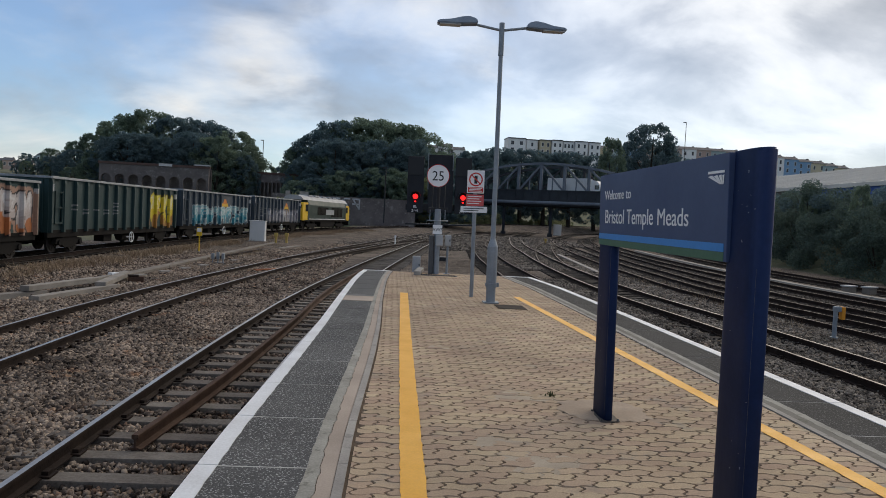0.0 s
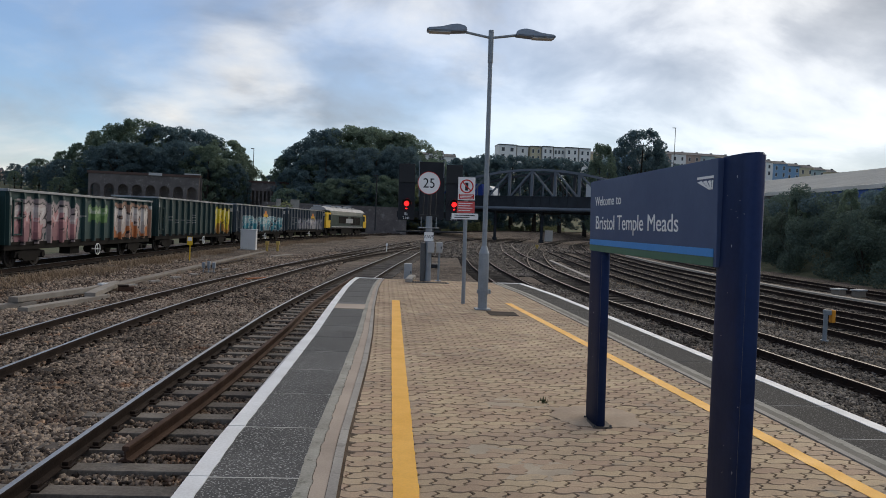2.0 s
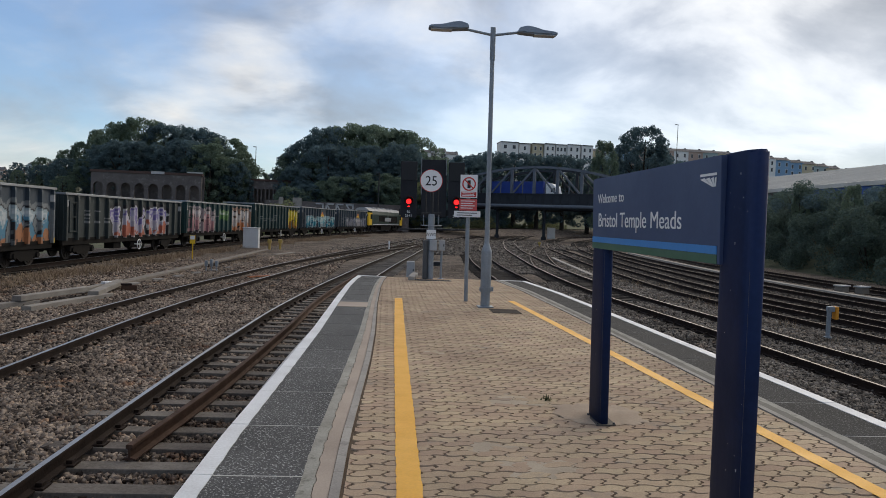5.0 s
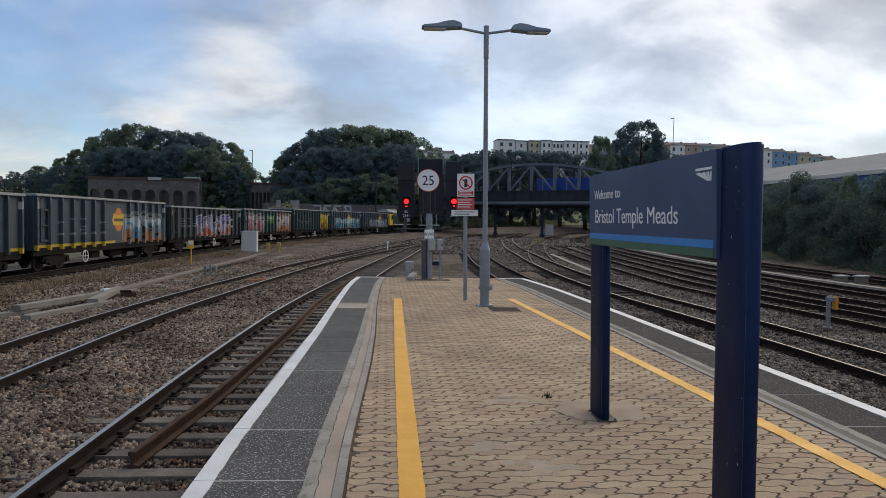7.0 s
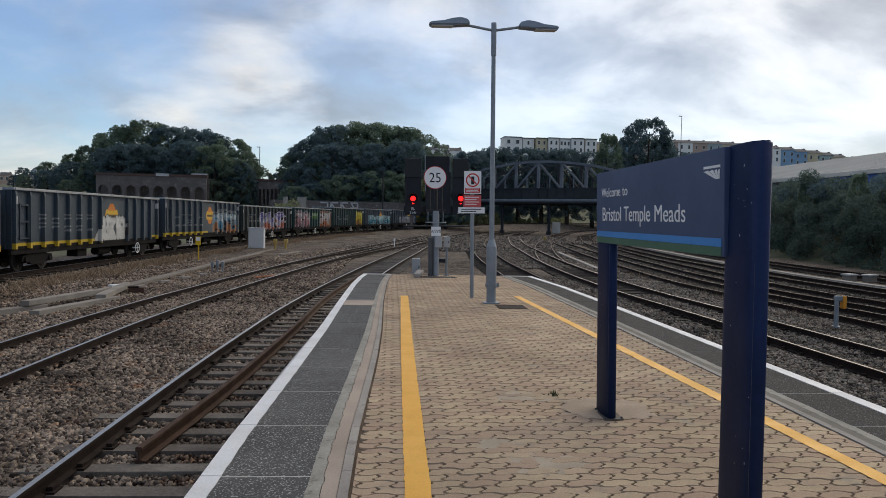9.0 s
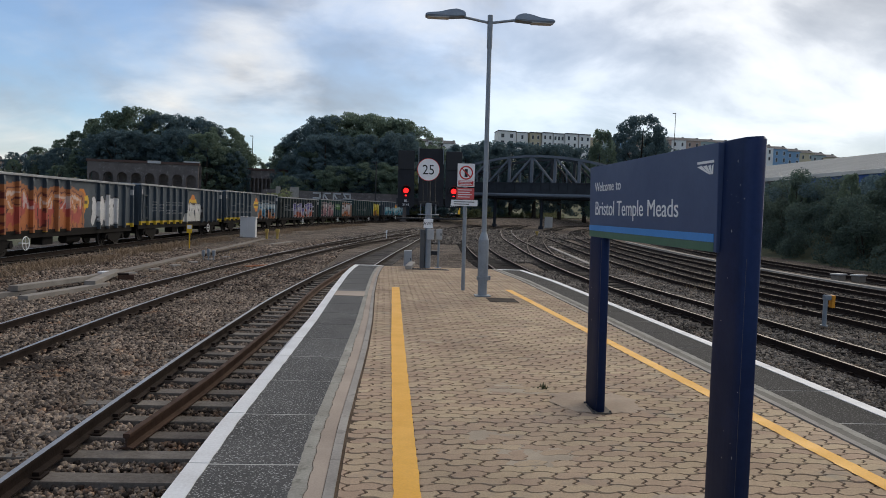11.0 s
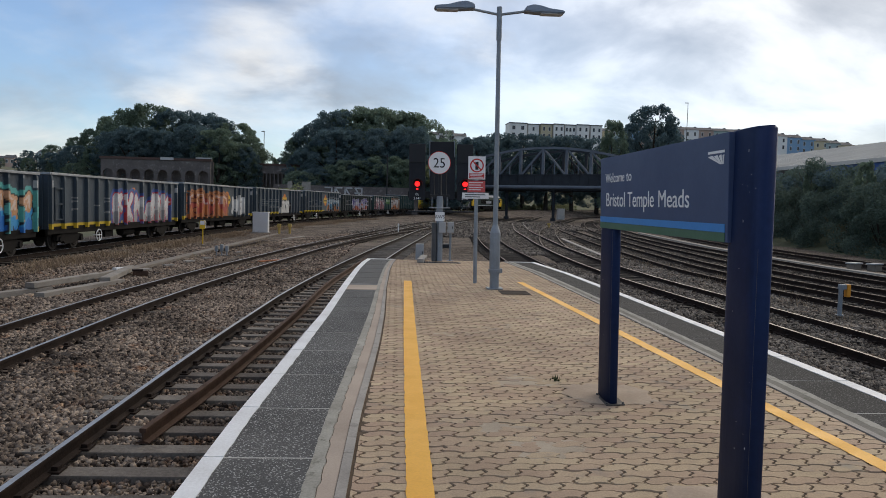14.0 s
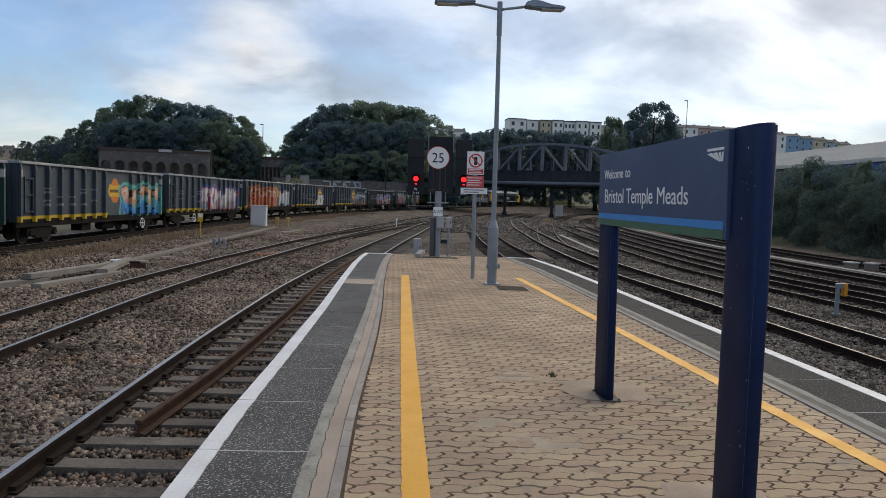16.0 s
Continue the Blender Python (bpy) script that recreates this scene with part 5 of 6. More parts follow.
def bridge():
    s = thing("road_bridge", "dark iron bowstring truss road bridge on slender columns", "bridge", pose(BR0.x, BR0.y, 0, 0, 0, BANG), kind="structure")

    def arch(u):
        return 12.9 - 0.0083 * (u - 12.7) ** 2

    # near truss in the lighter grey, far truss in the dark iron
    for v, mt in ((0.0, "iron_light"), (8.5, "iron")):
        bm = B()
        us = [-12.3 + i * 2.5 for i in range(21)]
        for a, b in zip(us[:-1], us[1:]):
            pa, pb = Vector((a, v, arch(a))), Vector((b, v, arch(b)))
            mid, d = (pa + pb) / 2, pb - pa
            m = Matrix.Translation(mid) @ Matrix.Rotation(-math.atan2(d.z, d.x), 4, "Y")
            box(bm, -d.length / 2 - 0.02, -0.28, -0.22, d.length / 2 + 0.02, 0.28, 0.22, 0, m)
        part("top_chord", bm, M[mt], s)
        step = 5.0
        u = -12.3
        k = 0
        while u < 37.7:
            h = arch(u)
            if h > 8.5:
                bm = B()
                box(bm, u - 0.26, v - 0.2, 7.3, u + 0.26, v + 0.2, h, 0.03)
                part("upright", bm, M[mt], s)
            h2 = arch(u + step)
            p, q = (Vector((u, v - 0.05, 7.5)), Vector((u + step, v - 0.05, h2 - 0.1))) if u < 12 else (Vector((u, v - 0.05, h - 0.1)), Vector((u + step, v - 0.05, 7.5)))
            if u >= 7.4 and u < 12.6:
                p, q = Vector((u, v - 0.05, 7.5)), Vector((u + step, v - 0.05, h2 - 0.1))
            if max(p.z, q.z) > 8.6:
                bm = B()
                d = q - p
                m = Matrix.Translation((p + q) / 2) @ Matrix.Rotation(-math.atan2(d.z, d.x), 4, "Y")
                box(bm, -d.length / 2, -0.1, -0.17, d.length / 2, 0.1, 0.17, 0, m)
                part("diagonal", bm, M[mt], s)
                e = Vector((u + step / 2, v - 0.05, 7.5)) - (p + q) / 2
                bm = B()
                m = Matrix.Translation((p + q) / 2 + e / 2) @ Matrix.Rotation(-math.atan2(e.z, e.x), 4, "Y")
                box(bm, -e.length / 2, -0.06, -0.1, e.length / 2, 0.06, 0.1, 0, m)
                part("strut", bm, M[mt], s)
            u += step
            k += 1
        bm = B()
        box(bm, -30, v - 0.25, 4.75, 60, v + 0.25, 7.75, 0.03)
        for i in range(46):
            box(bm, -29 + i * 1.9, v - 0.33, 4.9, -28.85 + i * 1.9, v - 0.24, 7.6)
        box(bm, -30, v - 0.4, 7.62, 60, v + 0.4, 7.82)
        part("side_girder", bm, M["iron"], s)
    bm = B()
    tube(bm, (-30, -0.75, 5.35), (60, -0.75, 5.35), 0.33, 0.33, 12)
    part("pipe", bm, M["iron_light"], s)
    bm = B()
    box(bm, -30, 0.26, 5.9, 60, 8.24, 6.3)
    part("deck", bm, M["tarmac"], s)
    for u in (4.0, 14.6, 25.5, 36.0):
        for v in (1.2,):
            bm = B()
            box(bm, u - 0.35, 0.3, 4.45, u + 0.35, 8.2, 4.95, 0.04)
            tube(bm, (u, v, -1.15), (u, v, -0.5), 0.55, 0.5, 14)
            tube(bm, (u, v, -0.5), (u, v, 4.2), 0.30, 0.30, 14)
            tube(bm, (u, v, 4.2), (u, v, 4.8), 0.30, 0.5, 14)
            part("column", bm, M["iron"], s)
    # abutments carry the road on to either side
    bm = B()
    box(bm, -80, 0.3, -2.0, -24, 8.2, 5.95, 0.05)
    part("abutment", bm, M["brick"], s)
    bm = B()
    box(bm, 48, 0.3, -2.0, 130, 8.2, 5.95, 0.05)
    part("abutment", bm, M["brick"], s)


bridge()


def lorry(name, label, box_mat, length, group=""):
    """Rigid outline of an articulated lorry; front at u = 0 heading along +x, road at z = 0."""
    s = thing(name, label, "lorry")
    bm = B()
    out = [(-2.2, 0.9), (0.0, 0.9), (0.03, 1.8), (-0.25, 2.9), (-0.9, 3.5), (-2.2, 3.7)]
    prism(bm, out, -1.22, 1.22, Matrix(((1, 0, 0, 0), (0, 0, -1, 0), (0, 1, 0, 0), (0, 0, 0, 1))))
    bmesh.ops.recalc_face_normals(bm, faces=bm.faces)
    bmesh.ops.bevel(bm, geom=list(bm.edges), offset=0.06, segments=2, affect="EDGES")
    cab = part("cab", bm, M["white"], s, "white driving cab")
    bm = B()
    box(bm, -1.1, -1.25, 1.9, -0.25, -1.2, 2.7, 0.02)
    part("cab_window", bm, M["glass"], cab)
    bm = B()
    box(bm, -length, -1.27, 1.15, -2.75, 1.27, 3.95, 0.04)
    part("trailer_body", bm, box_mat, s)
    bm = B()
    box(bm, -length, -1.0, 0.8, -0.4, 1.0, 1.14, 0.03)
    part("chassis", bm, M["black"], s)
    for x in (-0.9, -3.3, -length + 1.2, -length + 2.5, -length + 3.8):
        for y in (-1.0, 1.0):
            bm = B()
            tube(bm, (x, y - 0.15, 0.5), (x, y + 0.15, 0.5), 0.5, 0.5, 16)
            part("tyre", bm, M["black"], s)
    return s


LORRY_BLUE = lorry("articulated_lorry", "lorry with a white cab and a blue curtain-sided trailer", M["curtain"], 15.5)
LORRY_WHITE = lorry("box_lorry", "white box lorry driving over the bridge", M["pale_paint"], 11.0)


# ---- vegetation ----
def leaf_cloud(centres, radii, count, size, seed, squash=0.85):
    """Many small leaf quads scattered through overlapping clumps; gaps stay between the clumps."""
    rng = np.random.default_rng(seed)
    k = len(centres)
    w = np.array(radii) ** 2
    ci = rng.choice(k, count, p=w / w.sum())
    d = rng.normal(size=(count, 3))
    d /= np.linalg.norm(d, axis=1)[:, None]
    r = np.array(radii)[ci] * rng.uniform(0.55, 1.05, count) ** 0.6
    c = np.array(centres)[ci] + d * r[:, None] * np.array([1, 1, squash])
    n = d + rng.normal(0, 0.55, (count, 3))
    n /= np.linalg.norm(n, axis=1)[:, None]
    up = rng.normal(size=(count, 3))
    a = np.cross(n, up)
    a /= np.linalg.norm(a, axis=1)[:, None]
    b = np.cross(n, a)
    s = size * rng.uniform(0.5, 1.3, count)[:, None]
    p = np.stack([c - a * s, c - b * s * 0.55, c + a * s, c + b * s * 0.55], 1)
    me = bpy.data.meshes.new("crown")
    me.from_pydata(p.reshape(-1, 3).tolist(), [], np.arange(count * 4).reshape(-1, 4).tolist())
    return me


def tree_meshes(seed, leaf, count=24000, size=0.0100):
    """A unit-high tree: tapered trunk with limbs, and a crown of small leaves in uneven clumps."""
    rng = random.Random(seed)
    bm = B()
    tube(bm, (0, 0, -0.05), (0.01, 0, 0.45), 0.028, 0.018, 8)
    tips = []
    for k in range(9):
        a = k * 2.4 + rng.uniform(-0.4, 0.4)
        z0 = rng.uniform(0.22, 0.48)
        p = Vector((0.005, 0, z0))
        q = p + Vector((math.cos(a) * rng.uniform(0.14, 0.30), math.sin(a) * rng.uniform(0.14, 0.30), rng.uniform(0.10, 0.30)))
        tube(bm, p, q, 0.011, 0.004, 6)
        tips.append(q)
    tube(bm, (0.01, 0, 0.42), (0.02, 0.01, 0.85), 0.016, 0.004, 6)
    trunk = mesh_of("trunk", bm, M["bark"])
    # clumps of foliage through an uneven ovoid that reaches nearly to the ground
    cs, rs = [], []
    lobes = [(rng.uniform(0, 6.28), rng.uniform(0.3, 0.8), rng.uniform(0.75, 1.2)) for _ in range(6)]
    for k in range(240):
        z = 0.10 + 0.84 * rng.random() ** 0.8
        a = rng.uniform(0, 6.28)
        env = 0.31 * max(0.0, 1 - abs((z - 0.46) / 0.52) ** 2.3) ** 0.55
        for la, lz, ls in lobes:
            env *= 1 + (ls - 1) * math.exp(-((math.cos(a - la) - 1) ** 2) * 3 - ((z - lz) / 0.2) ** 2)
        rr = env * (0.55 + 0.45 * rng.random() ** 0.5)
        cs.append((rr * math.cos(a), rr * math.sin(a), z))
        rs.append(rng.uniform(0.022, 0.055))
    crown = leaf_cloud(cs, rs, count, size, seed)
    crown.materials.append(M[leaf])
    return trunk, crown


# the darkest crowns have haze blue in their base colour
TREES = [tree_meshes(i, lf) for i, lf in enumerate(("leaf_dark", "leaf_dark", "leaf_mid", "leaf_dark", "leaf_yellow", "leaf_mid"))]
TREE_LABEL = {"leaf_dark": "dense dark green broadleaf tree on the railway bank, hazed blue", "leaf_mid": "mid-green broadleaf tree on the hillside", "leaf_yellow": "tree with yellowing autumn leaves"}


def tree(x, y, top, kind, wide=1.0, turn=0.0):
    z = float(ground_z(x, y))
    h = (top - z) * 1.03
    tr, cr = TREES[kind]
    t = thing("tree", TREE_LABEL[cr.materials[0].name.replace("dark_leaves", "leaf_dark").replace("green_leaves", "leaf_mid").replace("yellowing_leaves", "leaf_yellow")], "tree", group="trees on the banks")
    t.matrix_basis = Matrix.LocRotScale((x, y, z), Euler((0, 0, turn)), (h * wide, h * wide, h))
    part("trunk", tr, None, t)
    part("crown", cr, None, t)


rng = random.Random(21)
# the two wooded mounds and the trees along the hill, by place and height of top
LEFT_TOPS = [(-102, 10.6), (-96, 9.2), (-90, 10.2), (-84, 8.8), (-79, 10.6), (-74, 12), (-69, 14), (-65, 16), (-61, 19), (-57, 20), (-52.5, 21.2), (-48, 20), (-43.5, 20.3), (-39, 19), (-35.5, 18), (-33, 15.5)]
MID_TOPS = [(-22, 11.5), (-20, 15.5), (-17, 18.5), (-13.5, 21), (-9.5, 22.3), (-5.5, 22.8), (-1.5, 22), (2.5, 21.5), (5.5, 20), (8.5, 16.5), (12, 14.5)]
for tops in (LEFT_TOPS, MID_TOPS):
    for i, (x, z) in enumerate(tops):
        if x > -30 or x < -66:
            tree(x * 0.88 + rng.uniform(-1, 1), 141 + rng.uniform(-2, 2), 1.0 + (z - 1.0) * rng.uniform(0.36, 0.5), rng.choice((0, 2, 2, 3, 5, 4)), rng.uniform(1.2, 1.5), rng.uniform(0, 6))
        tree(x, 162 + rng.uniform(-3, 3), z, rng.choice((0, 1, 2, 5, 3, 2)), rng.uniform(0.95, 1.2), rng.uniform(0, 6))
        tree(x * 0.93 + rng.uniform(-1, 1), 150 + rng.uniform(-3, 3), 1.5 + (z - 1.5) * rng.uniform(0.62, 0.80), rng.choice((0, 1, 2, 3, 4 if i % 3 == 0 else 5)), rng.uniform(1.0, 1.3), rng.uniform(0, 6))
for i in range(11):
    tree(-104 + i * 3.8, 154 + rng.uniform(-2, 2), 8.6 + rng.uniform(-0.6, 1.0) + max(0, i - 7) * 0.8, rng.choice((0, 1, 3)), 1.25, rng.uniform(0, 6))
for x, y, z, k, w in ((76.0, 214, 32.9, 3, 0.82), (79.0, 218, 28.5, 1, 0.9), (61, 205, 27.2, 5, 0.5), (-31.5, 182, 12.2, 2, 0.9), (-29, 190, 12.4, 0, 0.9), (-26, 185, 13.2, 1, 0.8), (-34, 178, 12.5, 5, 0.9), (30, 215, 23.0, 0, 1.1), (38, 218, 23.4, 3, 1.1), (46, 222, 23.6, 1, 1.1), (54, 222, 23.6, 0, 1.1), (63, 226, 23.6, 1, 1.1), (70, 226, 23.8, 3, 1.1), (86, 232, 24.6, 0, 1.0), (22, 205, 20.5, 1, 1.1), (15, 190, 17.5, 0, 1.2), (94, 240, 25.5, 1, 1.0), (104, 246, 26, 3, 1.0), (116, 252, 26, 0, 1.0), (34, 226, 22.6, 5, 1.0), (50, 230, 23.4, 2, 1.0), (18, 215, 20, 3, 1.1), (26, 212, 21.5, 0, 1.1)):
    tree(x, y, z, k, w, rng.uniform(0, 6))


def bush(x, y, z, rx, ry, h, leaf, seed, count=2600, size=0.16, label="dense bramble and shrub growth on the bank"):
    rg = random.Random(seed)
    cs = [(rg.uniform(-rx, rx), rg.uniform(-ry, ry), rg.uniform(0.0, h) ) for _ in range(26)]
    cs = [(a, b, c * (1 - 0.35 * (abs(b) / ry) ** 2)) for a, b, c in cs]
    me = leaf_cloud(cs, [rg.uniform(0.16, 0.30) * min(rx + 1, h) for _ in cs], count, size, seed)
    me.name = "foliage"
    me.materials.append(M[leaf])
    t = thing("bush", label, "bush", pose(x, y, z), group="bushes")
    part("foliage", me, None, t)
    bm = B()
    for k in range(6):
        a = rg.uniform(0, 6.28)
        tube(bm, (0, 0, -0.3), (rx * 0.6 * math.cos(a), ry * 0.6 * math.sin(a), h * rg.uniform(0.5, 0.95)), 0.05, 0.012, 5)
    part("stems", bm, M["bark"], t)


# bank behind the right-hand tracks
for i in range(15):
    y = 26 + i * 5.2
    x = float(bank_x(y)) + 1.5
    bush(x + rng.uniform(-0.5, 0.5), y, -1.0, 2.6, 3.6, 4.75 + rng.uniform(-0.3, 0.4), "leaf_ivy", 100 + i, 15000, 0.085)
    bush(x + 3.6 + rng.uniform(-0.6, 0.6), y + 1.5, float(ground_z(x + 3.6, y)), 2.6, 3.6, 3.0 + rng.uniform(-0.3, 0.5), rng.choice(("leaf_ivy", "leaf_dark")), 140 + i, 9000, 0.10)
for x, y, z in ((35.2, 60, 6.1), (33.4, 50, 5.5)):
    tree(x, y, z, 5, 0.45, y)
# scrub behind the goods line, all along it
for i in range(40):
    x, y, h = on_line(62 + i * 4.6)
    o = 8.0 + rng.uniform(-0.5, 2.0)
    x, y = x - o * math.cos(h), y + o * math.sin(h)
    if not (126 < y < 140 and x < 5):
        bush(x, y, float(ground_z(x, y)), 2.8, 2.4, 2.4 + rng.uniform(-0.5, 1.8), rng.choice(("leaf_scrub", "leaf_mid", "leaf_mid", "leaf_yellow") if y < 128 else ("leaf_scrub", "leaf_scrub", "leaf_mid")), 200 + i, 3500, 0.18, "scrub and saplings beside the goods line")
for i in range(18):
    y = 104 + i * 7.5
    x = float(bank_x(y)) + 2
    bush(x, y, -1.0, 3.4, 4.6, 4.2 + rng.uniform(-0.6, 1.0), rng.choice(("leaf_scrub", "leaf_mid", "leaf_scrub")), 300 + i, 2600, 0.26, "scrub on the bank beyond the bridge")


# ---- buildings ----
def arched_wall(name, label, x0, x1, y, z0, z1, n, r, spring, at=None):
    """A masonry wall with blind arches cut deep into it."""
    s = thing(name, label, "brick building", kind="structure")
    bm = B()
    w = (x1 - x0) / n
    for i in range(n):
        a, b = x0 + i * w, x0 + (i + 1) * w
        c = (a + b) / 2
        pts = [(a, z0), (a, z1), (b, z1), (b, z0), (c + r, z0), (c + r, spring)] + [(c + r * math.cos(q), spring + r * math.sin(q)) for q in [k * math.pi / 10 for k in range(1, 10)]] + [(c - r, spring), (c - r, z0)]
        prism(bm, pts, -0.8, 0.0, Matrix(((1, 0, 0, 0), (0, 0, -1, y), (0, 1, 0, 0), (0, 0, 0, 1))))
    bmesh.ops.recalc_face_normals(bm, faces=bm.faces)
    part("wall", bm, M["brick"], s)
    bm = B()
    box(bm, x0 - 0.2, y - 0.15, z1, x1 + 0.2, y + 1.0, z1 + 0.45, 0.04)
    part("coping", bm, M["terracotta"], s)
    bm = B()
    box(bm, x0, y + 2.2, z0, x1, y + 2.5, z1)
    part("back_wall", bm, M["brick"], s)
    return s


arc = arched_wall("arched_building", "sooty brick building with a row of round arches and a red parapet", -54.9, -34.9, 140, -1.2, 8.3, 8, 0.9, 5.6)
bm = B()
box(bm, -44.0, 139.75, 8.35, -41.6, 139.84, 8.85)
box(bm, -37.5, 139.75, 8.78, -34.6, 139.84, 9.0)
part("pale_lettering_bar", bm, M["white_letter"], arc)
arched_wall("viaduct_wall", "old stone retaining wall with small arches half hidden by trees", -28.2, -18.6, 152, -1.2, 8.4, 12, 0.27, 6.6)

wall = thing("graffiti_wall", "low concrete retaining wall with white graffiti", "wall", kind="structure")
bm = B()
box(bm, -22, 133.2, -1.3, 4, 133.7, 4.3, 0.03)
part("wall", bm, M["brick"], wall)
bm = B()
rg = random.Random(5)
for i, u in enumerate((-12.8, -11.0, -9.2, -7.4)):
    for (a, b) in rg.sample([((0, 0), (0, 1)), ((0, 1), (1, 0)), ((1, 0), (1, 1)), ((0, 0.5), (1, 0.5)), ((0, 1), (1, 1)), ((0, 0), (1, 0))], 4):
        p, q = Vector((u + a[0] * 1.2, 133.17, 2.2 + a[1] * 1.8)), Vector((u + b[0] * 1.2, 133.17, 2.2 + b[1] * 1.8))
        d = q - p
        box(bm, -d.length / 2 - 0.1, -0.01, -0.13, d.length / 2 + 0.1, 0.01, 0.13, 0, Matrix.Translation((p + q) / 2) @ Matrix.Rotation(-math.atan2(d.z, d.x), 4, "Y"))
part("graffiti_shapes", bm, M["white_letter"], wall)
bm = B()
for u in (-19.5, -17.0, -16.2):
    box(bm, u, 133.1, 1.5, u + 0.8, 133.2, 4.9)
part("pale_pier", bm, M["concrete"], wall)


def house(x, y, z, w, d, h, face, roof, ang, storeys=3, bays=2, flat=False, name="terraced_house", what="terraced house on the hilltop", big=1.0):
    s = thing(name, "%s %s" % (face, what), "house", pose(x, y, z, 0, 0, ang), group="houses on the hill")
    bm = B()
    box(bm, -w / 2, 0, -6, w / 2, d, h, 0.02)
    part("wall", bm, M[FACES[face]], s)
    bm = B()
    if flat:
        box(bm, -w / 2 - 0.1, -0.25, h, w / 2 + 0.1, d + 0.2, h + 0.35, 0.03)
    else:
        prism(bm, [(-0.25, h), (d + 0.25, h), (d / 2, h + 1.5)], -w / 2, w / 2, Matrix(((0, 0, 1, 0), (1, 0, 0, 0), (0, 1, 0, 0), (0, 0, 0, 1))))
        box(bm, w / 2 - 0.8, d / 2 - 0.4, h + 0.6, w / 2 - 0.1, d / 2 + 0.4, h + 1.7)
    part("roof", bm, M[roof], s)
    for r in range(storeys):
        for b in range(bays):
            bm = B()
            xw, zw = -w / 2 + (b + 0.5) * w / bays, h - 1.7 - r * 2.8
            box(bm, xw - 0.6 * big, -0.06, zw - 0.9, xw + 0.6 * big, 0.05, zw + 0.8, 0.02)
            win = part("window", bm, M["render_w"], s)
            bm = B()
            box(bm, xw - 0.5 * big, -0.09, zw - 0.8, xw + 0.5 * big, -0.055, zw + 0.7)
            part("pane", bm, M["glass"], win)


FACES = {"pale": "render_w", "blue": "render_b", "cream": "render_y", "grey-green": "render_g", "pink": "render_p"}
rg = random.Random(8)
# pale flats stepping in and out at one end, then the coloured terrace running downhill
K = 300 / 250
for i, (x, w, fwd, face, bays) in enumerate(((40.8, 7.2, 1.6, "pale", 2), (46.2, 4.6, 0.0, "pale", 1), (50.6, 4.4, 0.6, "cream", 2), (54.6, 4.2, 1.2, "pale", 2), (58.6, 4.4, 0.2, "pale", 3), (62.8, 5.0, 1.0, "pale", 2), (67.4, 4.6, 0.3, "pale", 2))):
    house(x * K, 298 - fwd - i * 0.5, 1.5 + 23.4 * K, w * 1.02, 8, 4.6 * K + 0.12 * fwd, face, "slate", 3, 2, bays, True, "apartment_block", "flat-roofed apartment block on the hill", 1.25 if i == 0 else 0.8)
px = [(71, 29.6), (76, 29.9), (81, 30.0), (86, 30.2), (91, 30.5), (96, 30.6), (101, 30.7), (106, 30.5), (111, 30.5), (116, 30.2), (121, 30.0), (126, 29.7), (131, 29.3), (136, 28.8), (140.5, 28.3), (145, 27.8), (149, 27.3), (153, 26.6), (157, 25.9), (161, 25.2)]
ROW = ("cream", "grey-green", "blue", "pink", "cream", "pink", "pale", "pink", "grey-green", "cream", "pink", "pink", "pale", "blue", "blue", "cream", "grey-green", "cream", "pink", "pale")
for i, (x, z) in enumerate(px):
    t = 1.5 + (z - 1.5) * K
    house(x * K, 300 - i * 0.6, t - 8, 6.05, 8, 6.6 + 0.15 * (i % 2), ROW[i], "slate", -6, 2, 2, big=0.75)
for x, z, w in ((13.2, 26.3, 5.5), (16.6, 26.9, 6), (20.6, 26.1, 6.5)):
    t = 1.5 + (z - 1.5) * K
    house(x * K, 296, t - 9, w, 8, 7.2, "pale", "slate", 0, 2, 2)
for i in range(60):
    x, y = -196 + (i % 20) * 5.6 + rg.uniform(-1.5, 1.5), 345 + (i // 20) * 34 + rg.uniform(-8, 8)
    house(x, y, 9.5 + (i // 20) * 5.0 + rg.uniform(-1, 1), 4.6, 7, 4.4, rg.choice(("pale", "cream", "pink", "grey-green")), "slate", rg.uniform(-15, 15), 1, 2, name="hillside_house", what="small house on the distant hillside")

shed = thing("warehouse", "long warehouse with a pale shallow roof and blue cladding", "warehouse", kind="structure")
bm = B()
prism(bm, [(44, 6.5), (44, 6.9), (62, 11.0), (80, 6.9), (80, 6.5)], 40, 126, Matrix(((1, 0, 0, 0), (0, 0, 1, 0), (0, 1, 0, 0), (0, 0, 0, 1))))
bmesh.ops.recalc_face_normals(bm, faces=bm.faces)
for i in range(86):
    y = 40.2 + i
    bmesh.ops.create_cube(bm, size=1.0, matrix=Matrix.Translation((53, y, 8.99)) @ Matrix.Rotation(-math.atan2(4.1, 18), 4, "Y") @ Matrix.Diagonal((18.3, 0.12, 0.08, 1)))
part("roof", bm, M["shed_roof"], shed)
bm = B()
box(bm, 44.2, 40.3, 1.0, 79.8, 74, 6.5)
part("wall", bm, M["shed_blue"], shed)
bm = B()
box(bm, 44.2, 74.01, 1.0, 79.8, 125.7, 6.5)
part("wall", bm, M["brick"], shed)


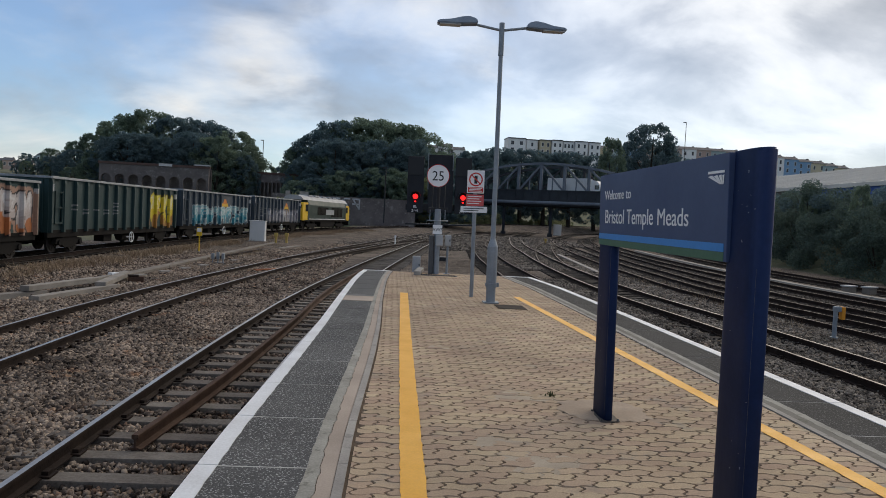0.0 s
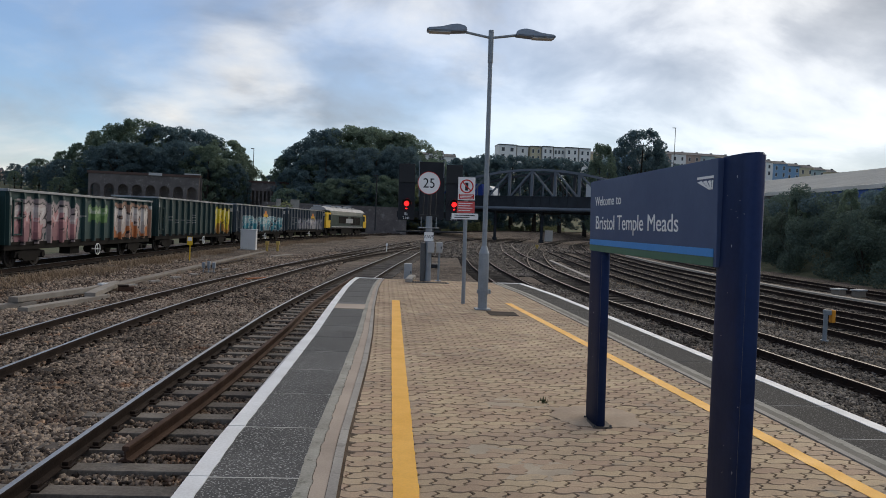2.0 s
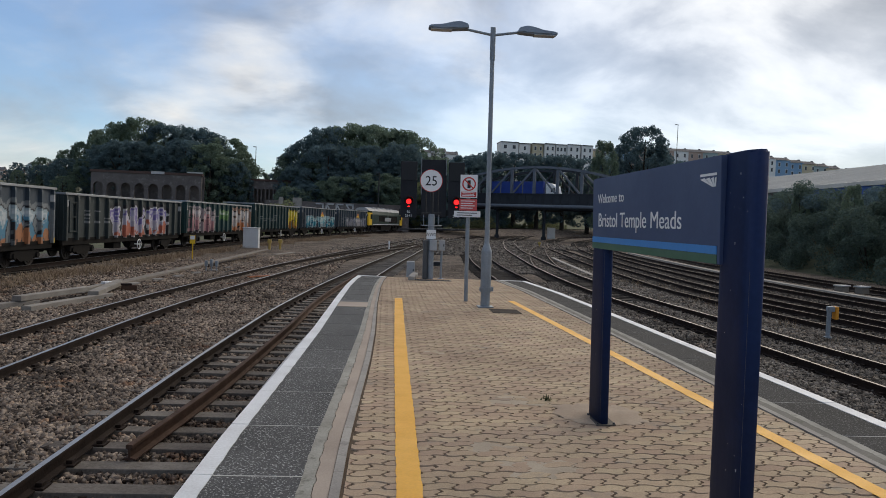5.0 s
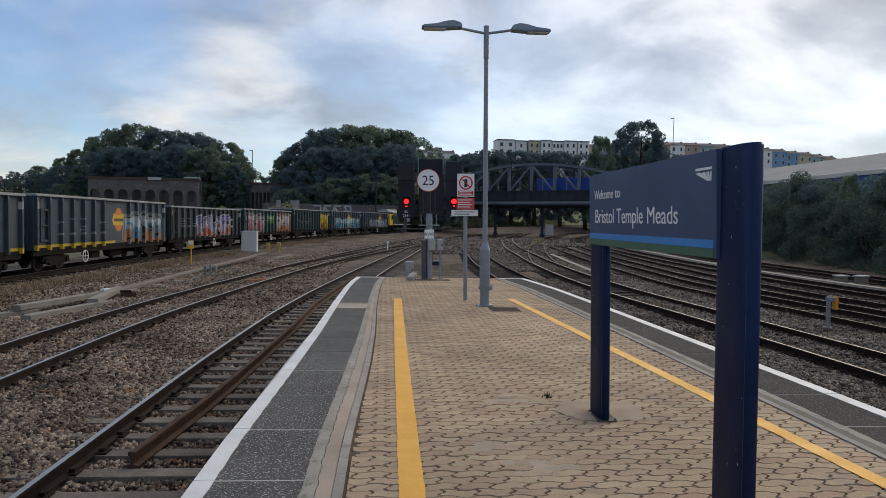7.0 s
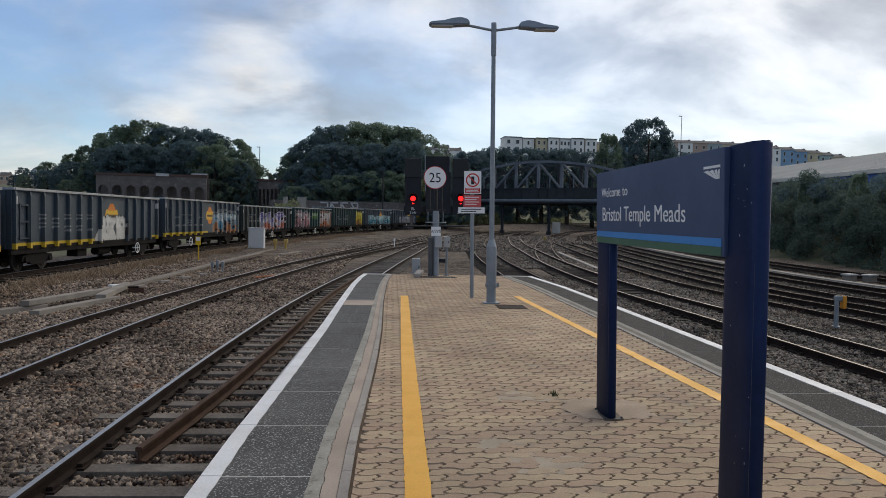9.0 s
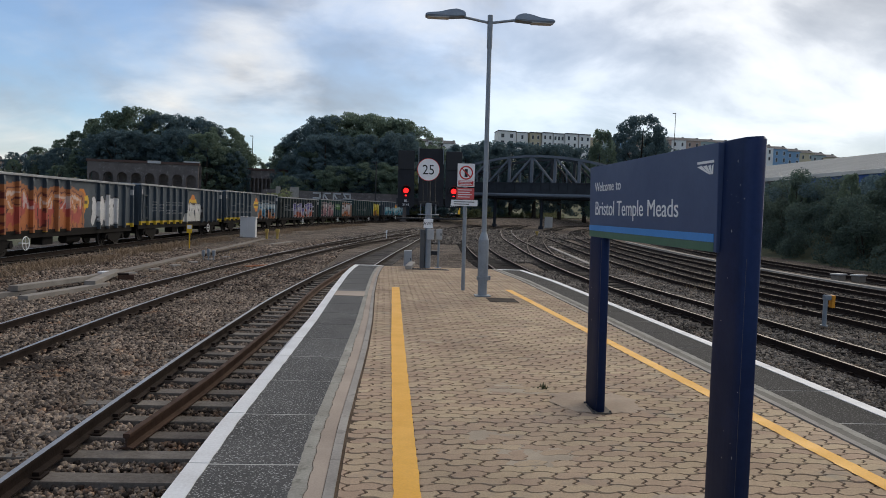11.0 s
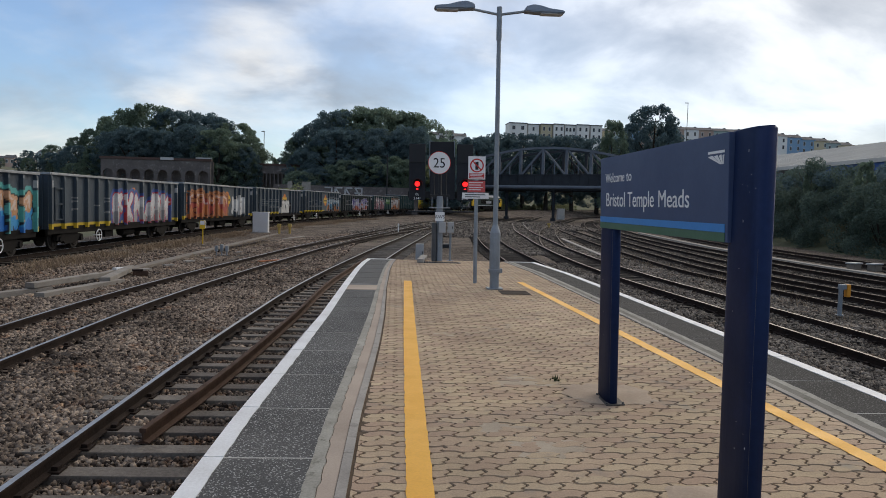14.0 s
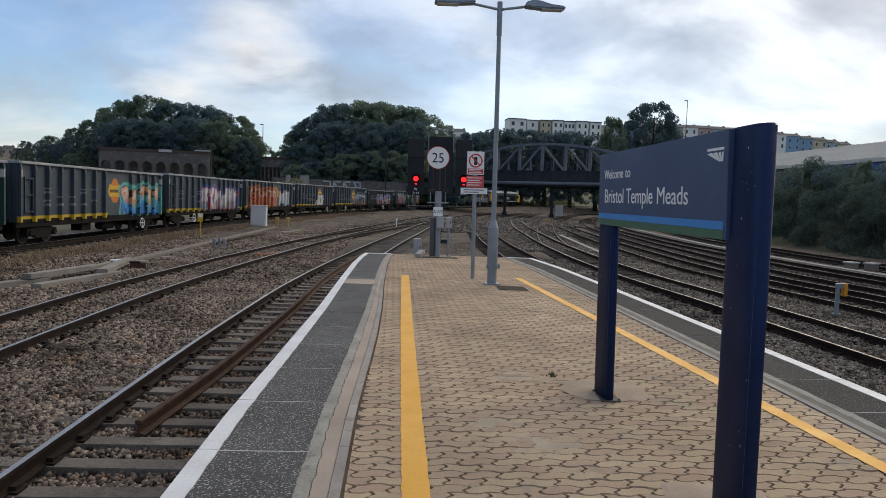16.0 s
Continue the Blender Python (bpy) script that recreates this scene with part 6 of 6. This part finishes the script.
# ---- trackside things ----
def cabinet(x, y, w, h, label, mt="pale_paint"):
    s = thing("relay_cabinet", label, "cabinet", pose(x, y, -1.15))
    bm = B()
    box(bm, -w / 2, -0.35, 0.12, w / 2, 0.35, h, 0.02)
    part("case", bm, M[mt], s)
    bm = B()
    box(bm, -w / 2 - 0.05, -0.4, h, w / 2 + 0.05, 0.4, h + 0.06, 0.02)
    part("lid", bm, M[mt], s)
    bm = B()
    box(bm, -w / 2 - 0.1, -0.45, -0.1, w / 2 + 0.1, 0.45, 0.13, 0.02)
    part("plinth", bm, M["concrete"], s)
    bm = B()
    box(bm, -w / 2 + 0.06, -0.362, 0.2, -0.015, -0.348, h - 0.1, 0.004)
    box(bm, 0.015, -0.362, 0.2, w / 2 - 0.06, -0.348, h - 0.1, 0.004)
    part("door", bm, M[mt], s)


cabinet(-10.32, 57.0, 1.15, 1.62, "pale grey relay cabinet beside the goods line")
cabinet(35.2, 154, 1.6, 2.4, "pale cabinet standing under the bridge")


def marker(x, y, h, label, cap, plate=False, r=0.06):
    s = thing("marker_post", label, "marker post", pose(x, y, -1.19), group="marker posts")
    bm = B()
    tube(bm, (0, 0, -0.1), (0, 0, h), r, r, 10)
    part("post", bm, M[cap if not plate else "bright_yellow"], s)
    bm = B()
    if plate:
        box(bm, -0.15, -0.08, h - 0.02, 0.15, -0.05, h + 0.46, 0.01)
        pl = part("plate", bm, M["bright_yellow"], s)
        bm = B()
        box(bm, -0.12, -0.085, h + 0.22, 0.12, -0.079, h + 0.43)
        part("panel", bm, M["white"], pl)
    else:
        box(bm, -r * 1.5, -r * 1.5, h - 0.22, r * 1.5, r * 1.5, h + 0.04, 0.02)
        part("cap", bm, M[cap], s)
    return s


marker(-10.87, 42.1, 0.95, "yellow post with a small warning plate", "bright_yellow", True, 0.035)
marker(-8.71, 55.6, 0.85, "short faded yellow marker post", "faded_yellow", False, 0.09)
marker(-8.05, 56.5, 0.85, "short faded yellow marker post", "faded_yellow", False, 0.09)
marker(1.75, 21.5, 0.95, "thin yellow stake by the platform end", "bright_yellow", False, 0.02)
marker(0.3, 66, 0.8, "thin white stake beside the running lines", "white", False, 0.05)
marker(20.0, 94.0, 0.6, "small faded yellow plate between the curving tracks", "faded_yellow", False, 0.12)
s = thing("marker_post", "grey trackside post with an orange lamp unit", "marker post", pose(11.72, 18.3, -1.15), group="marker posts")
bm = B()
tube(bm, (0, 0, -0.1), (0, 0, 0.80), 0.058, 0.055, 12)
tube(bm, (0, 0, -0.02), (0, 0, 0.06), 0.10, 0.10, 12)
box(bm, -0.062, -0.06, 0.72, 0.13, 0.06, 0.86, 0.03)
part("post", bm, M["galv"], s)
bm = B()
box(bm, 0.13, -0.075, 0.52, 0.23, 0.075, 0.86, 0.03)
part("lamp_unit", bm, M["orange"], s)


def plank(name, x0, y0, x1, y1, z, w, h, mt, label):
    d = Vector((x1 - x0, y1 - y0, 0))
    s = thing(name, label, name.split("_")[-1], pose((x0 + x1) / 2, (y0 + y1) / 2, z, 0, 0, math.degrees(math.atan2(d.y, d.x))))
    bm = B()
    box(bm, -d.length / 2, -w / 2, 0, d.length / 2, w / 2, h, 0.015)
    part("length", bm, M[mt], s)
    return s


plank("timber_baulk", -9.55, 19.75, -8.95, 22.75, -1.00, 0.27, 0.14, "timber", "long grey timber baulk lying on top of another")
plank("timber_baulk", -8.95, 19.0, -8.25, 22.6, -1.17, 0.28, 0.15, "timber", "grey timber baulk lying on the ballast")
plank("timber_baulk", -10.6, 17.6, -9.35, 20.4, -1.17, 0.28, 0.15, "timber", "grey timber baulk half sunk in the ballast")
plank("timber_baulk", -9.25, 22.9, -9.35, 26.6, -1.10, 0.2, 0.13, "timber", "thin grey timber laid end to end with a baulk")
plank("timber_baulk", -8.45, 21.9, -9.0, 25.4, -1.06, 0.30, 0.15, "timber", "broad grey timber propped across the pile")
plank("rubbish_sack", -9.25, 24.75, -9.1, 25.0, -0.97, 0.2, 0.07, "white", "crumpled pale sack lying on the timbers")
for i in range(11):
    y = 24.5 + i * 3.0
    plank("cable_trough", -9.3 + 0.012 * (i * 3), y, -9.3 + 0.012 * (i * 3 + 2.95), y + 2.95, -1.16, 0.42, 0.12, "trough", "concrete cable trough lid along the ballast")
for i in range(17):
    y = 27 + i * 3.0
    xx, xx2 = (float(np.interp(q, [27, 34, 44, 52, 66, 80], [21.0, 20.75, 21.5, 22.6, 24.6, 27.0])) for q in (y, y + 3))
    plank("cable_trough", xx, y, xx2, y + 2.95, -1.17, 0.40, 0.22, "concrete", "pale cable trough between the tracks")
for i in range(7):
    y = 40 + i * 3
    plank("cable_trough", 11.6 + (y - 40) * 0.12, y, 11.6 + (y - 37.1) * 0.12, y + 2.9, -1.17, 0.3, 0.1, "concrete", "narrow concrete trough lid between the curves")
s = thing("point_motor", "rusty brown point machine case beside the timbers", "point machine", pose(-8.35, 24.6, -1.16, 0, 0, 20))
bm = B()
box(bm, -0.24, -0.14, 0.0, 0.24, 0.14, 0.2, 0.04)
part("case", bm, M["brown_rust"], s)
bm = B()
box(bm, -0.26, -0.16, 0.2, 0.08, 0.16, 0.25, 0.02)
part("cover", bm, M["rust"], s)
s = thing("junction_stand", "cluster of grey trackside junction boxes on stakes", "junction box", pose(-7.9, 33.9, -1.15))
for k in range(3):
    bm = B()
    tube(bm, (-0.22 + 0.22 * k, 0.05 * k, -0.1), (-0.22 + 0.22 * k, 0.05 * k, 0.3), 0.03, 0.03, 8)
    box(bm, -0.28 + 0.22 * k, -0.08 + 0.05 * k, 0.22, -0.16 + 0.22 * k, 0.1 + 0.05 * k, 0.48 + 0.06 * (k % 2), 0.02)
    part("box", bm, M["galv"], s)
for x, y in ((22.15, 33.7), (23.05, 33.5)):
    s = thing("point_motor", "grey point machine between the tracks", "point machine", pose(x, y, -1.13, 0, 0, 30))
    bm = B()
    box(bm, -0.32, -0.2, 0.0, 0.32, 0.2, 0.32, 0.05)
    part("case", bm, M["trough"], s)
    bm = B()
    box(bm, -0.38, -0.24, 0.32, 0.38, 0.24, 0.39, 0.03)
    part("cover", bm, M["grey_paint"], s)


def street_lamp(x, y, z0, z1, arm=1.0):
    s = thing("street_lamp", "tall dark street lamp on the skyline", "street lamp", pose(x, y, 0), group="far street lamps")
    bm = B()
    tube(bm, (0, 0, z0), (0, 0, z1), 0.13, 0.09, 8)
    part("column", bm, M["black"], s)
    bm = B()
    box(bm, -arm, -0.15, z1 - 0.05, 0.1, 0.15, z1 + 0.15, 0.03)
    part("lantern", bm, M["black"], s)


street_lamp(92.5, 230, 15, 36.0, 1.0)
street_lamp(-37.5, 210, 5, 20.6, 0.8)
street_lamp(-1.6, 128, 0, 9.6, 0.6)


def cable(pts, r, mt, label):
    s = thing("cable", label, "cable", group="trackside cables")
    bm = B()
    x, y, nx, ny = spline(pts, 0.15)
    for i in range(len(x) - 1):
        tube(bm, (x[i], y[i], -1.15 + 0.02 * math.sin(i)), (x[i + 1], y[i + 1], -1.15 + 0.02 * math.sin(i + 1)), r, r, 6, False)
    part("length", bm, M[mt], s)


cable([(-8.8, 33.2), (-8.3, 32.6), (-7.6, 33.0), (-7.2, 34.4), (-7.7, 35.6), (-8.6, 36.0)], 0.025, "black", "loose black cable looped on the ballast")
cable([(-7.9, 33.9), (-7.0, 34.8), (-6.2, 35.6)], 0.02, "black", "black cable running to the rails")
cable([(-8.6, 24.6), (-8.0, 26.0), (-7.5, 26.6)], 0.025, "black", "black cable from a point machine")
plank("orange_duct", -5.6, 30.6, -4.9, 31.6, -1.10, 0.16, 0.06, "orange_dull", "short orange cable duct across the sleepers")
plank("rail_offcut", -8.7, 36.5, -8.1, 46.0, -1.17, 0.16, 0.14, "rust", "dark length of old rail lying beside the line")
plank("timber_baulk", -7.4, 49.0, -6.6, 53.0, -1.17, 0.3, 0.12, "timber", "weathered timber lying beyond the cabinet")
for i in range(6):
    plank("concrete_fragment", -9.0 + i * 0.25, 26.4 + i * 1.9, -8.75 + i * 0.25, 26.75 + i * 1.9, -1.17, 0.2, 0.1, "concrete", "small lump of broken concrete on the ballast")


# ---- grass and weeds ----
def tufts(name, label, pts, mt, height, blades, seed, spread=0.16):
    rng = np.random.default_rng(seed)
    P = np.array(pts)
    n = len(P) * blades
    base = np.repeat(P, blades, 0) + np.c_[rng.normal(0, spread, (n, 2)), np.zeros(n)]
    a = rng.uniform(0, 6.28, n)
    h = height * rng.uniform(0.4, 1.2, n)
    lean = np.c_[np.cos(a), np.sin(a)] * (h * rng.uniform(0.2, 1.3, n))[:, None]
    side = np.c_[-np.sin(a), np.cos(a)] * 0.009 * (1 + height)
    v = np.zeros((n, 3, 3))
    v[:, 0] = base + np.c_[side, np.zeros(n)]
    v[:, 1] = base - np.c_[side, np.zeros(n)]
    v[:, 2] = base + np.c_[lean, h]
    me = bpy.data.meshes.new(name)
    me.from_pydata(v.reshape(-1, 3).tolist(), [], np.arange(n * 3).reshape(-1, 3).tolist())
    me.materials.append(M[mt])
    tagged(new(name, me), label, "grass", kind="stuff")


rg = np.random.default_rng(31)
pts = []
for i in range(105):
    y = rg.uniform(20, 100)
    xl = np.interp(y, TY, TX)
    cx0 = xl + 2.3 + abs(rg.normal(0, 0.8))
    for k in range(int(rg.integers(2, 9))):
        pts.append((cx0 + rg.normal(0, 0.25), y + rg.normal(0, 0.9), -1.19 + float(rise(y))))
tufts("dry_grass", "dry straw-coloured grass in patches along the goods line", pts, "dry", 0.24, 44, 1, 0.3)
pts = [(rg.uniform(-9.2, -7.6), rg.uniform(30, 90), -1.16) for _ in range(160)] + [(rg.uniform(11.2, 13.4), rg.uniform(14, 40), -1.16) for _ in range(60)]
tufts("weeds", "sparse dry weeds in the ballast", pts, "dry", 0.22, 14, 2)
tufts("weeds", "small green weed growing between the pavers", [(1.46, 6.25, 0.0), (1.44, 6.18, 0.0)], "grass", 0.03, 12, 3, 0.015)
tufts("weeds", "green weeds along the platform edge kerb", [(3.4 - 0.012 * y, y, 0.0) for y in np.arange(8.5, 18, 0.5)], "grass", 0.012, 8, 4, 0.04)


# ---- ballast stones ----
def stones(name, label, regions, mt, seed):
    """Loose angular stones over stretches (x0, x1, y0, y1, count, size, z)."""
    rng = np.random.default_rng(seed)
    cube = np.array([(-1, -1, -1), (1, -1, -1), (1, 1, -1), (-1, 1, -1), (-1, -1, 1), (1, -1, 1), (1, 1, 1), (-1, 1, 1)], float)
    quads = np.array([(3, 2, 1, 0), (4, 5, 6, 7), (0, 1, 5, 4), (1, 2, 6, 5), (2, 3, 7, 6), (3, 0, 4, 7)])
    V, F, base = [], [], 0
    for x0, x1, y0, y1, cnt, size, z in regions:
        c = np.c_[rng.uniform(x0, x1, cnt), rng.uniform(y0, y1, cnt), np.full(cnt, z) + rng.uniform(-0.02, 0.012, cnt)]
        s = size * rng.uniform(0.55, 1.35, cnt)[:, None, None] * rng.uniform(0.6, 1.0, (cnt, 1, 3))
        v = cube[None] * (1 + rng.uniform(-0.38, 0.25, (cnt, 8, 3))) * s
        q = rng.normal(size=(cnt, 4))
        q /= np.linalg.norm(q, axis=1)[:, None]
        w, i, j, k = q.T
        R = np.stack([np.stack([1 - 2 * (j * j + k * k), 2 * (i * j - k * w), 2 * (i * k + j * w)], -1), np.stack([2 * (i * j + k * w), 1 - 2 * (i * i + k * k), 2 * (j * k - i * w)], -1), np.stack([2 * (i * k - j * w), 2 * (j * k + i * w), 1 - 2 * (i * i + j * j)], -1)], 1)
        v = np.einsum("nab,nkb->nka", R, v) + c[:, None]
        V.append(v.reshape(-1, 3))
        F.append((quads[None] + (base + np.arange(cnt) * 8)[:, None, None]).reshape(-1, 4))
        base += cnt * 8
    V, F = np.vstack(V), np.vstack(F)
    me = bpy.data.meshes.new(name)
    me.vertices.add(len(V))
    me.vertices.foreach_set("co", V.ravel())
    me.loops.add(F.size)
    me.loops.foreach_set("vertex_index", F.ravel())
    me.polygons.add(len(F))
    me.polygons.foreach_set("loop_start", np.arange(0, F.size, 4))
    me.polygons.foreach_set("loop_total", np.full(len(F), 4))
    me.update(calc_edges=True)
    me.materials.append(M[mt])
    tagged(new(name, me), label, "ballast", kind="stuff")


stones("ballast_stones", "brown-grey angular ballast stones between the platform lines", [
    (-5.6, -3.3, 5.0, 12, 14000, 0.029, -1.15), (-5.5, -3.2, 12, 22, 14000, 0.033, -1.15), (-5.2, -2.6, 22, 40, 9000, 0.040, -1.16),
    (-3.1, -1.15, 3.5, 13, 11000, 0.025, -1.175), (-3.0, -1.0, 13, 24, 7000, 0.030, -1.175),
    (-7.2, -5.6, 9, 24, 11000, 0.030, -1.128), (-6.8, -4.6, 24, 36, 7000, 0.036, -1.125), (-9.6, -7.3, 14, 36, 14000, 0.04, -1.165), (-14, -9.3, 20, 45, 16000, 0.045, -1.185), (-12.5, -7.2, 36, 62, 9000, 0.06, -1.185), (-7.5, -2.5, 36, 62, 9000, 0.055, -1.165)], "stone", 5)
stones("ballast_stones", "pale grey angular ballast stones by the curving lines", [
    (6.4, 8.4, 8.5, 16, 9000, 0.031, -1.15), (6.2, 8.2, 16, 34, 8000, 0.036, -1.155), (8.5, 10.0, 10, 26, 8000, 0.034, -1.125),
    (10.1, 12.5, 12, 26, 10000, 0.042, -1.155), (10.1, 12.2, 26, 46, 6000, 0.048, -1.155), (6.5, 13, 40, 60, 9000, 0.055, -1.165), (-5, 19, 60, 84, 9000, 0.085, -1.17), (0, 26, 84, 118, 6000, 0.12, -1.16)], "stone_grey", 6)

stones("ballast_stones", "dark oily ballast among the parallel lines", [(12.3, 20.5, 14, 32, 15000, 0.042, -1.16), (12.6, 21, 32, 52, 11000, 0.055, -1.165)], "stone_dark", 7)


# ---- pavers ----
PW, PH, AMP = 0.2, 0.1, 0.0125


def paver_outline(flip, x0=-PW / 2, x1=PW / 2, g=0.0035):
    """One wavy-edged paver about its centre; the long joints step once a paver, the short ones in an S. x0, x1: its ends (cut pieces)."""
    n, k = 8, 6

    def wx(x):
        return flip * AMP * max(-1.0, min(1.0, 1.7 * math.sin(2 * math.pi * x / PW + 0.5)))

    def wy(y):
        return 0.019 * max(-1.0, min(1.0, 1.2 * math.sin(2 * math.pi * y / PH)))
    cut0, cut1 = x0 > -PW / 2, x1 < PW / 2
    w = x1 - x0
    pts = [(x0 + w * i / n, -PH / 2 + wx(x0 + w * i / n)) for i in range(n)]
    pts += [(x1 + (0 if cut1 else wy(-PH / 2 + PH * i / k)), -PH / 2 + PH * i / k + wx(x1) * (1 if i == 0 else 0)) for i in range(k)]
    pts += [(x1 - w * i / n, PH / 2 + wx(x1 - w * i / n)) for i in range(n)]
    pts += [(x0 + (0 if cut0 else wy(PH / 2 - PH * i / k)), PH / 2 - PH * i / k + (wx(x0) if i == 0 else 0)) for i in range(k)]
    c = (x0 + x1) / 2
    return np.array([(c + (x - c) * (1 - 4 * g / w), y * (1 - 1.6 * g / PH)) for x, y in pts])


def lay_pavers():
    rng = np.random.default_rng(12)
    shapes = {}
    for f in (1, -1):
        shapes[f] = paver_outline(f)
    n = len(shapes[1])
    meshes = {}
    for f in (1, -1):
        for k in range(3):
            bm = B()
            OUT = shapes[f]
            IN = OUT * np.array([0.965, 0.93])
            lo = [bm.verts.new((x, y, -0.014)) for x, y in OUT]
            hi = [bm.verts.new((x, y, 0.0012 * math.sin(k * 2 + 9 * x))) for x, y in IN]
            bm.faces.new(hi)
            for i in range(n):
                j = (i + 1) % n
                bm.faces.new((lo[i], lo[j], hi[j], hi[i]))
            meshes[f, k] = mesh_of("paver", bm, M["paver"])
    V, faces, cnt, singles = [], [], 0, 0
    r = 0
    y = -1.0

    def lay(OUT, x, z):
        nonlocal cnt
        c = OUT.mean(0)
        IN = c + (OUT - c) * np.array([0.965, 0.93])
        tx, ty = rng.normal(0, 0.007, 2)
        for P, z0 in ((OUT, -0.012), (IN, -0.001)):
            V.append(np.c_[P[:, 0] + x, P[:, 1] + y, np.full(n, z0 + z) + (P[:, 0] * tx + P[:, 1] * ty if z0 > -0.01 else 0)])
        a, b = cnt, cnt + n
        faces.append(list(range(b, b + n)))
        for i in range(n):
            j = (i + 1) % n
            faces.append([a + i, a + j, b + j, b + i])
        cnt += 2 * n
    while y < END - 0.06:
        f = 1 if r % 2 else -1
        lim = edge_l(y) + 0.64 + 0.236 * margin_k(-1, y)
        x = -1.35 + (PW / 2 if r % 2 else 0)
        rim = edge_r(y) - 0.876
        while x - PW / 2 < rim - 0.035:
            if x + PW / 2 < lim + 0.035:
                x += PW
                continue
            z = rng.normal(0, 0.0013)
            x0, x1 = max(-PW / 2, lim - x), min(PW / 2, rim - x)
            if x0 > -PW / 2 or x1 < PW / 2:
                lay(paver_outline(f, x0, x1), x, z)
            elif 3.7 < y < 5.5 and 0.3 < x < 3.0 and singles < 300:
                p = part("paver", meshes[f, singles % 3], None, platform)
                p.matrix_basis = Matrix.LocRotScale((x, y, z - 0.001), Euler((rng.normal(0, 0.007), rng.normal(0, 0.007), 0)), None)
                singles += 1
            else:
                lay(shapes[f], x, z)
            x += PW
        y += PH
        r += 1
    me = bpy.data.meshes.new("paver_field")
    me.from_pydata(np.vstack(V).tolist(), [], faces)
    me.materials.append(M["paver"])
    part("paver_field", me, None, platform, kind="stuff")


lay_pavers()


# ---- movement ----
def motions():
    dist = lambda t: S0 + V * t + ACC * t * t
    for ob, back in TRAIN:
        rows = []
        for i in range(33):
            t = i * 0.5
            x, y, h = on_line(dist(t) - back)
            rows.append((t, Matrix.LocRotScale((x, y, RAIL_Z + float(rise(y))), Euler((0, 0, -h)), None)))
        walk(ob, rows)
    for w, a, r in SPIN:
        walk(w, [(i * 0.1, Matrix.LocRotScale((0, a, r), Euler((-(dist(i * 0.1) - S0) / r, 0, 0)), None)) for i in range(161)])

    def on_bridge(u, v):
        p = BR0 + BU * u + Vector((-BU.y, BU.x, 0)) * v
        return pose(p.x, p.y, 6.3, 0, 0, BANG)
    walk(LORRY_BLUE, [(t, on_bridge(u, 2.4)) for t, u in ((0, -7), (1, -1.2), (2, 3.3), (3, 7.2), (4.2, 12.4), (5.2, 18.0), (6.3, 24.4), (8, 35.5), (10, 49), (13, 70), (16, 92))])
    walk(LORRY_WHITE, [(t, on_bridge(u, 2.4)) for t, u in ((0, 24.5), (1, 29), (2, 34.5), (4, 46), (8, 70), (12, 94), (16, 118))])


motions()
